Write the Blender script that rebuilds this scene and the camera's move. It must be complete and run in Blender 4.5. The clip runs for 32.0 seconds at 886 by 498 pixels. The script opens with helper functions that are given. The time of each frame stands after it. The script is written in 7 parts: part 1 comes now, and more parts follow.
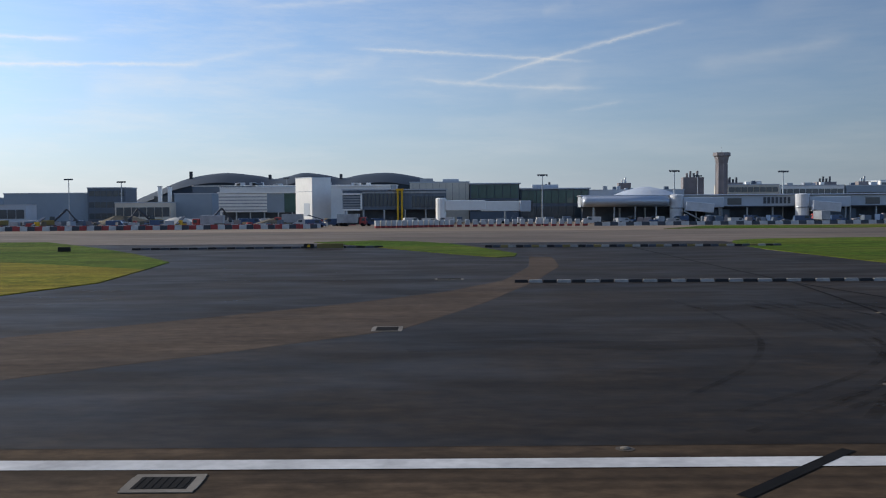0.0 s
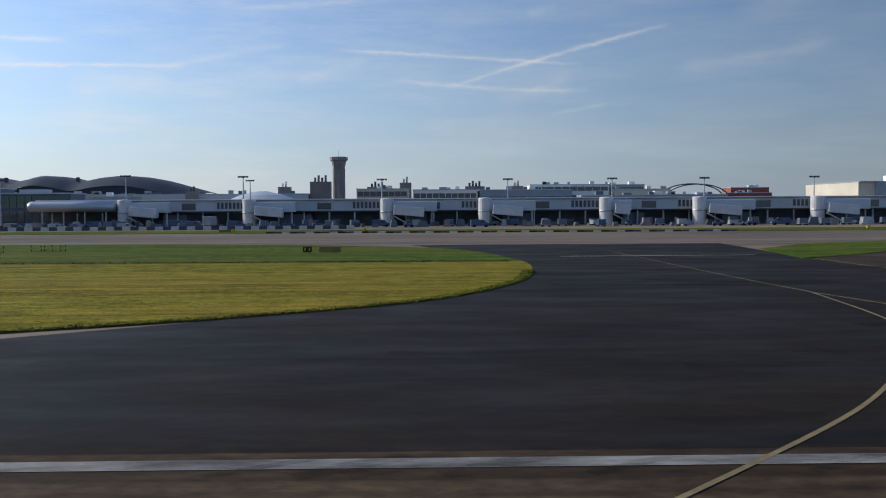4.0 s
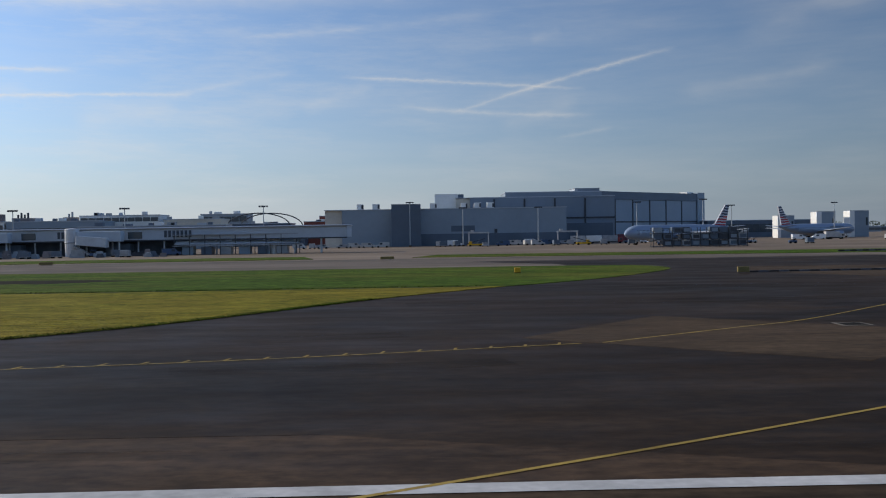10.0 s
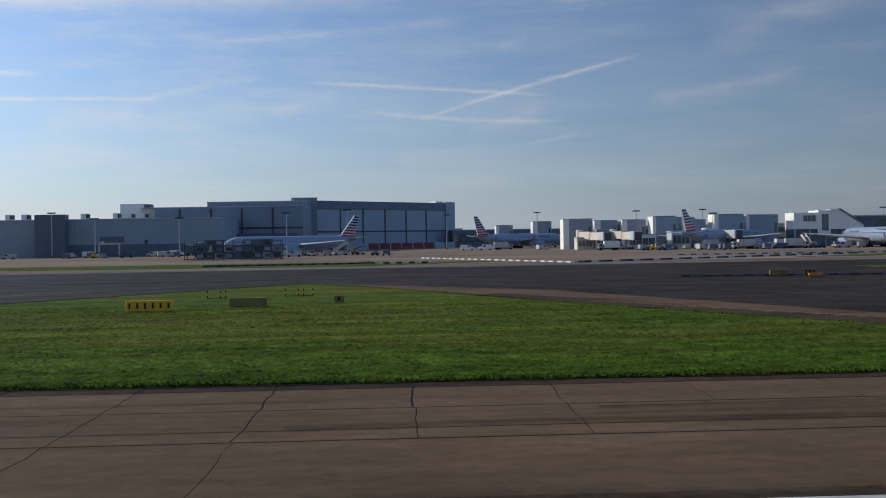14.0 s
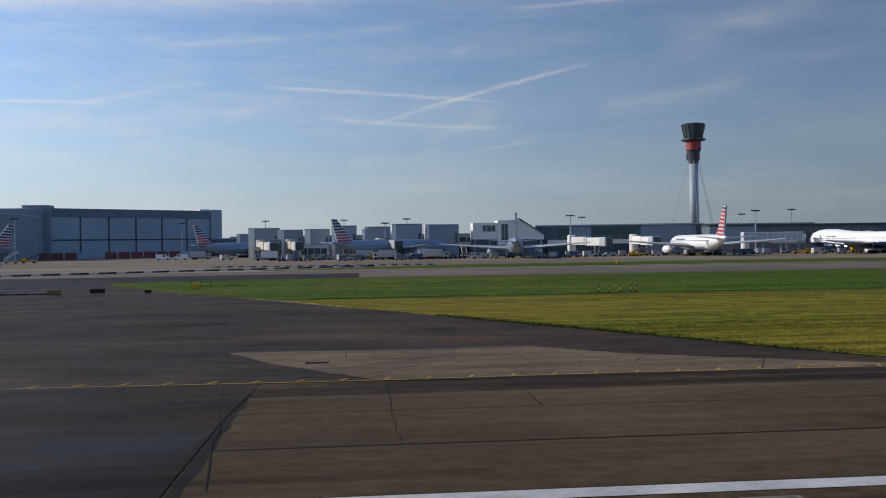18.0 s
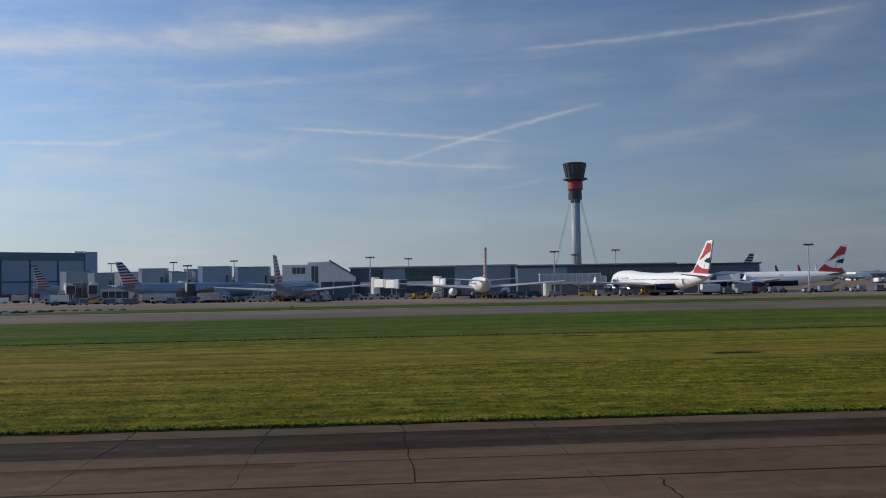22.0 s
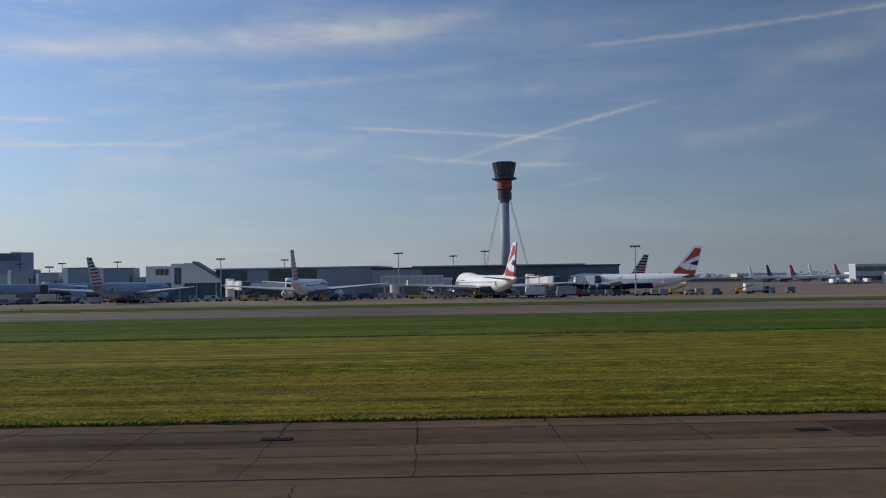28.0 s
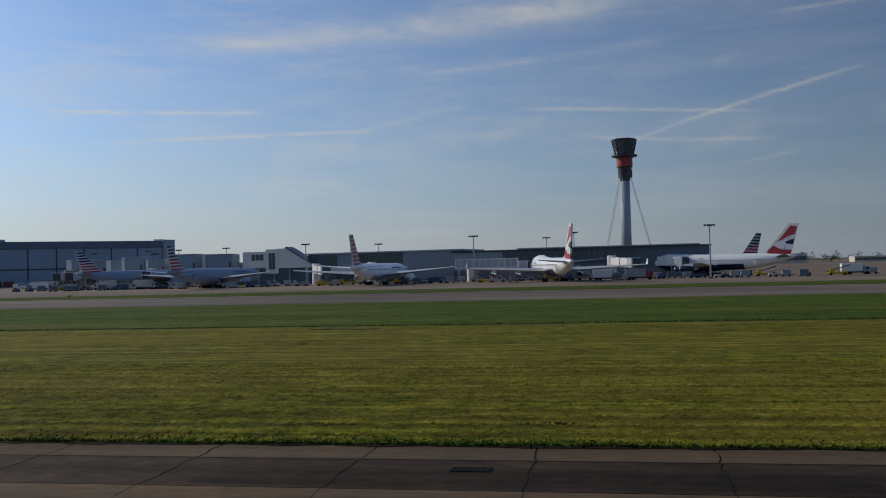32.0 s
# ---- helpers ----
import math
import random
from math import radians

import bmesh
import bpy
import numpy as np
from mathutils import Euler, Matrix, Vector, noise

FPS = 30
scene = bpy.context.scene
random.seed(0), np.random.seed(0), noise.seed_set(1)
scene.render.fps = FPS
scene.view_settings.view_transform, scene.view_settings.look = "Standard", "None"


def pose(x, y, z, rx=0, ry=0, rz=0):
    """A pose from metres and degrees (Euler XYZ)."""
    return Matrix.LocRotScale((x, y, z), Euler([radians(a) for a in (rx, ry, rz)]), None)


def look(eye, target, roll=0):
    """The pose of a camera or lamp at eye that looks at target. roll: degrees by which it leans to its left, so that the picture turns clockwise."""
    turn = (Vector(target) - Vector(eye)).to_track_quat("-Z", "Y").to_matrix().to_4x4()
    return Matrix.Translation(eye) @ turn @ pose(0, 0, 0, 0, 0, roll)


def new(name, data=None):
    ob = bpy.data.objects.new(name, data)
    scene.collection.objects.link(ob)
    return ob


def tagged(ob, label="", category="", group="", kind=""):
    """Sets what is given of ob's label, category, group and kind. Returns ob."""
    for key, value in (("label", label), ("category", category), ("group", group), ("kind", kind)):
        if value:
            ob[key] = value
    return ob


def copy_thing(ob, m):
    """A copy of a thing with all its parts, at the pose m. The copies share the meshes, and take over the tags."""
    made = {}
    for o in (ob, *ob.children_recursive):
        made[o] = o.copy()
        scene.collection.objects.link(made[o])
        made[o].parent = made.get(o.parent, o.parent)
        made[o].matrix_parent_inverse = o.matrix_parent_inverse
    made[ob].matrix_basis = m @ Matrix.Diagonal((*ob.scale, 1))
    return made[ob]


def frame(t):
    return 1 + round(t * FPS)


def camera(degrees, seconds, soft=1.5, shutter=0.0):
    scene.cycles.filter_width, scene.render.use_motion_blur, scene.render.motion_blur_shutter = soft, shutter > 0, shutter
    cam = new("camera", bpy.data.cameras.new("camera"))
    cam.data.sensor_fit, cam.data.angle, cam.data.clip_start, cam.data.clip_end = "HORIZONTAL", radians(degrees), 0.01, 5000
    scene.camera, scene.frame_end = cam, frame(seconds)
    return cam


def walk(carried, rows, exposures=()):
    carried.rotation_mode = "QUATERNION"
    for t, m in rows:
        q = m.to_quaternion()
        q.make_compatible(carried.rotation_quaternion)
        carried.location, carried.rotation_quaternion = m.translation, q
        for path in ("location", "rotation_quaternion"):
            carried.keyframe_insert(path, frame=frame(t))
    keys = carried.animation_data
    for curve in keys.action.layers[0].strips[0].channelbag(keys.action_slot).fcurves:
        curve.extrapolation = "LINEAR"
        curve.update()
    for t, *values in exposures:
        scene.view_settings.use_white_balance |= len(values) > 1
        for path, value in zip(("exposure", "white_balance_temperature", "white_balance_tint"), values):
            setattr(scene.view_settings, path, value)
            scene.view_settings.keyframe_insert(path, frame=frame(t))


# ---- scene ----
# camera: seconds, x, y, yaw to the left, pitch up, roll (degrees); the eye is a cabin window 5.03 m over the runway
cam = camera(50.8, 32.0, soft=1.1)
PATH = [
    (0.0, 0.0, -0.02, 0.01, -2.66, -0.4), (0.5, 19.63, 0.09, -0.78, -3.21, 0.21), (1.0, 39.1, 0.17, -1.66, -3.24, 0.21),
    (1.5, 58.41, 0.23, -1.59, -2.65, -0.07), (2.0, 77.55, 0.27, 0.55, -2.27, -1.11), (2.5, 96.54, 0.28, 0.84, -2.03, -1.21),
    (3.0, 115.36, 0.26, 0.34, -2.16, -0.95), (3.5, 134.02, 0.22, -0.27, -2.35, -0.64), (4.0, 152.52, 0.16, -0.9, -2.54, -0.33),
    (4.5, 170.86, 0.07, -1.46, -2.64, -0.06), (5.0, 189.03, -0.02, -1.58, -2.26, -0.06), (5.5, 207.01, -0.1, -1.81, -1.83, -0.68),
    (6.0, 224.82, -0.15, -1.6, -1.62, -0.95), (6.5, 242.42, -0.16, -0.74, -1.72, -0.99), (7.0, 259.82, -0.12, -0.74, -1.81, -1.3),
    (7.5, 277.01, -0.05, -0.72, -1.83, -1.17), (8.0, 293.98, 0.07, 0.36, -1.69, -1.9), (8.5, 310.71, 0.21, -0.18, -1.7, -1.58),
    (9.0, 327.22, 0.39, 0.4, -1.55, -1.32), (9.5, 343.51, 0.59, -0.39, -1.02, -0.92), (10.0, 359.56, 0.79, -0.52, -1.0, -0.91),
    (10.5, 375.39, 1.0, -1.65, -0.87, -1.14), (11.0, 390.99, 1.18, -2.23, -0.55, -1.46), (11.5, 406.36, 1.33, -3.52, -0.51, -0.54),
    (12.0, 421.49, 1.42, -2.41, -0.43, -0.5), (12.5, 436.36, 1.45, -1.27, -0.35, -0.99), (13.0, 450.95, 1.43, -0.86, -0.53, -0.8),
    (13.5, 465.24, 1.35, -1.48, -0.61, -1.0), (14.0, 479.22, 1.24, -2.47, -0.67, -0.92), (14.5, 492.86, 1.09, -3.24, -0.69, -0.73),
    (15.0, 506.18, 0.94, -3.42, -0.95, -1.08), (15.5, 519.17, 0.82, -3.8, -1.23, -0.61), (16.0, 531.86, 0.73, -4.42, -1.15, -0.59),
    (16.5, 544.23, 0.65, -5.09, -1.03, -0.64), (17.0, 556.3, 0.61, -5.7, -0.88, -0.71), (17.5, 568.07, 0.57, -6.14, -0.71, -0.77),
    (18.0, 579.49, 0.55, -5.36, -0.36, -0.83), (18.5, 590.5, 0.54, -5.85, 0.04, -0.96), (19.0, 601.05, 0.51, -5.26, 0.11, -0.36),
    (19.5, 611.09, 0.49, -5.0, 0.04, -0.63), (20.0, 620.56, 0.46, -4.74, 0.57, -0.7), (20.5, 629.42, 0.41, -4.13, 1.22, -0.89),
    (21.0, 637.73, 0.34, -3.9, 1.77, -0.92), (21.5, 645.55, 0.28, -4.1, 1.97, -1.08), (22.0, 652.95, 0.22, -4.53, 2.05, -1.02),
    (22.5, 660.0, 0.13, -4.74, 1.95, -0.95), (23.0, 666.77, 0.0, -4.9, 1.96, -0.84), (23.5, 673.32, -0.16, -5.07, 2.1, -0.84),
    (24.0, 679.65, -0.38, -4.87, 1.94, -0.8), (24.5, 685.78, -0.66, -4.32, 1.59, -0.9), (25.0, 691.71, -0.95, -3.57, 1.27, -1.04),
    (25.5, 697.44, -1.21, -3.02, 1.36, -1.1), (26.0, 702.99, -1.39, -2.71, 1.59, -1.12), (26.5, 708.34, -1.43, -2.48, 1.81, -1.04),
    (27.0, 713.52, -1.3, -1.99, 1.9, -0.99), (27.5, 718.53, -0.95, -1.47, 1.96, -0.95), (28.0, 723.37, -0.4, -0.91, 2.01, -0.91),
    (28.5, 728.07, 0.32, -0.28, 2.04, -0.9), (29.0, 732.63, 1.17, 0.84, 1.9, -1.01), (29.5, 737.05, 2.12, 2.34, 1.78, -0.98),
    (30.0, 741.34, 3.15, 4.14, 1.69, -1.07), (30.5, 745.49, 4.24, 5.87, 1.58, -1.11), (31.0, 749.52, 5.41, 7.51, 1.46, -1.14),
    (31.5, 753.41, 6.64, 8.96, 1.28, -1.25), (32.0, 757.16, 7.95, 10.27, 1.08, -1.45)]
EYE_Z = 5.03


def aim(x, y, yaw, pitch, roll):
    a, b = radians(yaw), radians(pitch)
    way = Vector((-math.sin(a) * math.cos(b), math.cos(a) * math.cos(b), math.sin(b)))
    eye = Vector((x, y, EYE_Z))
    return look(eye, eye + way, roll)


walk(cam, [(t, aim(x, y, yaw, pitch, roll)) for t, x, y, yaw, pitch, roll in PATH],
     [(0.0, -0.2), (1.0, -0.2), (2.0, -0.33), (5.0, -0.25), (7.0, -0.4), (9.0, -0.45), (15.0, -0.4), (18.0, -0.39), (20.0, -0.55), (26.0, -0.63), (29.0, -0.77), (32.0, -0.93)])

# ---- light: low morning sun ahead to the left, hazy blue sky with contrails ----
SUN_AZ, SUN_EL = -70.0, 25.0          # degrees from +y towards +x, and above the horizon
sun_way = Vector((math.sin(radians(SUN_AZ)) * math.cos(radians(SUN_EL)), math.cos(radians(SUN_AZ)) * math.cos(radians(SUN_EL)), math.sin(radians(SUN_EL))))
sun = new("sun", bpy.data.lights.new("sun", "SUN"))
sun.data.energy, sun.data.angle, sun.data.color = 4.7, radians(0.6), (1.0, 0.905, 0.765)
sun.matrix_basis = look((0, 0, 300), Vector((0, 0, 300)) - sun_way)

world = bpy.data.worlds.new("sky")
scene.world = world
world.use_nodes = True
WN, WL = world.node_tree.nodes, world.node_tree.links
WN.clear()


def wmath(op, a, b=None, c=None):
    n = WN.new("ShaderNodeMath")
    n.operation = op
    for i, v in enumerate((a, b, c)):
        if v is None:
            continue
        if isinstance(v, (int, float)):
            n.inputs[i].default_value = v
        else:
            WL.new(v, n.inputs[i])
    return n.outputs[0]


sky = WN.new("ShaderNodeTexSky")
sky.sky_type = "NISHITA"
sky.sun_disc = False
sky.sun_elevation = radians(SUN_EL)
sky.sun_rotation = radians(SUN_AZ)
sky.altitude, sky.air_density, sky.dust_density, sky.ozone_density = 20, 1.0, 0.7, 3.0
coords = WN.new("ShaderNodeTexCoord")
split = WN.new("ShaderNodeSeparateXYZ")
WL.new(coords.outputs["Generated"], split.inputs[0])
dx, dy, dz = split.outputs
az = wmath("MULTIPLY", wmath("ARCTAN2", dx, dy), 57.2958)
el = wmath("MULTIPLY", wmath("ARCSINE", dz), 57.2958)
angles = WN.new("ShaderNodeCombineXYZ")
WL.new(az, angles.inputs[0]), WL.new(el, angles.inputs[1])


def wnoise(sx, sy, scale, detail, rough=0.6, shift=0.0):
    m = WN.new("ShaderNodeMapping")
    m.inputs["Scale"].default_value = (sx, sy, 1)
    m.inputs["Location"].default_value = (shift, shift, 0)
    m.inputs["Rotation"].default_value = (0, 0, 0.06)
    WL.new(angles.outputs[0], m.inputs[0])
    n = WN.new("ShaderNodeTexNoise")
    n.inputs["Scale"].default_value, n.inputs["Detail"].default_value, n.inputs["Roughness"].default_value = scale, detail, rough
    WL.new(m.outputs[0], n.inputs[0])
    return n.outputs[0]


fray = wnoise(1.2, 2.5, 1.0, 5, 0.65)
puff = wnoise(0.5, 1.2, 1.0, 3, 0.5, 7.0)


def trail(a0, e0, a1, e1, width, strength, bend=0.0):
    """A contrail in azimuth and elevation, from one end to the other, frayed and patchy."""
    ln = math.hypot(a1 - a0, e1 - e0)
    ux, uy = (a1 - a0) / ln, (e1 - e0) / ln
    pa, pe = wmath("SUBTRACT", az, a0), wmath("SUBTRACT", el, e0)
    along = wmath("DIVIDE", wmath("ADD", wmath("MULTIPLY", pa, ux), wmath("MULTIPLY", pe, uy)), ln)
    off = wmath("SUBTRACT", wmath("MULTIPLY", pe, ux), wmath("MULTIPLY", pa, uy))
    off = wmath("SUBTRACT", off, wmath("MULTIPLY", wmath("MULTIPLY", along, wmath("SUBTRACT", 1.0, along)), 4 * bend))
    off = wmath("ADD", off, wmath("MULTIPLY", wmath("SUBTRACT", fray, 0.5), 0.35))
    prof = wmath("EXPONENT", wmath("MULTIPLY", wmath("POWER", wmath("ABSOLUTE", wmath("DIVIDE", off, width)), 1.5), -1.0))
    ends = wmath("MULTIPLY", wmath("SMOOTH_MIN", wmath("MAXIMUM", wmath("MULTIPLY", along, 6.0), 0.0), 1.0, 0.3),
                 wmath("SMOOTH_MIN", wmath("MAXIMUM", wmath("MULTIPLY", wmath("SUBTRACT", 1.0, along), 6.0), 0.0), 1.0, 0.3))
    patch = wmath("ADD", wmath("MULTIPLY", puff, 1.3), 0.05)
    return wmath("MULTIPLY", wmath("MULTIPLY", wmath("MULTIPLY", prof, ends), patch), strength)


sunward = wmath("COSINE", wmath("SUBTRACT", wmath("ARCTAN2", dx, dy), radians(SUN_AZ)))
# darkest about a right angle from the sun, brighter again opposite to it
swing = wmath("ADD", wmath("MAXIMUM", sunward, -0.15), wmath("MULTIPLY", wmath("MAXIMUM", wmath("SUBTRACT", -0.25, sunward), 0.0), 1.5))
TRAILS = [(1.0, 7.2, 14.8, 10.7, 0.11, 0.6, 0.2), (-6.0, 9.5, 9.4, 8.5, 0.09, 0.5, 0.1), (-2.5, 7.8, 10.0, 6.95, 0.13, 0.4, -0.15),
          (-30.0, 7.6, -14.0, 8.4, 0.10, 0.7, 0.1), (-16.5, 8.1, -8.0, 9.9, 0.25, 0.3, 0.0), (-34.0, 9.3, -20.5, 9.5, 0.11, 0.65, 0.0),
          (-11.5, 11.7, -3.5, 12.4, 0.14, 0.3, 0.0), (-4.0, 12.4, 4.0, 13.1, 0.3, 0.14, 0.0), (8.5, 13.95, 30.0, 14.9, 0.13, 0.4, 0.0),
          (6.0, 11.5, 8.0, 12.0, 0.3, 0.12, 0.0), (7.5, 5.6, 11.0, 6.2, 0.12, 0.25, 0.0), (-8.0, 7.6, -3.5, 8.9, 0.4, 0.22, 0.0),
          (4.0, 6.3, 9.0, 7.8, 0.5, 0.2, 0.0), (-21.0, 6.6, -15.0, 7.4, 0.6, 0.35, 0.0), (14.5, 8.0, 24.0, 9.2, 0.4, 0.2, 0.0),
          (18.0, 11.0, 30.0, 14.5, 0.9, 0.2, 0.0), (-28.0, 12.9, 2.5, 15.2, 0.75, 0.5, 0.2), (-60.0, 9.0, -34.0, 11.0, 0.3, 0.4, 0.0),
          (-14.0, 14.6, 6.0, 16.2, 0.6, 0.3, 0.0), (32.0, 10.0, 60.0, 13.0, 0.4, 0.3, 0.0)]
cover = trail(*TRAILS[0])
for row in TRAILS[1:]:
    cover = wmath("ADD", cover, trail(*row))
veil = wmath("MULTIPLY", wmath("POWER", wnoise(0.05, 0.35, 1.3, 7, 0.6, 3.0), 2.4), 0.55)
wisp = wnoise(0.10, 0.55, 1.0, 9, 0.68, 11.0)
veil = wmath("ADD", veil, wmath("MULTIPLY", wmath("MAXIMUM", wmath("SUBTRACT", wisp, 0.47), 0.0), wmath("MAXIMUM", wmath("MULTIPLY_ADD", sunward, 1.9, 0.05), 0.12)))
cover = wmath("MINIMUM", wmath("ADD", cover, veil), 0.9)
haze = WN.new("ShaderNodeVectorMath")
haze.operation = "SCALE"
haze_hue = WN.new("ShaderNodeMix")
haze_hue.data_type = "RGBA"
haze_hue.inputs["A"].default_value, haze_hue.inputs["B"].default_value = (0.80, 0.985, 1.24, 1), (0.96, 1.0, 1.055, 1)
WL.new(wmath("MULTIPLY_ADD", sunward, 1.1, 0.1), haze_hue.inputs["Factor"])
WL.new(haze_hue.outputs["Result"], haze.inputs[0])
WL.new(wmath("MULTIPLY_ADD", swing, 5.4, 3.75), haze.inputs["Scale"])
deep = WN.new("ShaderNodeVectorMath")
deep.operation = "MULTIPLY"
deep.inputs[1].default_value = (0.77, 1.0, 1.29)
glow = WN.new("ShaderNodeVectorMath")
glow.operation = "SCALE"
WL.new(sky.outputs[0], glow.inputs[0])
WL.new(wmath("POWER", 2.0, wmath("MULTIPLY_ADD", swing, 1.15, -0.32)), glow.inputs["Scale"])
WL.new(glow.outputs[0], deep.inputs[0])
murk = WN.new("ShaderNodeMix")
murk.data_type = "RGBA"
WL.new(wmath("MULTIPLY", wmath("EXPONENT", wmath("MULTIPLY", wmath("ABSOLUTE", el), -1 / 7.0)), 0.85), murk.inputs["Factor"])
WL.new(deep.outputs[0], murk.inputs["A"])
WL.new(haze.outputs[0], murk.inputs["B"])
blend = WN.new("ShaderNodeMix")
blend.data_type = "RGBA"
WL.new(cover, blend.inputs["Factor"])
WL.new(murk.outputs["Result"], blend.inputs["A"])
lit = WN.new("ShaderNodeVectorMath")
lit.operation = "SCALE"
lit.inputs[0].default_value = (6.9, 7.1, 7.3)
WL.new(wmath("POWER", 2.0, wmath("MULTIPLY_ADD", sunward, 0.8, -0.2)), lit.inputs["Scale"])
WL.new(lit.outputs[0], blend.inputs["B"])
back = WN.new("ShaderNodeBackground")
back.inputs["Strength"].default_value = 0.11
WL.new(blend.outputs["Result"], back.inputs["Color"])
wout = WN.new("ShaderNodeOutputWorld")
WL.new(back.outputs[0], wout.inputs[0])


# ---- materials ----
def mat(name, color, rough=0.7, metal=0.0, vary=0.25, scale=0.5, fine=6.0, bump=0.0, spec=0.3, axis=(1, 1, 1), tint=None, island=0.0):
    """A surface with stains at one scale and grain at another, in metres of the object."""
    m = bpy.data.materials.new(name)
    m.use_nodes = True
    n, l = m.node_tree.nodes, m.node_tree.links
    b = n["Principled BSDF"]
    b.inputs["Roughness"].default_value, b.inputs["Metallic"].default_value = rough, metal
    b.inputs["Specular IOR Level"].default_value = spec
    geo = n.new("ShaderNodeNewGeometry")
    mp = n.new("ShaderNodeMapping")
    mp.inputs["Scale"].default_value = axis
    l.new(geo.outputs["Position"], mp.inputs[0])
    big, small = n.new("ShaderNodeTexNoise"), n.new("ShaderNodeTexNoise")
    for t, s, d in ((big, scale, 4), (small, fine, 3)):
        t.inputs["Scale"].default_value, t.inputs["Detail"].default_value = s, d
        l.new(mp.outputs[0], t.inputs[0])
    add = n.new("ShaderNodeMath")
    add.operation = "MULTIPLY_ADD"
    l.new(small.outputs[0], add.inputs[0])
    add.inputs[1].default_value = 0.4
    l.new(big.outputs[0], add.inputs[2])
    ramp = n.new("ShaderNodeMapRange")
    ramp.inputs[1].default_value, ramp.inputs[2].default_value = 0.45, 0.95
    ramp.inputs[3].default_value, ramp.inputs[4].default_value = 1 - vary, 1 + vary
    l.new(add.outputs[0], ramp.inputs[0])
    value = ramp.outputs[0]
    if island:
        info = n.new("ShaderNodeObjectInfo")
        sh = n.new("ShaderNodeMath")
        sh.operation = "ADD"
        l.new(info.outputs["Random"], sh.inputs[0])
        l.new(geo.outputs["Random Per Island"], sh.inputs[1])
        fr = n.new("ShaderNodeMath")
        fr.operation = "FRACT"
        l.new(sh.outputs[0], fr.inputs[0])
        mr = n.new("ShaderNodeMapRange")
        mr.inputs[3].default_value, mr.inputs[4].default_value = 1 - island, 1 + island
        l.new(fr.outputs[0], mr.inputs[0])
        mul = n.new("ShaderNodeMath")
        mul.operation = "MULTIPLY"
        l.new(value, mul.inputs[0]), l.new(mr.outputs[0], mul.inputs[1])
        value = mul.outputs[0]
    mix = n.new("ShaderNodeMix")
    mix.data_type, mix.blend_type = "RGBA", "MULTIPLY"
    mix.inputs["Factor"].default_value = 1.0
    mix.inputs["A"].default_value = (*color, 1)
    l.new(value, mix.inputs["B"])
    out = mix.outputs["Result"]
    if tint:
        mx = n.new("ShaderNodeMix")
        mx.data_type = "RGBA"
        t2 = n.new("ShaderNodeTexNoise")
        t2.inputs["Scale"].default_value, t2.inputs["Detail"].default_value = scale * 0.4, 5
        l.new(mp.outputs[0], t2.inputs[0])
        r2 = n.new("ShaderNodeMapRange")
        r2.inputs[1].default_value, r2.inputs[2].default_value = 0.42, 0.62
        l.new(t2.outputs[0], r2.inputs[0])
        mz = n.new("ShaderNodeMix")
        mz.data_type, mz.blend_type = "RGBA", "MULTIPLY"
        mz.inputs["Factor"].default_value = 1.0
        mz.inputs["A"].default_value = (*tint, 1)
        l.new(value, mz.inputs["B"])
        l.new(r2.outputs[0], mx.inputs["Factor"])
        l.new(out, mx.inputs["A"]), l.new(mz.outputs["Result"], mx.inputs["B"])
        out = mx.outputs["Result"]
    l.new(out, b.inputs["Base Color"])
    if bump:
        bp = n.new("ShaderNodeBump")
        bp.inputs["Strength"].default_value, bp.inputs["Distance"].default_value = 0.6, bump
        l.new(small.outputs[0], bp.inputs["Height"])
        l.new(bp.outputs[0], b.inputs["Normal"])
    return m


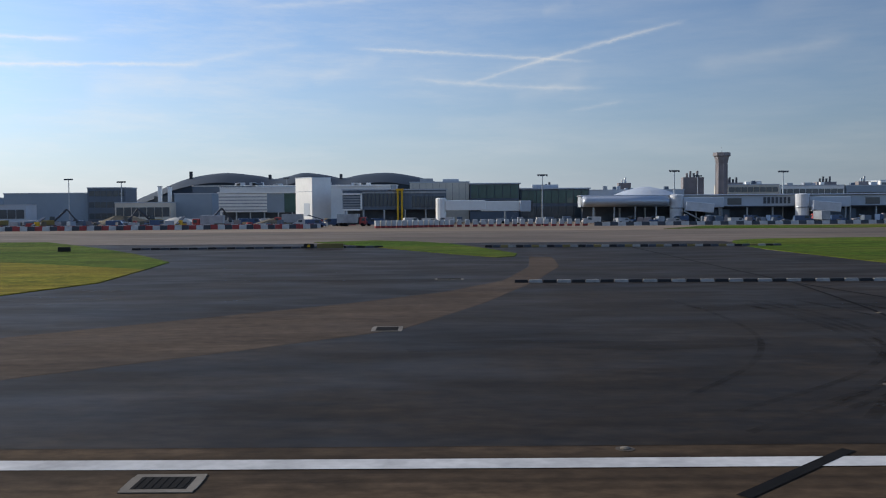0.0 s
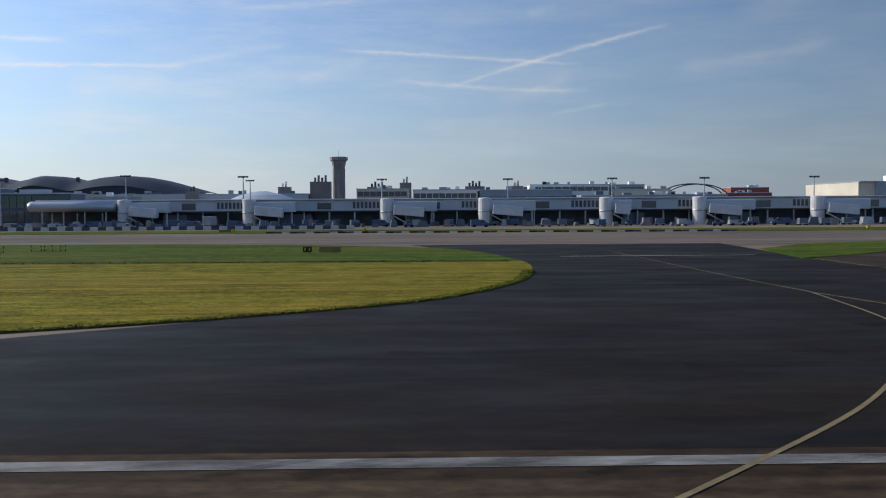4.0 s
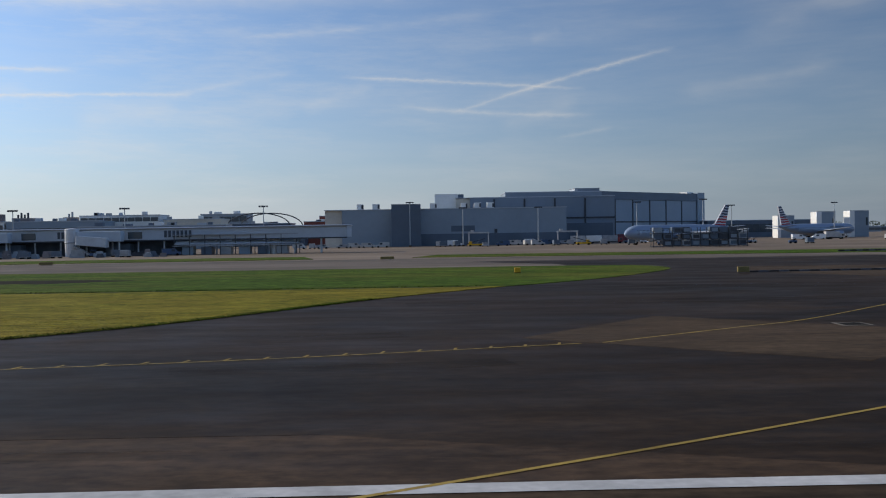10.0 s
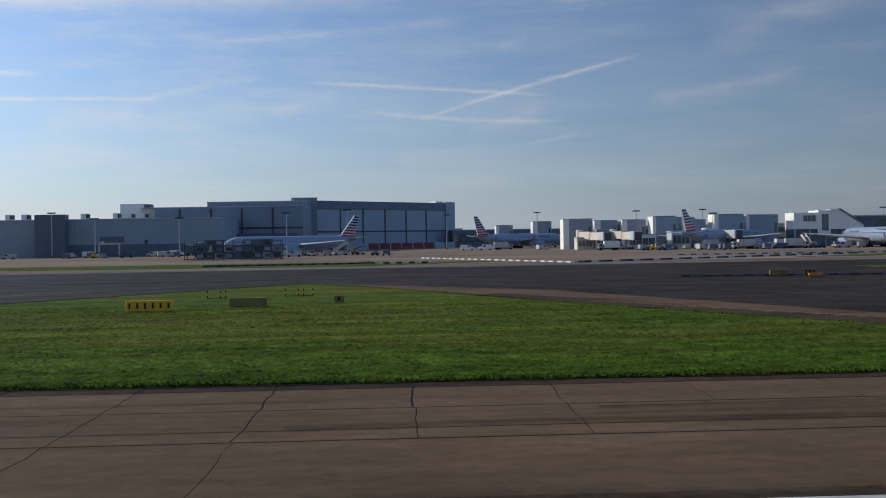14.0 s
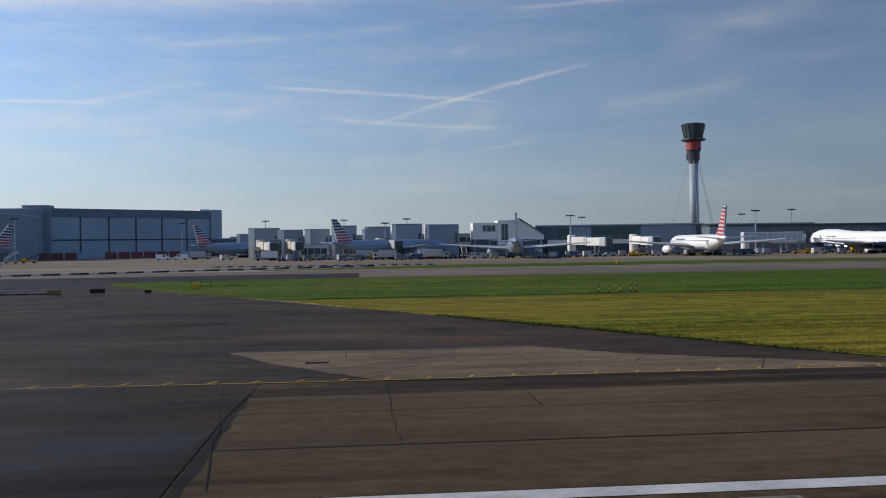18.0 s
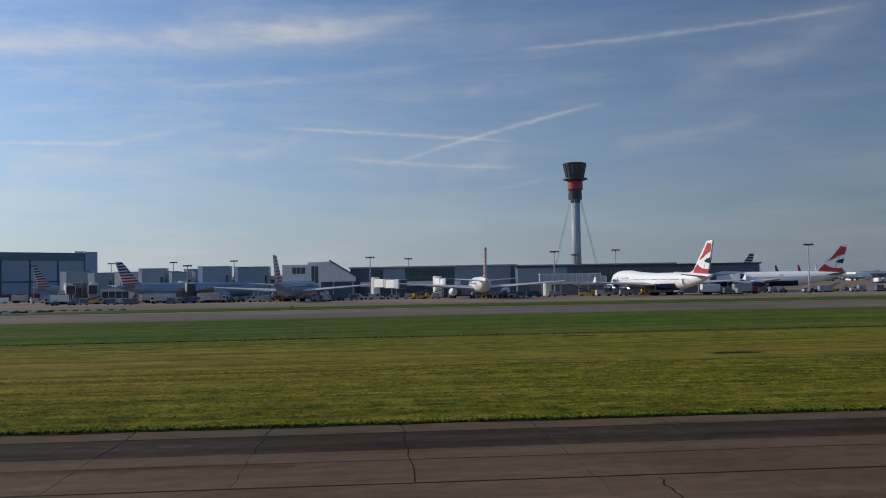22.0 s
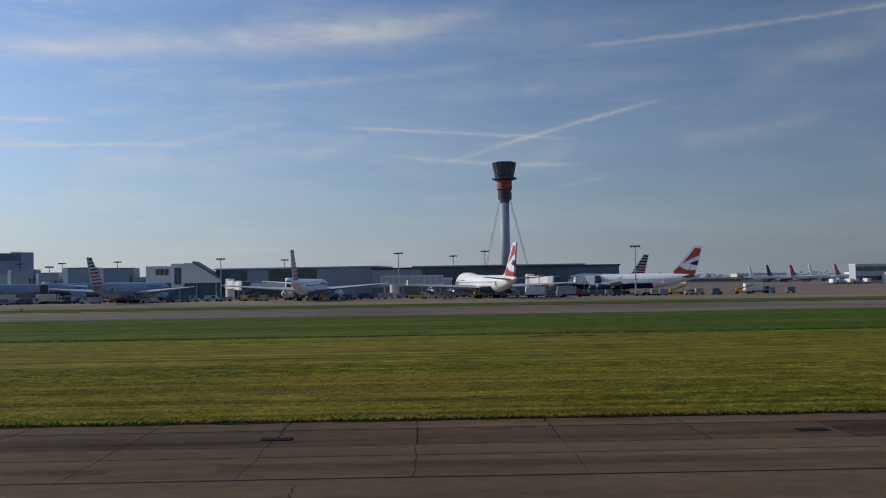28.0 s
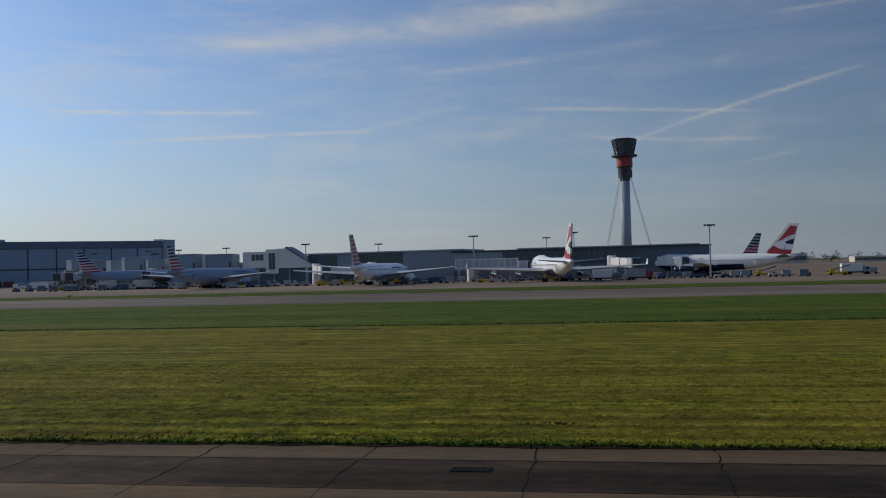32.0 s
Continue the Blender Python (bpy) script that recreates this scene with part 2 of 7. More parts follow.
def paved(name, color, tint, rough=0.85, spec=0.15, streak=0.4, blotch=0.45, grain=0.4, along=0.02, bump=0.006, island=0.0, size=1.0):
    """Worn paving: long streaks with the traffic, blotches, pitting and grain over two tones."""
    m = bpy.data.materials.new(name)
    m.use_nodes = True
    n, l = m.node_tree.nodes, m.node_tree.links
    b = n["Principled BSDF"]
    b.inputs["Specular IOR Level"].default_value = spec
    geo = n.new("ShaderNodeNewGeometry")

    def field(sx, sy, scale, detail, lo, hi, a, c, warp=0.0):
        mp = n.new("ShaderNodeMapping")
        mp.inputs["Scale"].default_value = (sx, sy, 1)
        mp.inputs["Rotation"].default_value = (0, 0, 0.03)
        l.new(geo.outputs["Position"], mp.inputs[0])
        t = n.new("ShaderNodeTexNoise")
        t.inputs["Scale"].default_value, t.inputs["Detail"].default_value, t.inputs["Roughness"].default_value = scale, detail, 0.62
        t.inputs["Distortion"].default_value = warp
        l.new(mp.outputs[0], t.inputs[0])
        r = n.new("ShaderNodeMapRange")
        r.inputs[1].default_value, r.inputs[2].default_value, r.inputs[3].default_value, r.inputs[4].default_value = lo, hi, a, c
        l.new(t.outputs[0], r.inputs[0])
        return r.outputs[0], t.outputs[0]

    def times(a, c):
        x = n.new("ShaderNodeMath")
        x.operation = "MULTIPLY"
        l.new(a, x.inputs[0]), l.new(c, x.inputs[1])
        return x.outputs[0]
    lines, _ = field(along, 1.1, 0.9 / size, 5, 0.36, 0.64, 1 - streak, 1 + streak)
    stains, _ = field(0.55, 1.0, 0.16 / size, 7, 0.36, 0.66, 1 - blotch, 1 + blotch, 0.6)
    pits, raw = field(0.6, 1.0, 2.2 / size, 6, 0.32, 0.68, 1 - grain, 1 + grain)
    value = times(times(lines, stains), pits)
    if island:
        info = n.new("ShaderNodeObjectInfo")
        sh = n.new("ShaderNodeMath")
        sh.operation = "ADD"
        l.new(info.outputs["Random"], sh.inputs[0]), l.new(geo.outputs["Random Per Island"], sh.inputs[1])
        fr = n.new("ShaderNodeMath")
        fr.operation = "FRACT"
        l.new(sh.outputs[0], fr.inputs[0])
        mr = n.new("ShaderNodeMapRange")
        mr.inputs[3].default_value, mr.inputs[4].default_value = 1 - island, 1 + island
        l.new(fr.outputs[0], mr.inputs[0])
        value = times(value, mr.outputs[0])
    which, _ = field(0.3, 1.0, 0.07 / size, 5, 0.40, 0.62, 0.0, 1.0, 0.4)
    two = n.new("ShaderNodeMix")
    two.data_type = "RGBA"
    two.inputs["A"].default_value, two.inputs["B"].default_value = (*color, 1), (*tint, 1)
    l.new(which, two.inputs["Factor"])
    mul = n.new("ShaderNodeMix")
    mul.data_type, mul.blend_type = "RGBA", "MULTIPLY"
    mul.inputs["Factor"].default_value = 1.0
    l.new(two.outputs["Result"], mul.inputs["A"]), l.new(value, mul.inputs["B"])
    l.new(mul.outputs["Result"], b.inputs["Base Color"])
    gloss, _ = field(0.4, 1.0, 0.3, 4, 0.35, 0.65, rough - 0.08, min(rough + 0.1, 1.0))
    l.new(gloss, b.inputs["Roughness"])
    bp = n.new("ShaderNodeBump")
    bp.inputs["Strength"].default_value, bp.inputs["Distance"].default_value = 0.6, bump
    l.new(raw, bp.inputs["Height"])
    l.new(bp.outputs[0], b.inputs["Normal"])
    return m


def film_of(name, color, most, sx=0.3, scale=0.8, lo=0.38, hi=0.66):
    """A thin patchy film of rubber or dirt that lets the paving show through."""
    m = bpy.data.materials.new(name)
    m.use_nodes = True
    n, l = m.node_tree.nodes, m.node_tree.links
    b = n["Principled BSDF"]
    b.inputs["Base Color"].default_value = (*color, 1)
    b.inputs["Roughness"].default_value, b.inputs["Specular IOR Level"].default_value = 0.85, 0.15
    geo = n.new("ShaderNodeNewGeometry")
    mp = n.new("ShaderNodeMapping")
    mp.inputs["Scale"].default_value = (sx, 1, 1)
    l.new(geo.outputs["Position"], mp.inputs[0])
    t = n.new("ShaderNodeTexNoise")
    t.inputs["Scale"].default_value, t.inputs["Detail"].default_value, t.inputs["Roughness"].default_value = scale, 6, 0.65
    l.new(mp.outputs[0], t.inputs[0])
    r = n.new("ShaderNodeMapRange")
    r.inputs[1].default_value, r.inputs[2].default_value, r.inputs[4].default_value = lo, hi, most
    l.new(t.outputs[0], r.inputs[0])
    l.new(r.outputs[0], b.inputs["Alpha"])
    return m


APRON = paved("apron_concrete", (0.215, 0.162, 0.112), (0.165, 0.125, 0.090), 0.85, 0.15, 0.16, 0.22, 0.12, 0.006, 0.004, size=6.0)
CONCRETE = paved("old_concrete", (0.0870, 0.0595, 0.0355), (0.0721, 0.0488, 0.0296), 0.9, 0.06, 0.14, 0.2, 0.2, 0.015, island=0.05)
DAMP = paved("damp_concrete", (0.0446, 0.0293, 0.0173), (0.0350, 0.0234, 0.0143), 0.85, 0.08, 0.35, 0.35, 0.4, 0.02, island=0.10)
PALE = paved("pale_concrete", (0.1591, 0.1127, 0.0712), (0.1273, 0.0898, 0.0562), 0.85, 0.12, 0.2, 0.28, 0.25, 0.1, island=0.08)
FRESH = paved("fresh_asphalt", (0.0176, 0.0116, 0.0067), (0.0146, 0.0099, 0.0059), 0.60, 0.055, 0.16, 0.30, 0.35, 0.2, 0.008)
WIDE = paved("reddish_asphalt", (0.0335, 0.0200, 0.0106), (0.0212, 0.0140, 0.0080), 0.62, 0.065, 0.16, 0.34, 0.36, 0.15, 0.008)
TAN = paved("tan_concrete", (0.1189, 0.0813, 0.0492), (0.0997, 0.0686, 0.0422), 0.9, 0.06, 0.12, 0.18, 0.18, 0.015, island=0.04)
FILLETED = paved("fillet_concrete", (0.0700, 0.0501, 0.0355), (0.0594, 0.0419, 0.0293), 0.9, 0.08, 0.2, 0.2, 0.3, 0.1)
JOINT = mat("joint_sealant", (0.014, 0.012, 0.010), 0.8, vary=0.3, scale=0.3, spec=0.1)
ASPHALT = paved("dark_asphalt", (0.0245, 0.0168, 0.0096), (0.0200, 0.0140, 0.0083), 0.60, 0.10, 0.18, 0.36, 0.42, 0.2, 0.008)
BROWN = paved("worn_asphalt", (0.0530, 0.0322, 0.0178), (0.0325, 0.0204, 0.0120), 0.70, 0.09, 0.18, 0.42, 0.4, 0.3)
RUNWAY = paved("runway_asphalt", (0.0594, 0.0390, 0.0226), (0.0446, 0.0293, 0.0167), 0.9, 0.1, 0.35, 0.30, 0.4, 0.01)
TAXI = paved("taxiway_concrete", (0.150, 0.118, 0.090), (0.112, 0.088, 0.068), 0.85, 0.15, 0.28, 0.25, 0.12, 0.006, 0.004, size=4.0)
PATCHED = paved("brown_patch_concrete", (0.0637, 0.0420, 0.0246), (0.0530, 0.0344, 0.0198), 0.9, 0.1, 0.2, 0.25, 0.3, 0.1)
SMEAR = film_of("dirt_film", (0.013, 0.010, 0.0075), 0.3, 0.12, 0.5)


def turf(name, light, dark, straw, rows):
    """Grass seen from some way off: mowing rows, clumps, straw patches and blade relief."""
    m = bpy.data.materials.new(name)
    m.use_nodes = True
    n, l = m.node_tree.nodes, m.node_tree.links
    b = n["Principled BSDF"]
    b.inputs["Roughness"].default_value, b.inputs["Specular IOR Level"].default_value = 0.95, 0.04
    geo = n.new("ShaderNodeNewGeometry")

    def field(sx, sy, scale, detail, lo, hi):
        mp = n.new("ShaderNodeMapping")
        mp.inputs["Scale"].default_value = (sx, sy, 1)
        l.new(geo.outputs["Position"], mp.inputs[0])
        t = n.new("ShaderNodeTexNoise")
        t.inputs["Scale"].default_value, t.inputs["Detail"].default_value, t.inputs["Roughness"].default_value = scale, detail, 0.65
        l.new(mp.outputs[0], t.inputs[0])
        r = n.new("ShaderNodeMapRange")
        r.inputs[1].default_value, r.inputs[2].default_value = lo, hi
        l.new(t.outputs[0], r.inputs[0])
        return r.outputs[0], t.outputs[0]

    def mixed(fac, a, c):
        x = n.new("ShaderNodeMix")
        x.data_type = "RGBA"
        l.new(fac, x.inputs["Factor"])
        for sock, v in (("A", a), ("B", c)):
            if isinstance(v, tuple):
                x.inputs[sock].default_value = (*v, 1)
            else:
                l.new(v, x.inputs[sock])
        return x.outputs["Result"]
    clump, raw = field(0.6, 1.0, 1.4, 7, 0.41, 0.59)
    streak, _ = field(0.012, 1.3 if rows else 0.35, 1.0, 5, 0.38, 0.62)
    lumps, _ = field(0.5, 1.0, 0.42, 6, 0.36, 0.62)
    broad, _ = field(0.35, 1.0, 0.07, 5, 0.42, 0.66)
    fine, rawf = field(1.0, 1.6, 6.0, 3, 0.3, 0.7)
    out = mixed(clump, dark, light)
    out = mixed(broad, out, straw)
    for fac, low in ((streak, rows or 0.80), (lumps, 0.76), (fine, 0.38)):
        mr = n.new("ShaderNodeMapRange")
        mr.inputs[3].default_value, mr.inputs[4].default_value = low, 1.22
        l.new(fac, mr.inputs[0])
        mu = n.new("ShaderNodeMix")
        mu.data_type, mu.blend_type = "RGBA", "MULTIPLY"
        mu.inputs["Factor"].default_value = 1.0
        l.new(out, mu.inputs["A"]), l.new(mr.outputs[0], mu.inputs["B"])
        out = mu.outputs["Result"]
    l.new(out, b.inputs["Base Color"])
    bp = n.new("ShaderNodeBump")
    bp.inputs["Strength"].default_value, bp.inputs["Distance"].default_value = 0.8, 0.09
    l.new(raw, bp.inputs["Height"])
    l.new(bp.outputs[0], b.inputs["Normal"])
    return m


GRASS = turf("rough_grass", (0.083, 0.137, 0.013), (0.037, 0.072, 0.008), (0.112, 0.120, 0.019), False)
MOWN = turf("mown_grass", (0.250, 0.216, 0.021), (0.105, 0.112, 0.011), (0.240, 0.182, 0.025), 0.68)
FIELD = turf("mown_field", (0.238, 0.214, 0.021), (0.092, 0.106, 0.010), (0.234, 0.182, 0.027), 0.56)
WHITE = mat("white_paint", (0.44, 0.43, 0.41), 0.8, vary=0.3, scale=0.6, fine=4.0)
YELLOW = mat("yellow_paint", (0.30, 0.20, 0.035), 0.7, vary=0.35, scale=0.8, fine=4.0)
DULLYELLOW = mat("worn_pale_yellow_paint", (0.20, 0.155, 0.075), 0.75, vary=0.35, scale=0.8, fine=4.0)
SOILHEAP = mat("site_soil", (0.12, 0.10, 0.07), 0.95, vary=0.4, scale=0.5, fine=3.0)
GREYCLAD = mat("blue_grey_cladding", (0.25, 0.30, 0.345), 0.55, vary=0.08, scale=0.05, fine=0.6)
DARKCLAD = mat("dark_slate_cladding", (0.108, 0.138, 0.175), 0.5, vary=0.12, scale=0.08, fine=0.7)
PANEL = mat("door_panel", (0.25, 0.30, 0.355), 0.5, vary=0.08, scale=0.06, fine=0.8)
WHITECLAD = mat("white_cladding", (0.74, 0.73, 0.69), 0.6, vary=0.1, scale=0.1, fine=1.2)
CREAM = mat("cream_render", (0.55, 0.51, 0.43), 0.75, vary=0.15, scale=0.1, fine=1.2)
# the blue-grey cladding again, darkened for walls standing in shade
SHADEGREY = mat("shed_grey_cladding", (0.20, 0.24, 0.285), 0.55, vary=0.08, scale=0.05, fine=0.6)
PIERGREY = mat("pier_cladding", (0.42, 0.46, 0.50), 0.5, vary=0.1, scale=0.1, fine=1.0)
ROOFGREY = mat("roof_sheet", (0.40, 0.43, 0.47), 0.4, metal=0.3, vary=0.1, scale=0.1, fine=1.0)
WAVEROOF = mat("wave_roof", (0.034, 0.050, 0.070), 0.75, vary=0.12, scale=0.03, fine=0.3)
GLASS = mat("window_glass", (0.05, 0.068, 0.082), 0.08, vary=0.1, scale=0.3, spec=0.7)
GREENGLASS = mat("green_glass", (0.03, 0.085, 0.075), 0.1, vary=0.2, scale=0.3, spec=0.7)
# dark tone standing in for shade under raised floors; also on louvres and crates
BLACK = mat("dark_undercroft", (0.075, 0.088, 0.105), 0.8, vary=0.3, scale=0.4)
STEEL = mat("galvanised_steel", (0.33, 0.35, 0.37), 0.45, metal=0.6, vary=0.15, scale=0.5)
DARKSTEEL = mat("dark_steel", (0.06, 0.065, 0.075), 0.5, metal=0.3, vary=0.2, scale=0.5)
BRICK = mat("red_brick", (0.24, 0.075, 0.055), 0.85, vary=0.2, scale=0.2, fine=2.0)
BROWNCONC = mat("brown_concrete", (0.215, 0.195, 0.195), 0.85, vary=0.2, scale=0.2, fine=2.0)
SAFETY = mat("safety_yellow", (0.62, 0.36, 0.02), 0.5, vary=0.12, scale=0.6)
ORANGE = mat("sign_orange", (0.55, 0.18, 0.022), 0.5, vary=0.12, scale=0.6)
OLIVE = mat("dull_ochre", (0.20, 0.15, 0.05), 0.7, vary=0.2, scale=0.8)
SIGNBLACK = mat("sign_black", (0.014, 0.013, 0.012), 0.6, vary=0.2, scale=1.0)
RED = mat("barrier_red", (0.30, 0.050, 0.045), 0.6, vary=0.25, scale=0.8)
BARWHITE = mat("barrier_white", (0.46, 0.45, 0.43), 0.6, vary=0.2, scale=0.8)
KERBWHITE = mat("kerb_dull_white", (0.30, 0.28, 0.25), 0.8, vary=0.35, scale=0.8)
FENCERED = mat("faded_red_sheet", (0.17, 0.040, 0.042), 0.7, vary=0.3, scale=0.6)
TYRE = mat("rubber", (0.016, 0.015, 0.014), 0.9, vary=0.2, scale=1.0, spec=0.05)
JETGREY = mat("silver_paint", (0.235, 0.295, 0.385), 0.35, metal=0.1, vary=0.06, scale=0.1)
JETWHITE = mat("gloss_white_paint", (0.80, 0.80, 0.79), 0.3, vary=0.05, scale=0.1)
JETNAVY = mat("navy_paint", (0.012, 0.022, 0.065), 0.3, vary=0.1, scale=0.2)
FINWHITE = mat("fin_white_paint", (0.50, 0.50, 0.53), 0.35, vary=0.06, scale=0.2)
DRUM = mat("pale_grey_render", (0.52, 0.53, 0.54), 0.65, vary=0.15, scale=0.3, fine=1.5)
JETRED = mat("red_paint", (0.36, 0.022, 0.032), 0.35, vary=0.1, scale=0.2)
RIBBONRED = mat("bright_red_paint", (0.40, 0.052, 0.060), 0.35, vary=0.1, scale=0.2)
JETMETAL = mat("bare_metal", (0.5, 0.51, 0.53), 0.3, metal=0.9, vary=0.1, scale=0.5)
WINGGREY = mat("wing_grey", (0.42, 0.44, 0.46), 0.4, vary=0.1, scale=0.3)
LEAF = mat("foliage", (0.045, 0.06, 0.025), 0.9, vary=0.4, scale=0.3, fine=2.0, spec=0.1)
LAMPGLASS = mat("lamp_glass", (0.6, 0.6, 0.58), 0.2, vary=0.1)
CARBLUE = mat("blue_vehicle_paint", (0.05, 0.09, 0.17), 0.3, vary=0.1, scale=1.0)
TARP = mat("container_alloy", (0.30, 0.32, 0.34), 0.45, metal=0.4, vary=0.25, scale=0.6)


# ---- building blocks ----
from mathutils.geometry import tessellate_polygon


def mesh_of(name, bm, material, smooth=False):
    me = bpy.data.meshes.new(name)
    bmesh.ops.recalc_face_normals(bm, faces=bm.faces)
    bm.to_mesh(me)
    bm.free()
    if isinstance(material, (list, tuple)):
        for m in material:
            me.materials.append(m)
    else:
        me.materials.append(material)
    if smooth:
        me.shade_smooth()
    return me


def part(name, bm, material, parent=None, label="", smooth=False):
    """One mesh object under a thing or under a part."""
    ob = new(name, mesh_of(name, bm, material, smooth))
    ob.parent = parent
    if label:
        ob["label"] = label
    return ob


def thing(name, m, label, category, group="", kind=""):
    ob = new(name)
    ob.matrix_basis = m
    return tagged(ob, label, category, group, kind)


def bm_new():
    return bmesh.new()


def add_box(bm, x0, x1, y0, y1, z0, z1, bevel=0.0, mi=0, m=None):
    vs = [bm.verts.new((x, y, z)) for z in (z0, z1) for y in (y0, y1) for x in (x0, x1)]
    fs = [bm.faces.new([vs[i] for i in f]) for f in ((0, 2, 3, 1), (4, 5, 7, 6), (0, 1, 5, 4), (2, 6, 7, 3), (0, 4, 6, 2), (1, 3, 7, 5))]
    for f in fs:
        f.material_index = mi
    if m is not None:
        bmesh.ops.transform(bm, matrix=m, verts=vs)
    if bevel:
        bmesh.ops.bevel(bm, geom=list({e for f in fs for e in f.edges}), offset=bevel, segments=1, affect="EDGES")
    return bm


def box(x0, x1, y0, y1, z0, z1, bevel=0.0):
    return add_box(bm_new(), x0, x1, y0, y1, z0, z1, bevel)


def add_tube(bm, rings, sides=12, cap=True, mi=0):
    """A tube through rings of (centre, axis_u, axis_v): the points run round centre + cos*u + sin*v."""
    loops = []
    for c, u, v in rings:
        c, u, v = Vector(c), Vector(u), Vector(v)
        loops.append([bm.verts.new(c + u * math.cos(2 * math.pi * k / sides) + v * math.sin(2 * math.pi * k / sides)) for k in range(sides)])
    for a, b in zip(loops, loops[1:]):
        for k in range(sides):
            f = bm.faces.new((a[k], a[(k + 1) % sides], b[(k + 1) % sides], b[k]))
            f.material_index = mi
    if cap:
        for lp in (loops[0][::-1], loops[-1]):
            f = bm.faces.new(lp)
            f.material_index = mi
    return bm


def add_rod(bm, a, b, r, r2=None, sides=6, mi=0):
    a, b = Vector(a), Vector(b)
    w = (b - a).normalized()
    u = w.orthogonal().normalized()
    v = w.cross(u)
    r2 = r if r2 is None else r2
    return add_tube(bm, [(a, u * r, v * r), (b, u * r2, v * r2)], sides, True, mi)


def rod(a, b, r, r2=None, sides=6):
    return add_rod(bm_new(), a, b, r, r2, sides)


def lathe(profile, sides=24, mi=0):
    """(radius, z) rows turned about the z axis."""
    return add_tube(bm_new(), [((0, 0, z), (r, 0, 0), (0, r, 0)) for r, z in profile], sides, True, mi)


def smooth_line(pts, n=6):
    """Catmull-Rom points through a row of points."""
    out = []
    for i in range(len(pts) - 1):
        p0, p1, p2, p3 = (Vector(pts[max(0, min(len(pts) - 1, k))]) for k in (i - 1, i, i + 1, i + 2))
        for k in range(n):
            t = k / n
            out.append(0.5 * (2 * p1 + (p2 - p0) * t + (2 * p0 - 5 * p1 + 4 * p2 - p3) * t * t + (3 * p1 - p0 - 3 * p2 + p3) * t ** 3))
    return out + [Vector(pts[-1])]


def sheet(name, pts, z, material, label, thick=0.0, category="ground"):
    """A flat piece of ground with an outline; thick gives it an edge that goes down."""
    flat = [Vector((q[0], q[1], z)) for q in pts]
    verts = [tuple(q) for q in flat]
    faces = []
    for a, b, c in tessellate_polygon([flat]):
        up = (flat[b] - flat[a]).cross(flat[c] - flat[a]).z
        faces.append((a, b, c) if up > 0 else (a, c, b))
    if thick:
        n = len(verts)
        turn = sum(flat[k - 1].x * flat[k].y - flat[k].x * flat[k - 1].y for k in range(n))
        verts += [(q[0], q[1], z - thick) for q in flat]
        for a in range(n):
            b = (a + 1) % n
            faces.append((b, a, a + n, b + n) if turn > 0 else (a, b, b + n, a + n))
    me = bpy.data.meshes.new(name)
    me.from_pydata(verts, [], faces)
    me.materials.append(material)
    return tagged(new(name, me), label, category, kind="structure")


def stripe(bm, pts, width, z, n=0):
    """A painted line along a row of points."""
    line = smooth_line(pts, n) if n else [Vector(p) for p in pts]
    left, right = [], []
    for i, p in enumerate(line):
        d = (line[min(i + 1, len(line) - 1)] - line[max(i - 1, 0)]).normalized()
        q = Vector((-d.y, d.x)) * width / 2
        left.append(bm.verts.new((p.x + q.x, p.y + q.y, z)))
        right.append(bm.verts.new((p.x - q.x, p.y - q.y, z)))
    for i in range(len(line) - 1):
        bm.faces.new((left[i], right[i], right[i + 1], left[i + 1]))
    return bm


# ---- ground ----
sheet("ground", [(-4800, -4800), (4900, -4800), (4900, 4900), (-4800, 4900)], 0.0, APRON, "tan concrete apron and open land reaching the horizon")
sheet("runway", [(-400, -22), (1250, -22), (1250, 19.2), (-400, 19.2)], 0.016, RUNWAY, "grey-brown grooved runway asphalt beside the edge line", category="runway")
sheet("shoulder", [(-400, 19.2), (1250, 19.2), (1250, 36.5), (-400, 36.5)], 0.004, CONCRETE, "weathered concrete runway shoulder", category="shoulder")
for a, b in ((58.9, 106), (210.6, 510), (575.6, 1091)):
    sheet("joint_bed", [(a, 19.2), (b, 19.2), (b, 34.5), (a, 34.5)], 0.008, JOINT, "dark bedding in the joints of the slabbed shoulder", category="shoulder")
sheet("taxiway", [(-400, 118), (1250, 118), (1250, 184), (-400, 184)], 0.008, TAXI, "grey-brown concrete parallel taxiway with worn stains", category="taxiway")

exit_1 = [(-160, 19.2), (58.7, 19.2), (59.2, 35.6), (62, 38), (47, 49), (41, 59), (38, 68), (35, 101), (38, 126), (-160, 126)]
sheet("closed_exit", exit_1, 0.020, ASPHALT, "black asphalt of a closed taxiway exit", category="taxiway")
FILLET = [((-80, 19.5), (-80, 25)), ((-50, 20.5), (-40, 29)), ((-26, 23.3), (-26, 33)), ((-13, 27), (-17.2, 35.9)), ((-7.8, 31.7), (-12.1, 40.9)), ((-1.7, 37.6), (-5.3, 47.5)), ((2.2, 48), (0, 54)), ((6, 61), (4, 62)), ((9.5, 76), (7, 76)), ((10.5, 90), (8.4, 91))]
bm = bm_new()
fillet_rows = [(bm.verts.new((*a, 0.024)), bm.verts.new((*b, 0.024))) for a, b in FILLET]
for (a, b), (c, d) in zip(fillet_rows, fillet_rows[1:]):
    bm.faces.new((a, c, d, b))
tagged(new("old_fillet", mesh_of("old_fillet", bm, FILLETED)), "worn brown concrete fillet between two asphalt areas", "pavement", kind="structure")
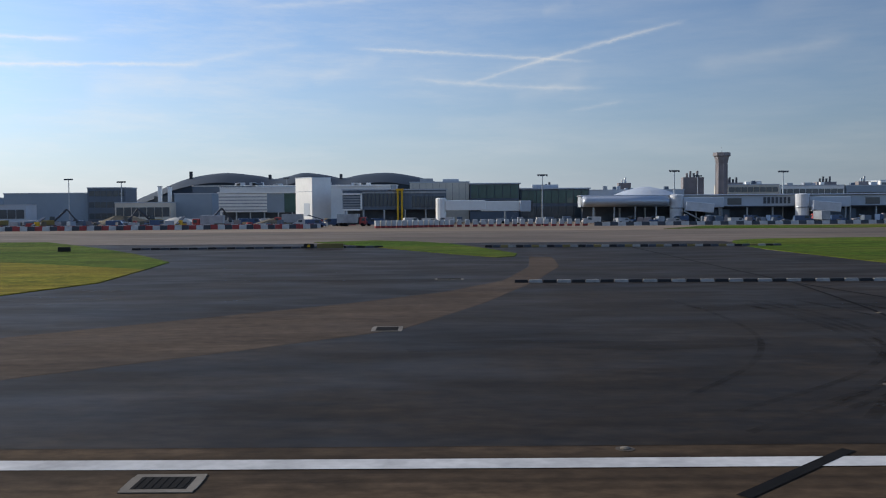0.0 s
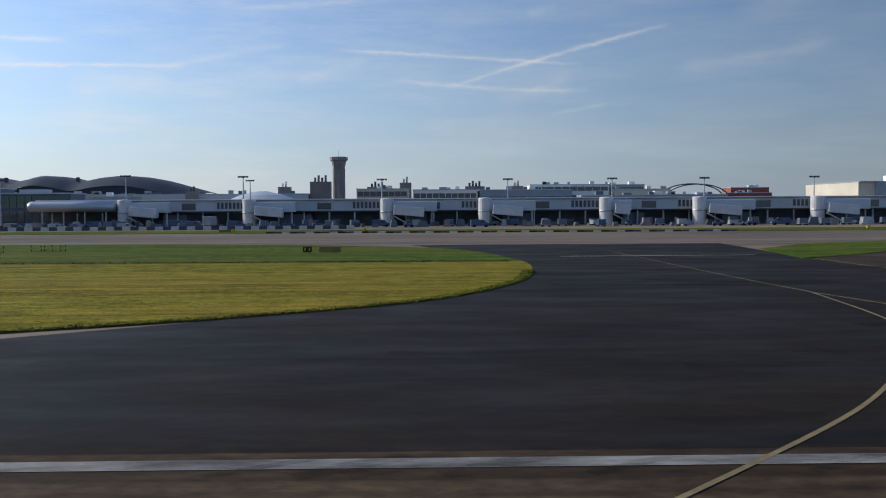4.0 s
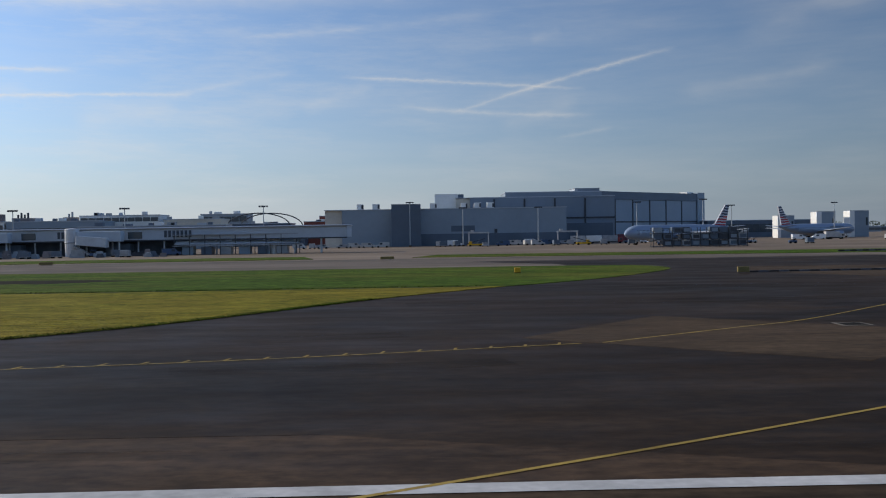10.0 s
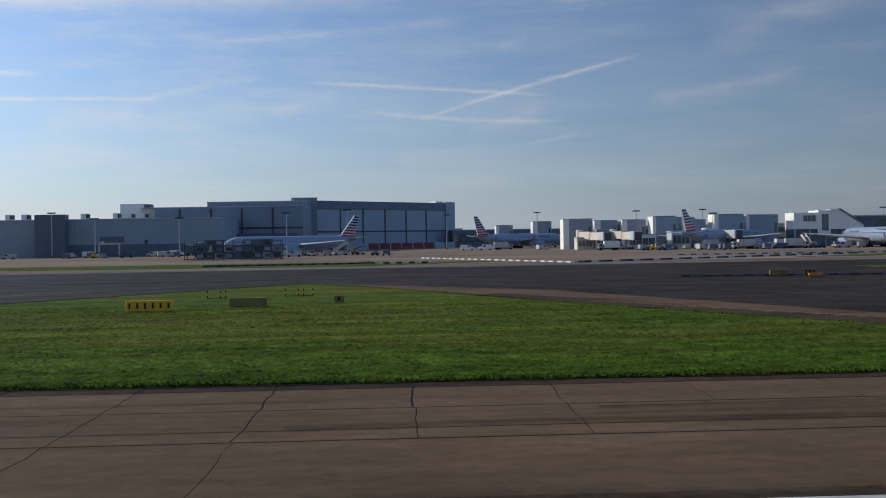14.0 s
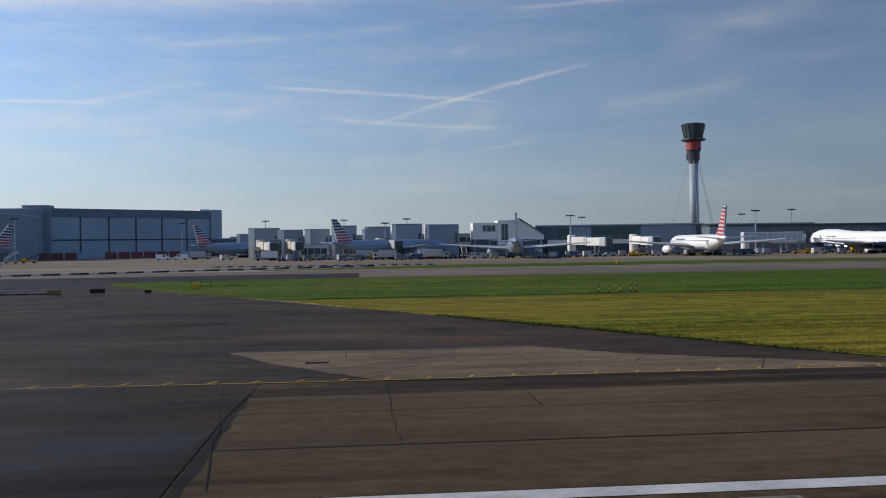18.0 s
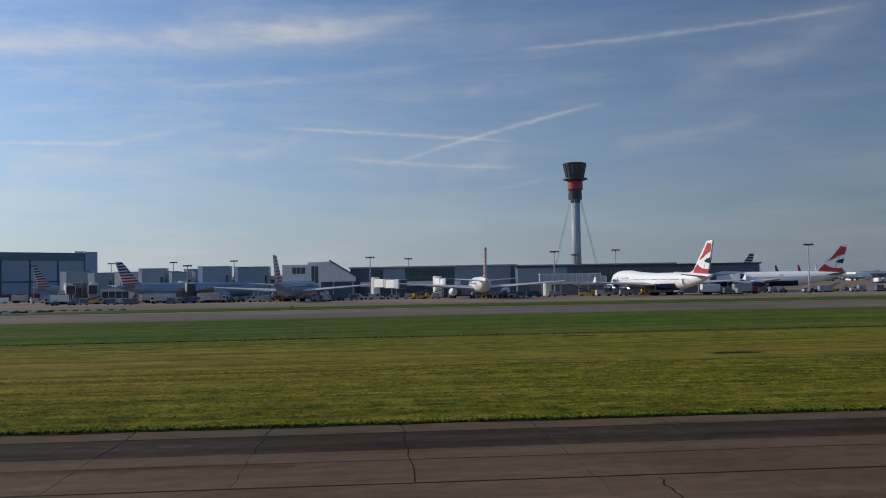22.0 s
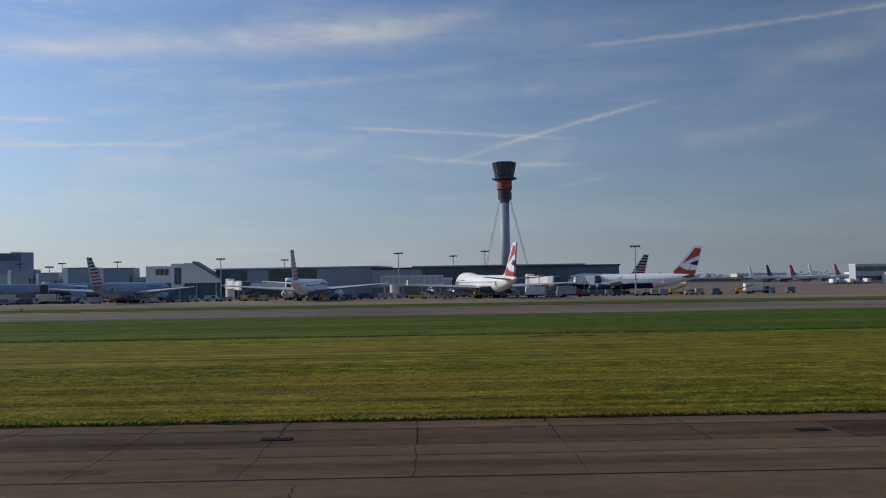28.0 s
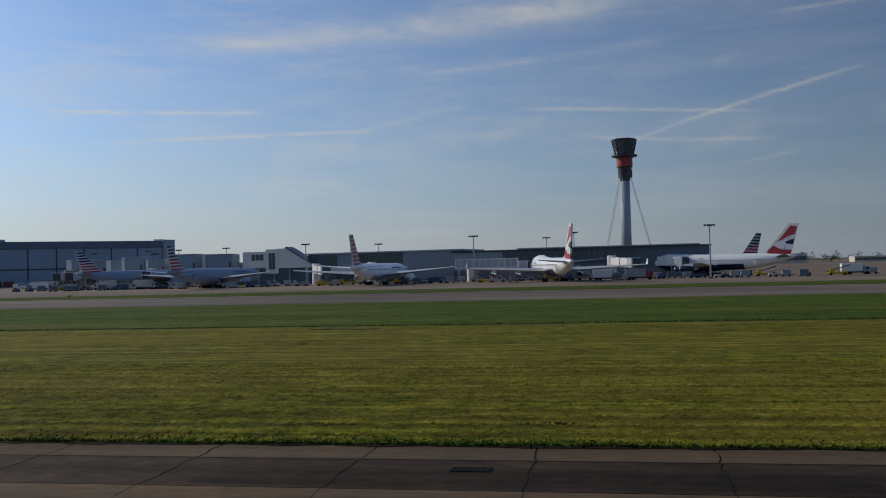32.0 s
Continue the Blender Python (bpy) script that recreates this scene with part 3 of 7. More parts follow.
exit_2 = [(105, 19.2), (213.7, 19.2), (210.6, 24.9), (205.3, 33.7), (205, 36), (190, 52), (189, 90), (192, 126), (150, 126), (161, 90), (161, 76), (158, 61), (150, 47.6), (135, 36), (105, 34)]
sheet("taxiway_exit", exit_2, 0.020, FRESH, "black asphalt taxiway exit with yellow lines", category="taxiway")
brown_2 = [(205, 36), (245, 36), (236, 41), (227, 49), (222, 62), (223, 83), (241, 113), (213, 112), (207, 105), (196, 94), (188.5, 88), (189, 64), (190, 52), (192.3, 44.4), (197.6, 38.7)]
sheet("worn_apron", brown_2, 0.022, BROWN, "stained brown disused asphalt inside the yellow edge line", category="pavement")
sheet("pale_strip", [(212, 111.5), (228, 112.5), (243, 113.5), (258, 128), (262, 140), (249, 134), (236, 131), (217, 127.5)], 0.018, PALE, "pale concrete strip of the taxiway", category="pavement")
exit_3 = [(335, 31), (372, 19.2), (385.5, 19.2), (389.2, 24.8), (394, 34), (404, 34.5), (414, 45.4), (427, 61), (445, 80), (468, 108), (480, 126), (580, 126), (580, 165), (365, 160), (378, 142), (380, 122), (368, 96), (350, 74), (339, 56), (330, 45.5), (318, 36)]
sheet("rapid_exit", exit_3, 0.020, WIDE, "black asphalt rapid exit curving towards the apron", category="taxiway")
exit_4 = [(509.5, 19.2), (575.5, 19.2), (575.6, 27.6), (576, 35), (604, 33.5), (600, 40), (584, 67), (568, 92), (549, 125), (560, 150), (440, 150), (467, 112), (494, 70), (508, 47), (516, 34), (518, 32), (512, 28), (509.6, 26)]
sheet("wide_exit", exit_4, 0.024, WIDE, "wide black asphalt exit with covers and skid marks", category="taxiway")
brown_4 = [(549, 55), (554, 44.6), (558.5, 38.5), (563, 35.6), (576, 35.2), (603, 34.6), (600, 40), (584, 67), (568, 92), (549, 124), (535, 108), (543, 75)]
sheet("worn_corner", brown_4, 0.028, BROWN, "stained brown asphalt corner beside the grass", category="pavement")
sheet("concrete_patch", [(363.5, 44.5), (372.2, 54.6), (384.2, 44.7), (375.7, 35.1)], 0.026, PATCHED, "brown concrete patch set in the asphalt exit", category="pavement")
sheet("concrete_nose", [(470.7, 108), (493.1, 87.7), (499, 76), (505, 64.5), (510.4, 53.5), (513.2, 46), (517.1, 37.7), (519.3, 34.4), (518.1, 31.5), (516.1, 28.3), (509.6, 28.3), (509.3, 33), (512, 34), (506, 43), (498, 57), (488, 74), (480, 87)], 0.026, TAN, "pale concrete rim round the end of the grass", category="pavement")
sheet("dark_verge", [(488, 84), (497, 71), (501.8, 61.6), (508.2, 52.7), (511.9, 44.3), (513.8, 38.1), (515.2, 33), (509.5, 40), (502, 52), (491, 70), (484, 82)], 0.0285, BROWN, "dark worn asphalt verge between the grass and the edge line", category="pavement")
sheet("dark_lane", [(509.8, 22.6), (509.8, 26.1), (540, 26.3), (575.4, 26.2), (575.4, 22.5), (540, 22.3)], 0.0262, ASPHALT, "dark resurfaced lane across the wide exit", category="pavement")
sheet("kerb_island", [(396, 108), (405, 91), (414.2, 87.8), (425.6, 98.4), (428, 104), (428.3, 116.8), (418.5, 120.4), (400, 122)], 0.0262, PATCHED, "worn tan pavement island round the low kerb", category="pavement")


def grass(name, pts, label, material):
    return sheet(name, pts, 0.07, material, label, 0.07, "grass")


def split_grass(name, near, far, label, mown=MOWN):
    """near: the outline below the mowing line, far: the rest; two sheets that meet on that line."""
    grass(name + "_mown", near, "short straw-yellow mown " + label, mown)
    grass(name + "_rough", far, "longer green unmown " + label, GRASS)


grass("island_mown", [(-140, 60), (-60, 48), (-25.5, 53.4), (-23, 62), (-24, 75), (-40, 86), (-140, 86)], "yellow-green mown grass island between taxiways", MOWN)
grass("island_rough", [(-140, 86), (-40, 86), (-24, 75), (-25, 85), (-33, 100), (-43, 116), (-58, 137), (-140, 138)], "green unmown grass island between taxiways", GRASS)
grass("wedge_grass", [(-18, 130), (-10, 135.5), (-4, 131), (0.7, 123), (5, 108), (7.6, 96), (7.0, 91), (5.2, 89.4), (1, 96), (-4.5, 106), (-11, 119)], "thin wedge of green grass by the closed exit", GRASS)
C_near = smooth_line([(50, 83), (47.6, 73), (45.8, 62), (48.6, 49.5), (55, 41.1), (62, 37.1), (76, 34.2), (105, 34), (130, 36.5), (149.7, 47.6), (158, 61), (161, 76), (161.3, 86)], 5)
sheet("infield_margin", [(36, 92), (38, 67), (40.5, 58.6), (47.2, 47.9), (53, 42.6), (56, 50), (54, 84), (50, 95)], 0.062, GRASS, "green unmown margin at the end of the infield", 0.06, "grass")
split_grass("infield_first", C_near + [Vector((52, 86))], C_near[-1:] + smooth_line([(161.3, 86), (156, 111), (139, 125), (115, 133)], 4) + [Vector((61, 135))] + smooth_line([(61, 135), (42, 130), (36, 112), (36, 90), (38, 67), (40.5, 58.6), (42, 70), (46, 80), (52, 86)], 4)[1:], "airfield grass between the exits")
grass("sliver_grass", [(188, 88), (196, 94), (207, 105), (222, 113), (236, 122), (250, 134), (222, 131), (204, 124), (191, 108)], "sliver of green grass behind the worn asphalt", GRASS)
E_near = smooth_line([(223.5, 79), (221, 69), (223.5, 55.4), (228, 46.5), (235, 40.2), (243.8, 37.2), (258, 34.6), (285, 34), (308, 34.4), (320.5, 37.1), (332.4, 43.2), (343.5, 53.8), (355, 72), (366, 86)], 5)
split_grass("infield_second", E_near + [Vector((236, 86))], [E_near[-1]] + smooth_line([(366, 86), (374, 94), (384, 108), (390, 122), (384, 133), (353, 134)], 4) + [Vector((293, 135)), Vector((268, 134)), Vector((250, 117)), Vector((234, 97)), Vector((223.7, 80)), Vector((236, 86))], "airfield grass between the exits")
F_edge = smooth_line([(403.3, 34.1), (406, 37.4), (413.9, 45.4), (427, 61), (445, 80), (468, 108)], 5) + smooth_line([(468, 108), (475, 99), (486, 80), (491.5, 70.5), (502.4, 52.9), (509.8, 41.4), (513.5, 36.2), (515.2, 33.6)], 4)[1:]
grass("triangle_grass", F_edge + [Vector((460, 34))], "green grass triangle between the rapid exit and the wide exit", GRASS)
G_near = smooth_line([(573, 86), (585, 65), (594, 50.3), (600.3, 39.4), (605, 33.8), (615, 33.8)], 5) + [Vector((700, 33.8)), Vector((900, 33.8)), Vector((1250, 33.8)), Vector((1250, 86))]
split_grass("infield_third", G_near, [Vector((573, 86)), Vector((1250, 86)), Vector((1250, 140))] + [Vector((570, 140)), Vector((545, 134)), Vector((549, 124)), Vector((562, 101))], "airfield grass beside the runway", FIELD)
grass("strip_first", [(45, 190), (220, 186), (335, 190), (330, 212), (60, 214)], "narrow green grass strip before the apron", GRASS)
grass("strip_second", [(355, 192), (470, 176), (500, 196), (470, 205), (360, 212)], "narrow green grass strip before the apron", GRASS)
grass("strip_third", [(560, 190), (900, 186), (1250, 186), (1250, 214), (600, 214)], "narrow green grass strip before the apron", GRASS)

# painted lines
bm = bm_new()
EDGE = [(-400, 18.1), (-60, 18.1), (0, 17.88), (40, 17.9), (80, 17.92), (130, 18.2), (180, 18.3), (215, 17.95), (250, 17.75), (294, 17.85), (327, 18.15), (362, 19.0), (400, 18.9), (450, 18.4), (506, 18.1), (540, 18.3), (575, 18.75), (640, 18.6), (760, 18.3), (1250, 18.0)]
EDGE_LINE = smooth_line(EDGE, 6)
stripe(bm, EDGE_LINE, 0.68, 0.031)
tagged(new("edge_line", mesh_of("edge_line", bm, WHITE)), "worn white runway edge line", "line", kind="structure")


# ---- airfield details ----
def paint(name, pts, width, material, label, z=0.034, n=6):
    bm = bm_new()
    stripe(bm, pts, width, z, n)
    return tagged(new(name, mesh_of(name, bm, material)), label, "line", kind="structure")


PALEPAINT = mat("dull_pale_paint", (0.145, 0.125, 0.098), 0.85, vary=0.25, scale=0.8, fine=4.0)
FADED = mat("faded_black_paint", (0.0062, 0.0056, 0.005), 0.9, vary=0.4, scale=0.8, spec=0.1)
paint("taxi_line", [(173, 106), (173.6, 80), (174.2, 62), (174.7, 54)], 0.15, DULLYELLOW, "yellow taxiway centreline")
paint("taxi_line", [(174.7, 54), (172.8, 41.4), (170.8, 35.5), (167.9, 30), (164.9, 25.2), (161.5, 20.9), (155, 14)], 0.15, DULLYELLOW, "yellow taxiway centreline curving off")
paint("taxi_line", [(174.6, 54), (176.5, 43.1), (179, 35.7), (181.6, 29.8), (184.8, 25), (187.8, 20.9), (192, 16.2), (196, 12.5)], 0.15, DULLYELLOW, "yellow taxiway centreline curving off")
paint("taxi_line", [(349, 13.5), (360, 19.5), (368.3, 24.2), (377, 29.5), (385, 34.9), (392.5, 41.4), (405.7, 54), (423.6, 71.5), (436.7, 86.1), (447, 99), (470, 126)], 0.16, YELLOW, "yellow rapid exit centreline")
paint("taxi_line", [(367, 42.2), (374.7, 47.6), (380.5, 51.9), (393, 65), (414.2, 87.5), (425.6, 98.2), (428.3, 103), (434, 101), (441.4, 98.4), (440.9, 94.4), (436.7, 86.1)], 0.15, YELLOW, "yellow edge line across the exit")
paint("taxi_line", [(480, 128), (499.4, 96.2), (515, 73), (530.8, 46.2), (545, 34)], 0.15, PALEPAINT, "pale taxiway centreline over the wide exit")
paint("taxi_line", [(527, 50), (536, 39), (550, 29)], 0.15, PALEPAINT, "pale branch of the taxiway centreline")
paint("hold_line", [(166, 94.5), (186, 95)], 0.35, WHITE, "pale holding line across the exit", n=0)
closed = [[(22.1, 110), (22, 80), (22.1, 58.6)], [(22.1, 58.6), (19.8, 42), (17.9, 36.2), (15.3, 30.8), (12.3, 25.5)],
          [(22.1, 58.6), (24.5, 42.2), (27.1, 36.2), (29.8, 30.9), (35.4, 20.5), (39.5, 16.2)]]
for row in closed:
    paint("blacked_line", row, 0.2, FADED, "blacked-out taxiway line on the closed exit")
CROSSFILM = film_of("blue_black_film", (0.0085, 0.0095, 0.013), 0.75, 0.6, 0.9, 0.30, 0.60)
paint("blacked_cross", [(20.1, 34.7), (25, 21.5)], 0.6, CROSSFILM, "blacked-out cross on the closed exit", n=0)
paint("blacked_cross", [(24.4, 34.8), (20.6, 22.2)], 0.6, CROSSFILM, "blacked-out cross on the closed exit", z=0.038, n=0)
paint("tar_seam", [(5.1, 15.7), (8.2, 18.7)], 0.28, FADED, "dark tar seam across the runway edge", n=2)
paint("tar_seam", [(173, 22.3), (175, 27.9), (176.8, 32.9)], 0.3, CROSSFILM, "dark tar streak in the exit", n=2)


def ticked(name, pts, label, step=1.05, length=0.55):
    """A double yellow edge line with short ticks on its inner side."""
    line = smooth_line(pts, 8)
    bm = bm_new()
    stripe(bm, line, 0.14, 0.036)
    run, at = 0.0, 0.0
    for a, b in zip(line, line[1:]):
        d = b - a
        while at <= run + d.length:
            p = a + d * ((at - run) / d.length)
            q = Vector((-d.y, d.x)).normalized()
            stripe(bm, [p + q * 0.05, p + q * length + d.normalized() * 0.25], 0.13, 0.040)
            at += step
        run += d.length
    return tagged(new(name, mesh_of(name, bm, YELLOW)), label, "line", kind="structure")


ticked("edge_marking", [(189, 88), (189, 64), (190, 52), (192.3, 44.4), (197.6, 38.7), (204.9, 35.9), (214, 34.8), (226, 34.8), (240, 34.4), (250, 33.4)], "yellow taxiway edge marking with ticks", 1.9, 0.6)
ticked("edge_marking", [(305, 33.6), (318, 33.7), (328, 34.2), (338, 36), (352, 38.4), (366, 42)], "yellow taxiway edge marking with ticks", 1.6, 0.6)
ticked("edge_marking", [(546, 60), (550.6, 49.9), (554, 44.4), (558.5, 38.4), (562.6, 35.6), (570, 35.2), (580, 34.9), (590, 35.1), (603, 34.8)], "yellow taxiway edge marking with ticks", 1.6, 0.6)
ticked("edge_marking", [(515.2, 32.8), (513.8, 38.1), (511.9, 44.3), (508.2, 52.7), (501.8, 61.6), (494, 73)], "yellow taxiway edge marking with ticks", 1.5, 0.9)

# rubber skid arcs
RUBBER = film_of("tyre_rubber_marks", (0.0095, 0.0076, 0.0055), 0.34, 0.6, 0.7)
bm = bm_new()
rnd = random.Random(4)
for k in range(64):
    x0, y0 = rnd.uniform(374, 400), rnd.uniform(19.8, 23)
    bend = rnd.uniform(4, 9)
    stripe(bm, [(x0, y0), (x0 + bend * 0.35, y0 + 3.4), (x0 + bend, y0 + 6.2), (x0 + bend * 2.2, y0 + 8.6)], rnd.uniform(0.12, 0.42), 0.036 + 0.0002 * k, 5)
for k in range(30):
    x0, y0 = rnd.uniform(522, 552), rnd.uniform(19.8, 26)
    bend = rnd.uniform(-3, 8)
    stripe(bm, [(x0, y0), (x0 + bend * 0.3, y0 + 3), (x0 + bend, y0 + 6), (x0 + bend * 2, y0 + 8.4)], rnd.uniform(0.12, 0.42), 0.036 + 0.0002 * k, 5)
for k in range(9):
    x0, y0 = rnd.uniform(6, 16), rnd.uniform(19.4, 24)
    bend = rnd.uniform(5, 9)
    stripe(bm, [(x0, y0), (x0 + bend * 0.6, y0 + 5), (x0 + bend, y0 + 11), (x0 + bend * 1.1, y0 + 18), (x0 + bend, y0 + 25)], rnd.uniform(0.2, 0.4), 0.036 + 0.0004 * k, 5)
tagged(new("skid_marks", mesh_of("skid_marks", bm, RUBBER)), "curved black tyre marks on the exits", "tyre marks", kind="stuff")


# drain covers with a painted square round them
def drain_cover(x, y, w=1.0, d=0.75, turn=0.0, framed=True, label="dark grated drain cover in a pale painted square"):
    t = thing("drain_cover", pose(x, y, 0.02, rz=turn), label, "drain cover", "drain covers")
    if framed:
        for a in (-1, 1):
            part("painted_bar", box(-w / 2 - 0.16, w / 2 + 0.16, a * d / 2 - 0.09 + a * 0.09, a * d / 2 + 0.09 + a * 0.09, 0.002, 0.018), PALEPAINT, t)
            part("painted_bar", box(a * w / 2 - 0.09 + a * 0.09, a * w / 2 + 0.09 + a * 0.09, -d / 2, d / 2, 0.002, 0.018), PALEPAINT, t)
    part("cover", box(-w / 2, w / 2, -d / 2, d / 2, 0.0, 0.022), TYRE, t)
    for k in range(7):
        part("grate_bar", box(-w / 2 + w * (k + 0.35) / 7, -w / 2 + w * (k + 0.6) / 7, -d / 2 + 0.05, d / 2 - 0.05, 0.022, 0.030), TYRE, t)
    return t


for x, y in ((-5.1, 16.7), (21.9, 17.2), (59, 16.8), (51.4, 17.0), (81.6, 16.8), (98.3, 17.1), (95.5, 16.6), (174.3, 17.3), (178, 17.3), (214.8, 16.6), (205.3, 16.8), (225.5, 16.7), (233, 16.5), (261.5, 16.6), (256.3, 16.8), (264.4, 17.1)):
    drain_cover(x, y)
for x, y, w in ((12.9, 17.3, 1.5), (73.8, 17.0, 1.5), (196.6, 17.5, 1.6)):
    drain_cover(x, y, w, 0.75)
for x, y, a in ((324.4, 21.2, 0), (329.5, 24, 45), (429.1, 21.7, 0), (429, 27.3, 0), (522.3, 19.8, 30), (527.1, 24.2, 10), (587.4, 17.3, 0), (600.7, 26.8, 30)):
    drain_cover(x, y, 0.9, 0.9, a)
for x, y in ((334.7, 27.6), (339.3, 31.9), (429, 29.9), (577.8, 40.4), (603.4, 31.5), (718.4, 30), (735.8, 30), (753.6, 30.7), (505.9, 29.4)):
    drain_cover(x, y, 1.0, 0.5, 0, False, "dark rusty drain cover in the concrete shoulder")
for x, y, w, a in ((531.7, 36.8, 1.2, 20), (531.2, 42.3, 1.2, 20), (534, 38.4, 1.2, 20), (527.2, 49.4, 1.2, 20), (526.9, 48.6, 1.2, 0), (385.5, 49.8, 1.2, 0), (380.9, 48.3, 1.2, 0), (193.5, 37.6, 1.2, 0), (-2.3, 37.8, 0.9, 0), (0.4, 63.4, 1.6, 0)):
    drain_cover(x, y, w, 1.2, a)


# flush lights
FADEDRING = mat("worn_light_ring", (0.085, 0.07, 0.055), 0.8, vary=0.3, scale=2.0, spec=0.1)


def flush_light(x, y):
    t = thing("flush_light", pose(x, y, 0.02), "low round metal inset runway light", "light", "inset lights")
    part("ring", lathe([(0.2, 0.0), (0.2, 0.006), (0.13, 0.012)], 14), FADEDRING, t)
    part("lamp_body", lathe([(0.1, 0.008), (0.1, 0.03), (0.05, 0.05)], 12), PALEPAINT, t)


for x, y in ((3.7, 18.9), (93.1, 18.8), (182.8, 19.5), (228.6, 18.8), (319, 18.9), (455.1, 19.7), (412, 19.6), (31.9, 25.3), (35.4, 20.5), (39.5, 16.2), (19.8, 42.2), (24.6, 42.2), (27.1, 36.2), (17.9, 36.2), (29.8, 30.9), (15.3, 30.8), (12.3, 25.5), (640, 19.4)):
    flush_light(x, y)


# taxiway signs
def sign_board(x, y, w, h, material, label, bars=0, barmat=None, legs=2, turn=0.0):
    t = thing("taxiway_sign", pose(x, y, 0.0, rz=turn), label, "airfield sign", "taxiway signs")
    part("board", box(-w / 2, w / 2, -0.14, 0.14, 0.16, 0.16 + h, 0.03), material, t)
    for k in range(max(legs, 2)):
        u = -w / 2 + w * (k + 0.5) / max(legs, 2)
        part("leg", rod((u, 0, 0), (u, 0, 0.17), 0.05), DARKSTEEL, t)
    part("base", box(-w / 2, w / 2, -0.22, 0.22, 0.0, 0.04), CONCRETE, t)
    for k in range(bars):
        u = -w / 2 + w * (k + 0.5) / bars
        part("marking_bar", box(u - w / bars * 0.13, u + w / bars * 0.13, -0.15, -0.138, 0.16 + h * 0.25, 0.16 + h * 0.78), barmat, t)
    return t


for x, y, w, h, m_, label, bars, bm_ in (
        (-42.7, 105, 1.4, 0.5, SIGNBLACK, "black taxiway sign box on the grass island", 0, None), (-15.7, 109, 1.2, 0.55, SIGNBLACK, "black location sign beside an ochre board", 1, SAFETY), (-13.2, 109, 3.1, 0.55, OLIVE, "ochre back of a direction sign", 0, None),
        (55.4, 103, 2.6, 0.65, OLIVE, "ochre back of a direction sign", 0, None), (58.2, 103, 1.2, 0.65, SIGNBLACK, "black location sign beside an ochre board", 0, None),
        (139, 104.6, 1.0, 0.6, SIGNBLACK, "black location sign with a yellow mark", 2, SAFETY), (141.5, 104.6, 2.4, 0.6, OLIVE, "ochre back of a direction sign", 0, None),
        (206.8, 104, 2.4, 0.6, OLIVE, "brown direction sign beside a black one", 0, None), (209.5, 104, 1.0, 0.6, SIGNBLACK, "black location sign with a yellow mark", 2, SAFETY),
        (393.8, 104, 1.3, 0.6, OLIVE, "brown back of a small taxiway sign", 0, None), (413.4, 106, 1.1, 0.6, SIGNBLACK, "black location sign with yellow marks", 2, SAFETY), (416, 106, 2.2, 0.65, ORANGE, "orange direction sign on low legs", 3, SIGNBLACK),
        (461.1, 68.6, 3.3, 0.75, SAFETY, "long yellow direction sign with dark marks on grass", 6, SIGNBLACK), (467.6, 71.5, 2.8, 0.65, OLIVE, "ochre back of a long direction sign on grass", 0, None), (474.2, 74.2, 0.8, 0.55, OLIVE, "small ochre box sign with a black side", 1, SIGNBLACK),
        (522.4, 107, 2.0, 0.6, OLIVE, "brown direction sign by the wide exit", 0, None), (525.2, 105, 1.2, 0.6, SIGNBLACK, "black location sign with orange marks", 2, ORANGE), (525.6, 104.3, 1.6, 0.3, ORANGE, "low orange marker board at the kerb", 0, None),
        (547.3, 104, 1.5, 0.45, OLIVE, "low dark sign box at the asphalt edge", 0, None), (551.5, 105, 1.6, 0.45, SIGNBLACK, "low dark sign box at the asphalt edge", 0, None), (557.4, 102.5, 0.7, 0.35, SIGNBLACK, "small dark marker box at the grass corner", 0, None),
        (286.4, 177, 2.6, 0.5, OLIVE, "low brown sign by the far taxiway", 0, None), (350.5, 179, 2.6, 0.5, OLIVE, "low brown sign by the far taxiway", 0, None), (134, 189, 2.6, 0.5, OLIVE, "low brown sign by the far taxiway", 0, None),
        (252, 196, 2.6, 0.5, OLIVE, "low brown sign by the far taxiway", 0, None), (110, 196, 2.6, 0.5, OLIVE, "low brown sign by the far taxiway", 0, None), (472, 186, 2.2, 0.5, OLIVE, "low brown sign by the far taxiway", 0, None)):
    sign_board(x, y, w, h, m_, label, bars, bm_)


def marker_box(x, y, label="bright yellow equipment cabinet standing on grass"):
    t = thing("equipment_cabinet", pose(x, y, 0), label, "cabinet", "yellow cabinets")
    part("body", box(-0.36, 0.36, -0.25, 0.25, 0.12, 0.62, 0.04), SAFETY, t)
    part("lid", box(-0.4, 0.4, -0.29, 0.29, 0.62, 0.68, 0.02), SAFETY, t)
    part("plinth", box(-0.4, 0.4, -0.3, 0.3, 0.0, 0.12), CONCRETE, t)


for x, y in ((95.2, 112), (241.5, 114), (369.5, 113), (560.5, 114), (256, 200), (247.5, 200), (111, 200), (139, 200), (636.5, 200)):
    marker_box(x, y)


def stake_row(x, y, n, label="short row of black and yellow banded marker posts"):
    t = thing("marker_post_row", pose(x, y, 0.05), label, "marker posts", "marker posts")
    for k in range(n):
        u = (k - (n - 1) / 2) * 0.8 + 0.3 * (k % 3 == 1)
        part("stake", rod((u, 0.2 * (k % 2), 0), (u, 0.2 * (k % 2), 0.75), 0.05), SIGNBLACK, t)
        part("yellow_band", rod((u, 0.2 * (k % 2), 0.3), (u, 0.2 * (k % 2), 0.5), 0.06), SAFETY, t)
    part("cross_bar", box(-n * 0.28, n * 0.28, -0.03, 0.03, 0.06, 0.12), DARKSTEEL, t)


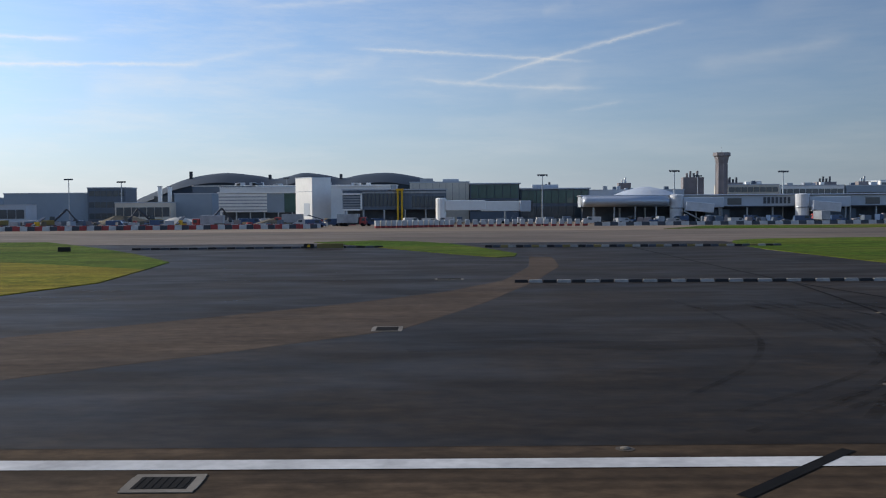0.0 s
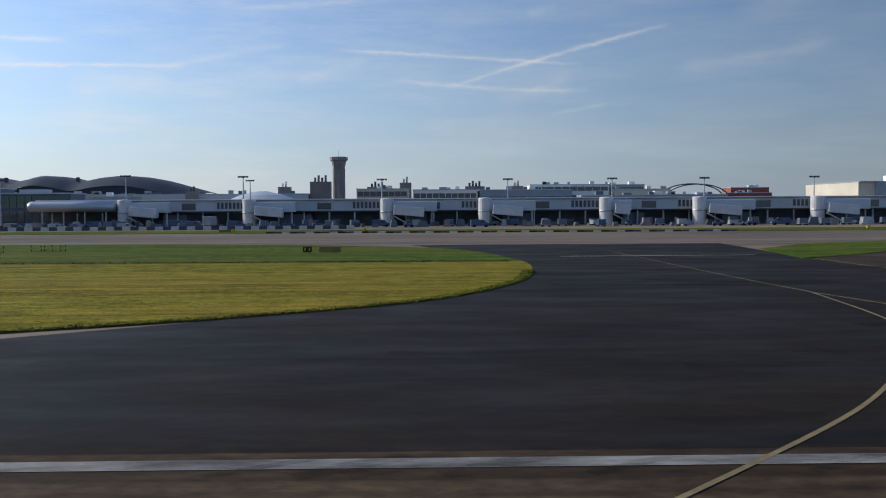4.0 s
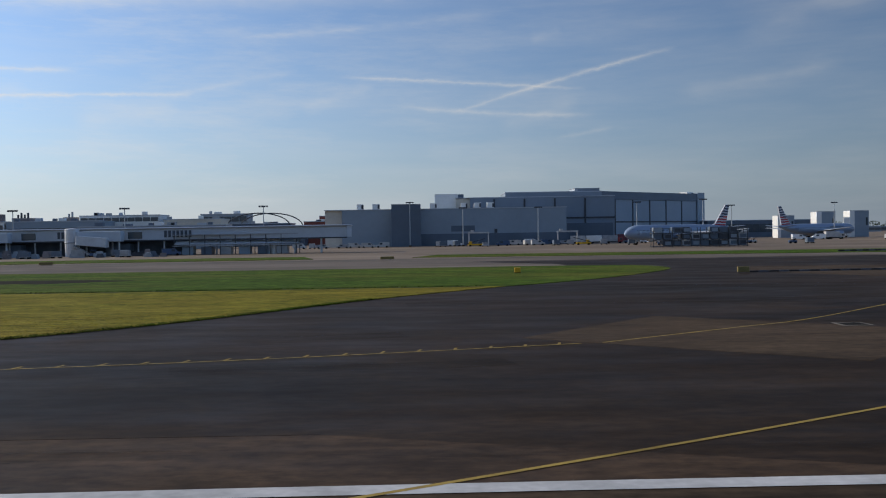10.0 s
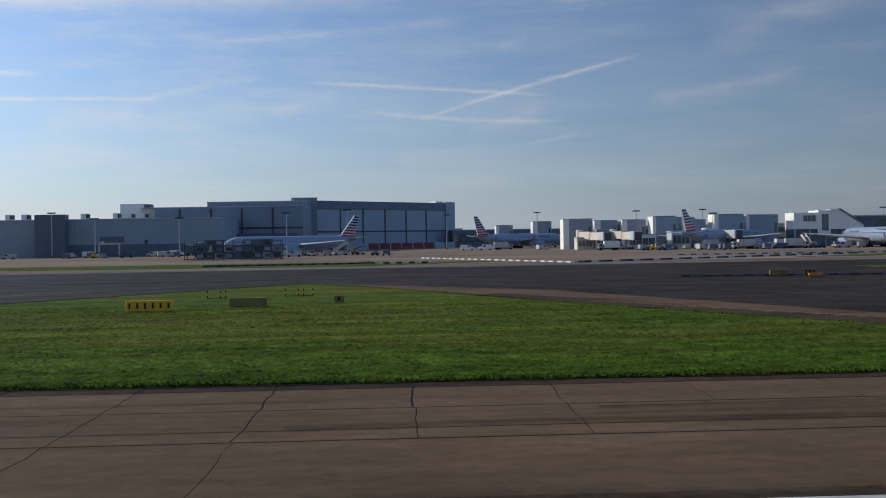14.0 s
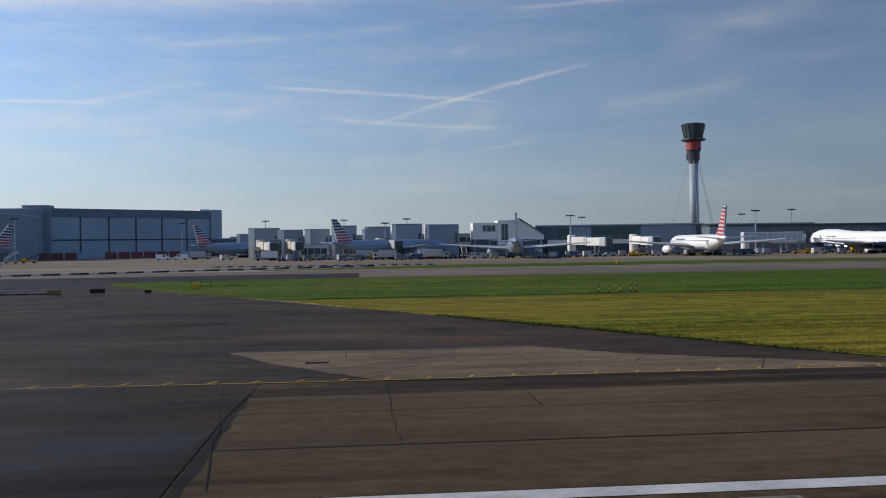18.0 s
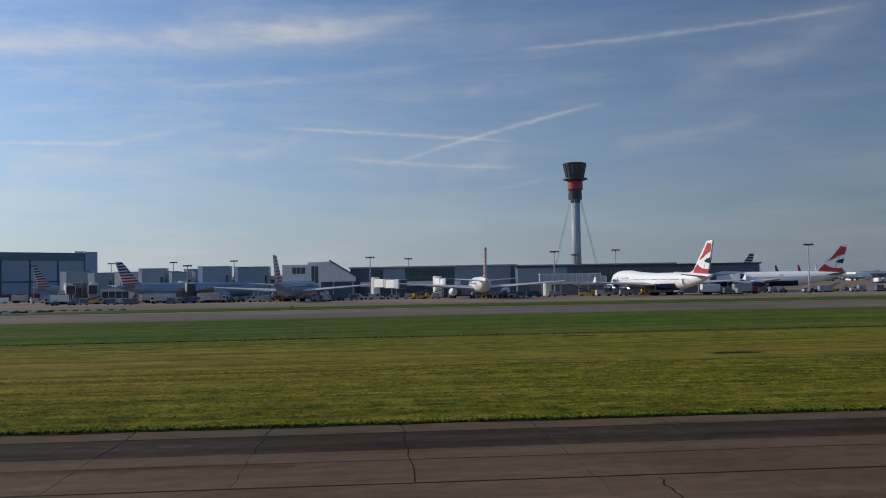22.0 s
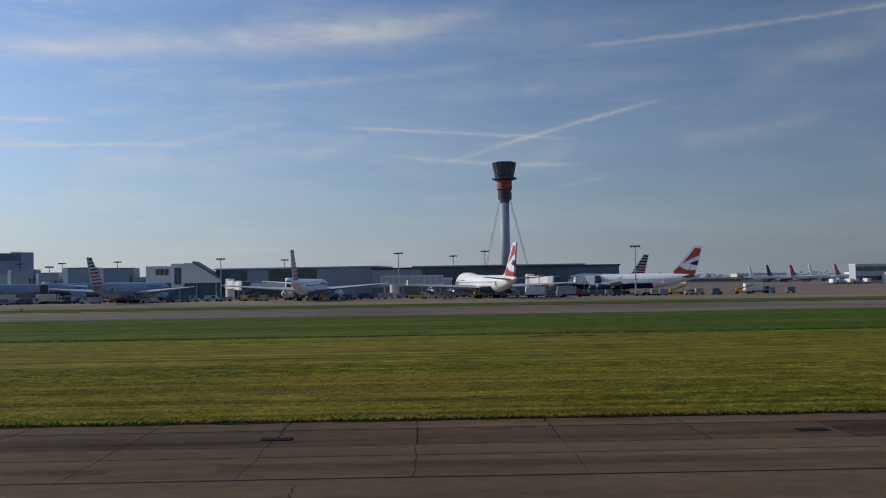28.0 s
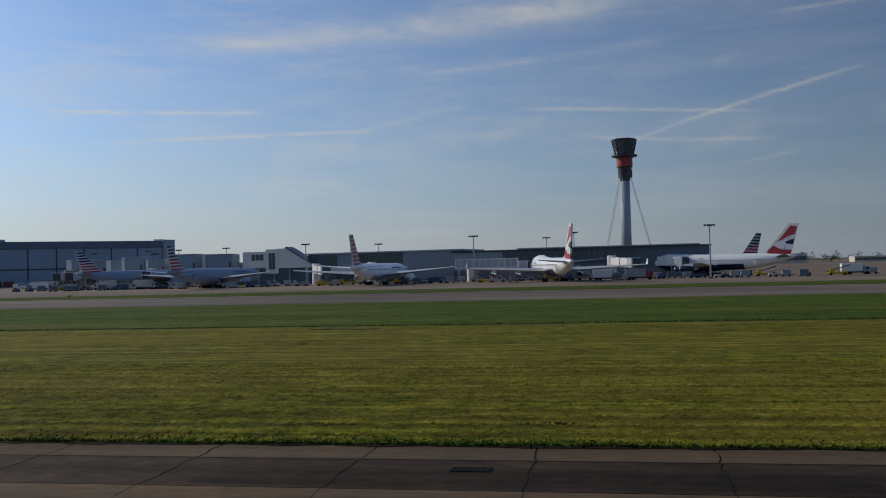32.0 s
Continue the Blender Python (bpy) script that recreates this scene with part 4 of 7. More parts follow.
for x, y, n in ((90.7, 113, 3), (96, 113, 5), (102, 109, 4), (107.2, 112, 6), (247.3, 96.8, 4), (253.9, 112, 3), (267.4, 112, 3), (295.4, 108, 4), (605.5, 88, 3), (603, 88, 2), (560.5, 118, 4), (564.8, 117, 4), (470, 84, 4), (463, 83, 3)):
    stake_row(x, y, n)


# rows of low barrier blocks
def barrier_row(name, a, b, step, high, colours, label, deep=0.35, gap=0.04):
    a, b = Vector(a), Vector(b)
    n = max(2, int((b - a).length / step))
    t = thing(name, Matrix.Translation((a.x, a.y, 0)) @ Matrix.Rotation(math.atan2(b.y - a.y, b.x - a.x), 4, "Z"), label, "barrier", "barrier rows")
    bm = bm_new()
    w = step - gap
    vs = [(0, -deep / 2, 0), (w, -deep / 2, 0), (w, deep / 2, 0), (0, deep / 2, 0), (0.03, -deep * 0.3, high), (w - 0.03, -deep * 0.3, high), (w - 0.03, deep * 0.3, high), (0.03, deep * 0.3, high)]
    v = [bm.verts.new(q) for q in vs]
    for f in ((0, 1, 5, 4), (1, 2, 6, 5), (2, 3, 7, 6), (3, 0, 4, 7), (4, 5, 6, 7), (0, 3, 2, 1)):
        bm.faces.new([v[i] for i in f])
    shapes = []
    for c in colours:
        shapes.append(mesh_of("barrier_block", bm.copy(), c))
    bm.free()
    for k in range(n):
        ob = new("barrier_block", shapes[k % len(shapes)])
        ob.parent = t
        ob.location = (k * step, 0, 0)
    return t


barrier_row("low_barrier", (4.6, 60.2), (41, 59.4), 0.92, 0.21, (SIGNBLACK, KERBWHITE), "row of black and white kerb barriers across the closed exit")
barrier_row("low_barrier", (5, 111), (40, 110), 0.92, 0.3, (SIGNBLACK, DARKSTEEL, OLIVE, KERBWHITE), "worn row of dark kerb barriers across the closed exit")
barrier_row("low_barrier", (-36.8, 110.2), (-6.3, 113), 1.1, 0.25, (SIGNBLACK, DARKSTEEL), "dark kerb edge row behind the asphalt")
barrier_row("low_barrier", (-110, 206), (-28, 214), 1.6, 1.0, (RED, BARWHITE, DARKSTEEL), "long row of red and white construction barriers", 0.6)
barrier_row("low_barrier", (-110, 212), (-28, 220), 1.6, 1.0, (BARWHITE, RED), "second row of red and white construction barriers", 0.6)
barrier_row("low_barrier", (36, 222), (135, 226), 1.9, 0.9, (DARKSTEEL, BARWHITE), "row of dark and white barriers before the pier", 0.6)
barrier_row("low_barrier", (120, 188), (215, 186), 1.6, 0.35, (SIGNBLACK, DARKSTEEL, BARWHITE), "row of low dark kerb barriers on the taxiway")
barrier_row("low_barrier", (208, 112), (241, 113), 1.2, 0.2, (SIGNBLACK, DARKSTEEL), "low dark kerb row behind the worn asphalt")
barrier_row("low_barrier", (395, 106), (427, 108), 1.2, 0.2, (SIGNBLACK, DARKSTEEL), "low dark kerb row by the exit sign")
barrier_row("low_barrier", (512, 110), (548, 105), 1.2, 0.2, (SIGNBLACK, DARKSTEEL), "low dark kerb row by the wide exit")
barrier_row("low_barrier", (484, 236), (512, 176), 1.5, 0.26, (BARWHITE, DARKSTEEL, BARWHITE, SIGNBLACK), "white block chicane on the far taxiway", 0.5)
barrier_row("low_barrier", (512, 176), (585, 212), 1.7, 0.35, (DARKSTEEL, SIGNBLACK, BARWHITE), "dark and white block chicane on the far taxiway", 0.5)
barrier_row("low_barrier", (545, 226), (600, 218), 1.4, 0.26, (BARWHITE, DARKSTEEL), "white block row at the apron edge", 0.5)
barrier_row("low_barrier", (440, 186), (474, 190), 1.3, 0.4, (SIGNBLACK, DARKSTEEL), "dark low block row on the far taxiway", 0.4)
barrier_row("low_barrier", (474, 190), (486, 188), 1.3, 0.4, (BARWHITE, SIGNBLACK), "white low block row on the far taxiway", 0.4)


def delineators(a, b, n):
    a, b = Vector(a), Vector(b)
    t = thing("tall_barrier", Matrix.Translation((a.x, a.y, 0)) @ Matrix.Rotation(math.atan2(b.y - a.y, b.x - a.x), 4, "Z"), "row of upright red and white barrier blocks", "barrier", "barrier rows")
    step = (b - a).length / n
    red, white = (mesh_of("upright_block", add_box(bm_new(), -0.55, 0.55, -0.4, 0.4, z0, z1, 0.05), m_) for m_, z0, z1 in ((RED, 0, 0.5), (BARWHITE, 0.5, 1.7)))
    for k in range(n):
        for me in (red, white):
            ob = new("upright_block", me)
            ob.parent = t
            ob.location = (k * step, 0, 0)


delineators((-15, 213), (2, 221), 14)
delineators((2, 222), (36, 224), 18)

# pale worn bands on the old closed asphalt
WORN = film_of("worn_pale_paint", (0.16, 0.15, 0.14), 0.55, 0.5, 0.6, 0.42, 0.62)
bm = bm_new()
rnd = random.Random(33)
for k in range(9):
    y = 39 + k * 1.5
    stripe(bm, [(-44 + rnd.uniform(-3, 3), y), (-34, y + 0.5), (-24 + rnd.uniform(-3, 4), y + 1.1)], rnd.uniform(0.15, 0.35), 0.034, 3)
for k in range(26):
    x, y = rnd.uniform(-30, 0), rnd.uniform(48, 92)
    stripe(bm, [(x, y), (x + rnd.uniform(1, 5), y + rnd.uniform(-0.6, 0.9))], rnd.uniform(0.15, 0.5), 0.034 + 0.0004 * k)
tagged(new("worn_bands", mesh_of("worn_bands", bm, WORN)), "pale worn bands on old asphalt", "worn paint", kind="stuff")


# ---- buildings ----
def panes(parent, n, x0, x1, z0, z1, y, material, gap=0.25, name="window", deep=0.12):
    """n panes in a row on a front that faces -y, each an object of its own on one mesh."""
    w = (x1 - x0) / n
    me = mesh_of(name, box(gap / 2, w - gap / 2, -deep, deep, z0, z1), material)
    for k in range(n):
        ob = new(name, me)
        ob.parent = parent
        ob.location = (x0 + k * w, y, 0)


def columns(parent, xs, y, z0, z1, r, material, name="column"):
    me = mesh_of(name, rod((0, 0, z0), (0, 0, z1), r, sides=8), material)
    for x in xs:
        ob = new(name, me)
        ob.parent = parent
        ob.location = (x, y, 0)


def block_house(name, m, w, d, h, wall, label, category="building", roof=ROOFGREY, rows=0, cols=0, glass=GLASS, z0=0.0, parapet=0.35, sill=1.2, group=""):
    """A walled block with a parapet roof and rows of windows on its front; the origin is the left front corner on the ground."""
    t = thing(name, m, label, category, group)
    part("wall", box(0, w, 0, d, z0, h), wall, t)
    part("roof", box(-0.15, w + 0.15, -0.15, d + 0.15, h, h + parapet), roof, t)
    if rows:
        fh = (h - z0) / rows
        for r in range(rows):
            panes(t, cols, 0.4, w - 0.4, z0 + r * fh + fh * 0.3, z0 + r * fh + fh * 0.78, -0.02, glass, gap=0.3)
    return t


# east terminal: lift block, navy link building, cream hall, glass hall, bridges
lift = thing("lift_block", pose(-38.6, 276, 0, rz=-50), "tall white rendered block with a broken panel", "building")
part("wall", box(-9.3, 0, 0, 6.6, 0, 13.5), WHITECLAD, lift)
part("roof", box(-9.4, 0.1, -0.1, 6.7, 13.5, 13.75), ROOFGREY, lift)
part("opening", box(-4.6, -1.4, -0.05, 0.2, 2.2, 6.0), PIERGREY, lift)
part("panel_seam", box(-9.3, 0, -0.04, 0.02, 9.4, 9.55), STEEL, lift)

navy = thing("link_building", pose(-29, 270, 0), "dark navy glazed link building raised on columns", "building")
part("wall", box(0, 30, 0.3, 10, 4.0, 9.6), DARKCLAD, navy)
part("roof", box(-0.3, 30.3, -0.1, 10.3, 9.6, 9.95), ROOFGREY, navy)
part("end_frame", box(-0.2, 5.5, -0.3, 0.4, 3.8, 4.3), WHITECLAD, navy)
part("end_frame", box(-0.2, 5.5, -0.3, 0.4, 8.3, 8.8), WHITECLAD, navy)
part("end_frame", box(5.2, 5.7, -0.3, 0.4, 3.8, 8.8), WHITECLAD, navy)
for k in range(5):
    part("louvre", box(0, 5.2, -0.1, 0.32, 4.5 + k * 0.75, 4.9 + k * 0.75), STEEL, navy)
panes(navy, 9, 6, 16.5, 5.0, 8.6, 0.25, GLASS)
panes(navy, 8, 20, 29.5, 4.6, 7.8, 0.25, GLASS)
# dark block in place of the shade under the raised floor
part("ground_floor", box(1, 29, 4, 9, 0, 4.0), BLACK, navy)
columns(navy, [0.6, 6, 12, 18, 24, 29], 0.8, 0, 4.0, 0.3, STEEL)
part("band", box(5.7, 30, 0.1, 0.32, 8.7, 9.2), STEEL, navy)
gate = thing("yellow_stair", pose(-13.2, 268.6, 0), "yellow painted stair tower against the link building", "stair tower")
for x in (0, 1.2):
    part("upright", box(x, x + 0.5, 0, 1.0, 0, 9.6), SAFETY, gate)
part("head", box(-0.2, 1.9, -0.1, 1.1, 9.4, 10.0), SAFETY, gate)
for k in range(5):
    part("landing", box(0.5, 1.2, 0.1, 0.9, 1.5 + k * 1.7, 1.7 + k * 1.7), OLIVE, gate)

cream = block_house("cream_hall", pose(-10, 284, 0), 18, 14, 12.0, CREAM, "cream panelled hall with rooftop plant")
for k in range(9):
    part("panel_joint", box(2 * k + 0.9, 2 * k + 1.0, -0.03, 0.02, 5, 11.8), BROWNCONC, cream)
part("plant_box", box(3, 7, 3, 8, 12.35, 13.4), STEEL, cream)
part("plant_box", box(10, 15, 4, 9, 12.35, 13.2), PIERGREY, cream)
glasshall = thing("glass_hall", pose(8.2, 283, 0), "green glazed hall with steel frames", "building")
part("wall", box(0, 15, 0.2, 12, 0, 11.4), DARKCLAD, glasshall)
part("roof", box(-0.3, 15.4, -0.4, 12.3, 11.4, 11.8), ROOFGREY, glasshall)
panes(glasshall, 6, 0.3, 14.8, 7.2, 11.2, 0.12, GREENGLASS, 0.2)
panes(glasshall, 6, 0.3, 14.8, 3.2, 6.6, 0.12, GLASS, 0.2)
darkhall = thing("dark_hall", pose(23.6, 284, 0), "dark glazed gate hall with a flat roof", "building")
part("wall", box(0, 21, 0.2, 12, 0, 9.8), DARKCLAD, darkhall)
part("roof", box(-0.2, 21.3, -0.5, 12.3, 9.8, 10.2), ROOFGREY, darkhall)
panes(darkhall, 9, 0.3, 20.7, 5.6, 9.4, 0.1, GREENGLASS, 0.2)
panes(darkhall, 9, 0.3, 20.7, 1.2, 4.6, 0.1, GLASS, 0.2)
part("plant_box", box(4, 12, 4, 9, 10.2, 11.3), PIERGREY, darkhall)


def air_bridge(m, length, label, tunnel=WHITECLAD, group="air bridges", high=2.7):
    """A boarding bridge from its rotunda at the origin along +x to its cab; z0 is the floor of the tunnel."""
    t = thing("air_bridge", m, label, "air bridge", group)
    part("rotunda", lathe([(1.5, 0), (1.5, 6.9), (1.2, 7.2)], 14), tunnel, t)
    for k, (a, b, s) in enumerate(((1.2, length * 0.55, 1.25), (length * 0.5, length, 1.05))):
        bm = bm_new()
        add_box(bm, a, b, -s, s, 3.7 - 0.3 * k, 6.5 - 0.3 * k, 0.12)
        part("tunnel", bm, tunnel, t)
    part("cab", box(length - 0.5, length + 2.6, -1.6, 1.6, 3.2, 6.3, 0.2), PIERGREY, t)
    part("cab_bellows", box(length + 2.55, length + 3.1, -1.4, 1.4, 3.3, 6.1, 0.1), DARKSTEEL, t)
    part("drive_column", rod((length * 0.8, -0.9, 0.5), (length * 0.8, -0.9, 3.4), 0.22), STEEL, t)
    part("drive_column", rod((length * 0.8, 0.9, 0.5), (length * 0.8, 0.9, 3.4), 0.22), STEEL, t)
    part("bogie", box(length * 0.8 - 0.9, length * 0.8 + 0.9, -1.3, 1.3, 0.0, 0.75, 0.1), DARKSTEEL, t)
    for k in range(6):
        part("stair_tread", box(length - 1.6 - 0.35 * k, length - 1.25 - 0.35 * k, 1.2, 2.1, 3.0 - 0.5 * k, 3.08 - 0.5 * k), STEEL, t)
    return t


air_bridge(pose(-0.5, 262, 0), 22.5, "long white boarding bridge on a round column")
wing = thing("white_wing", pose(-72, 300, 0), "long white ribbed terminal wing with a grey end", "building")
part("wall", box(0, 15.5, 0, 14, 3.4, 9.3), WHITECLAD, wing)
for k in range(5):
    part("rib", box(0, 15.5, -0.12, 0.02, 3.9 + k * 1.05, 4.25 + k * 1.05), STEEL, wing)
part("end_wall", box(15.5, 21, 0.3, 14, 3.2, 9.4), GREYCLAD, wing)
part("roof", box(-0.4, 29, -0.3, 14.3, 9.4, 9.9), WHITECLAD, wing)
# dark filling that stands for the shade beneath the wing
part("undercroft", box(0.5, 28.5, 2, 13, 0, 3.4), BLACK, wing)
part("glazed_link", box(21, 28.5, 0.5, 13, 3.4, 9.4), GREENGLASS, wing)
columns(wing, [1 + 4.5 * k for k in range(7)], 0.8, 0, 3.4, 0.25, STEEL)

for x, y, w, d, h, wm, label, r_, c_ in (
        (-156, 332, 32, 14, 10.2, GREYCLAD, "low grey shed in the haze", 0, 0), (-125.5, 330, 13.5, 12, 12.0, DARKCLAD, "dark glazed office block with a flat roof", 3, 6), (-111, 316, 19, 10, 6.6, CREAM, "low pale shed with a white roof edge", 1, 7),
        (-92.5, 322, 13, 10, 9.6, GREYCLAD, "plain blue-grey metal shed", 0, 0), (-230, 345, 60, 20, 9.0, GREYCLAD, "long low grey shed far off", 1, 14), (-300, 360, 60, 20, 11.0, PIERGREY, "long low pale shed far off", 1, 14), (-146, 300, 12, 8, 6.0, PIERGREY, "low grey hut with white edges", 1, 4)):
    block_house("service_shed", pose(x, y, 0), w, d, h, wm, label, rows=r_, cols=c_, group="service sheds")
for x in (-98.6, -95.2):
    stack = thing("white_chimney", pose(x, 326, 0), "plain white chimney stack beside a shed", "chimney", "white chimneys")
    part("shaft", box(-0.6, 0.6, -0.6, 0.6, 0, 12.2, 0.05), WHITECLAD, stack)
    part("cap", box(-0.7, 0.7, -0.7, 0.7, 12.2, 12.5), STEEL, stack)

terrace = thing("roof_terrace", pose(-84, 352, 0), "layered pale flat roofs with rows of plant", "building")
for x0, x1, y0, z1, m_ in ((0, 30, 0, 12.2, WHITECLAD), (12, 66, 8, 13.0, PIERGREY), (30, 64, 3, 12.6, WHITECLAD), (-14, 14, 14, 13.2, DARKCLAD)):
    part("roof_tier", box(x0, x1, y0, y0 + 14, 0, z1), m_, terrace)
    part("roof_edge", box(x0 - 0.2, x1 + 0.2, y0 - 0.25, y0 + 14.1, z1, z1 + 0.3), WHITECLAD, terrace)
rnd = random.Random(58)
for k in range(22):
    u, s = rnd.uniform(2, 60), rnd.uniform(0.6, 2.4)
    part("plant_box", box(u, u + s, 9, 10.5, 13.3, 13.3 + rnd.uniform(0.4, 1.3)), rnd.choice((WHITECLAD, STEEL, DARKCLAD, PIERGREY)), terrace)

# wave roofed terminal far behind
wave = thing("wave_terminal", pose(-90, 567, 0), "terminal hall with three dark rolling roof waves", "building")
HUMPS = [(-100, 11), (-88, 16), (-70, 23), (-48, 26.4), (-30, 25), (-17, 22.6), (-8, 23.8), (3, 26.2), (15, 25), (27, 22.8), (40, 25), (56, 25.9), (72, 23.6), (86, 20), (104, 15)]
crest = smooth_line(HUMPS, 6)
bm = bm_new()
rings = []
for p in crest:
    rings.append([bm.verts.new((p.x, yy, p.y + dz_)) for yy, dz_ in ((0, -6.5), (9, -2.0), (20, 0), (45, 0.3), (80, -2))])
for a, b in zip(rings, rings[1:]):
    for k in range(4):
        bm.faces.new((a[k], b[k], b[k + 1], a[k + 1]))
part("wave_roof", bm, WAVEROOF, wave, smooth=True)
bm = bm_new()
for p, q in zip(crest, crest[1:]):
    v = [bm.verts.new(c) for c in ((p.x, 1, 0), (q.x, 1, 0), (q.x, 1, q.y - 6.4), (p.x, 1, p.y - 6.4))]
    bm.faces.new(v)
part("wall", bm, WAVEROOF, wave)
panes(wave, 30, -86, 88, 5, 12, 0.9, GLASS, 0.8)
for x in (-66, -17, 27):
    part("roof_vent", box(x - 0.8, x + 0.8, 12, 14, 22, 27.2 if x < -20 else 25), DARKSTEEL, wave)

# the long pier with its rotundas
pier = thing("pier", pose(40, 271, 0, rz=-2.7), "long raised grey passenger pier with a curved roof edge", "building")
PL = 296.0
part("corridor_wall", box(0, PL, 0, 9, 4.3, 7.3), PIERGREY, pier)
part("roof", box(-0.3, PL + 0.3, -0.7, 9.7, 7.3, 7.75, 0.2), ROOFGREY, pier)
part("soffit_beam", box(0, PL, -0.2, 0.25, 4.0, 4.35), DARKSTEEL, pier)
# shade below the corridor, put in as a dark solid
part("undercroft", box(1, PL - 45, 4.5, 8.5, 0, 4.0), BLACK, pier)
columns(pier, [4 + 7.3 * k for k in range(40)], 0.8, 0, 4.1, 0.28, STEEL)
for s in (16, 47, 86, 117, 148, 178, 210, 240):
    panes(pier, 7, s + 5, s + 13, 5.0, 6.8, -0.05, BLACK, 0.45, "louvre")
    part("glazed_bay", box(s - 5, s - 1, -0.1, 0.2, 4.7, 6.6), GLASS, pier)
for s, w in ((36, 7), (70, 9), (106, 6), (134, 8), (168, 6), (196, 8), (228, 7)):
    part("baggage_room", box(s, s + w, 1.5, 6, 0, 3.4), DARKCLAD, pier)
roofs = thing("entrance_roof", pose(40, 264, 0), "silver curved roof over a pier entrance", "canopy")
bm = bm_new()
add_tube(bm, [((x, 3, 5.9), (0, 3.2, 0), (0, 0, 1.5)) for x in (0, 1, 12, 24)], 14)
part("canopy", bm, ROOFGREY, roofs, smooth=True)
columns(roofs, [3, 9, 15, 21], 3, 0, 5, 0.25, STEEL)


def rotunda(x, y, length, label="white round bridge rotunda with a fixed grey walkway"):
    t = thing("bridge_rotunda", pose(x, y, 0, rz=-2.7), label, "air bridge", "pier rotundas")
    part("drum", lathe([(1.9, 0), (1.9, 7.5), (1.7, 7.7), (0.5, 7.8)], 18), DRUM, t, smooth=False)
    part("walkway", box(1.5, length, -1.3, 1.3, 4.0, 6.9, 0.15), PIERGREY, t)
    part("sloped_tunnel", add_box(bm_new(), 0, length * 0.6, -1.2, 1.2, 0, 2.6, 0.1, 0, Matrix.Translation((2, -1.6, 3.2)) @ Matrix.Rotation(0.09, 4, "Y")), DRUM, t)
    part("ramp", add_box(bm_new(), 0, 5.0, -0.7, 0.7, 0, 0.3, 0, 0, Matrix.Translation((1.5, -2.6, 2.9)) @ Matrix.Rotation(0.5, 4, "Y")), STEEL, t)
    part("support", rod((length - 1, 0, 0), (length - 1, 0, 4.1), 0.3), STEEL, t)
    part("collar", lathe([(2.0, 3.7), (2.05, 3.9), (2.0, 4.1)], 18), STEEL, t)


for x, y, ln in ((66.6, 266, 13), (102, 265, 13), (141, 263, 14), (168.5, 261.5, 14), (202.2, 260, 7), (228, 258.8, 15), (260.4, 257.2, 14)):
    rotunda(x, y, ln)
link = thing("steel_gantry", pose(288, 258, 0), "open steel service gantry with pipes and tanks", "gantry")
for k in range(9):
    part("post", rod((k * 4.2, 0, 0), (k * 4.2, 0, 5.6), 0.14), DARKSTEEL, link)
    part("post", rod((k * 4.2, 6, 0), (k * 4.2, 6, 5.2), 0.14), DARKSTEEL, link)
for z in (2.4, 5.4):
    part("deck", box(-0.5, 34.5, -0.3, 6.3, z, z + 0.22), STEEL, link)
part("tank", lathe([(1.6, 0), (1.6, 7.0), (1.2, 7.5)], 16), WHITECLAD, link).location = (27, 3, 0)
for k in range(6):
    part("pipe", rod((0, k * 1.0, 3.0 + 0.3 * (k % 3)), (34, k * 1.0, 3.0 + 0.3 * (k % 3)), 0.18), PIERGREY, link)
    part("box_unit", box(2 + 5.2 * k, 5 + 5.2 * k, 0.5, 4, 0.0, 2.2, 0.05), (GREYCLAD, DARKCLAD, STEEL)[k % 3], link)

# old control tower behind the pier
old = thing("old_control_tower", pose(115.7, 388, 0), "brown concrete tower with a flared octagonal top", "tower")
part("shaft", lathe([(2.5, 0), (2.4, 21.5)], 8), BROWNCONC, old)
part("flare", lathe([(2.4, 21.5), (3.1, 24.4), (3.6, 24.8)], 8), BROWNCONC, old)
part("cab_rim", lathe([(3.7, 24.8), (3.7, 26.1), (3.4, 26.2)], 8), BROWNCONC, old)
for k in range(8):
    part("shaft_rib", rod((2.45 * math.cos(k * math.pi / 4), 2.45 * math.sin(k * math.pi / 4), 0), (2.4 * math.cos(k * math.pi / 4), 2.4 * math.sin(k * math.pi / 4), 21.5), 0.16), BROWNCONC, old)
part("mast", rod((0, 0, 26.1), (0, 0, 28.5), 0.08), STEEL, old)


def chimney_group(x, y, n, h, material, label):
    t = thing("chimney_cluster", pose(x, y, 0), label, "chimneys", "chimney clusters")
    part("plant_room", box(-1.6, n * 1.5 + 1.2, -2, 2, 0, h * 0.84), BROWNCONC, t)
    for k in range(n):
        part("flue", rod((k * 1.5 + 0.4, 0, h * 0.8), (k * 1.5 + 0.4, 0, h * (0.93 + 0.05 * (k % 2))), 0.5, sides=8), material, t)
    return t


for x, y, n, h, m_ in ((104, 400, 4, 19.5, BROWNCONC), (127, 420, 4, 17.2, DARKSTEEL), (171, 425, 4, 17.4, DARKSTEEL), (192, 430, 2, 17.6, STEEL), (140, 470, 2, 21, STEEL), (84, 440, 2, 18, WHITECLAD), (46, 420, 2, 15.5, DARKSTEEL), (210, 445, 3, 15.8, DARKSTEEL)):
    chimney_group(x, y, n, h, m_, "cluster of dark boiler flues over rooftops")

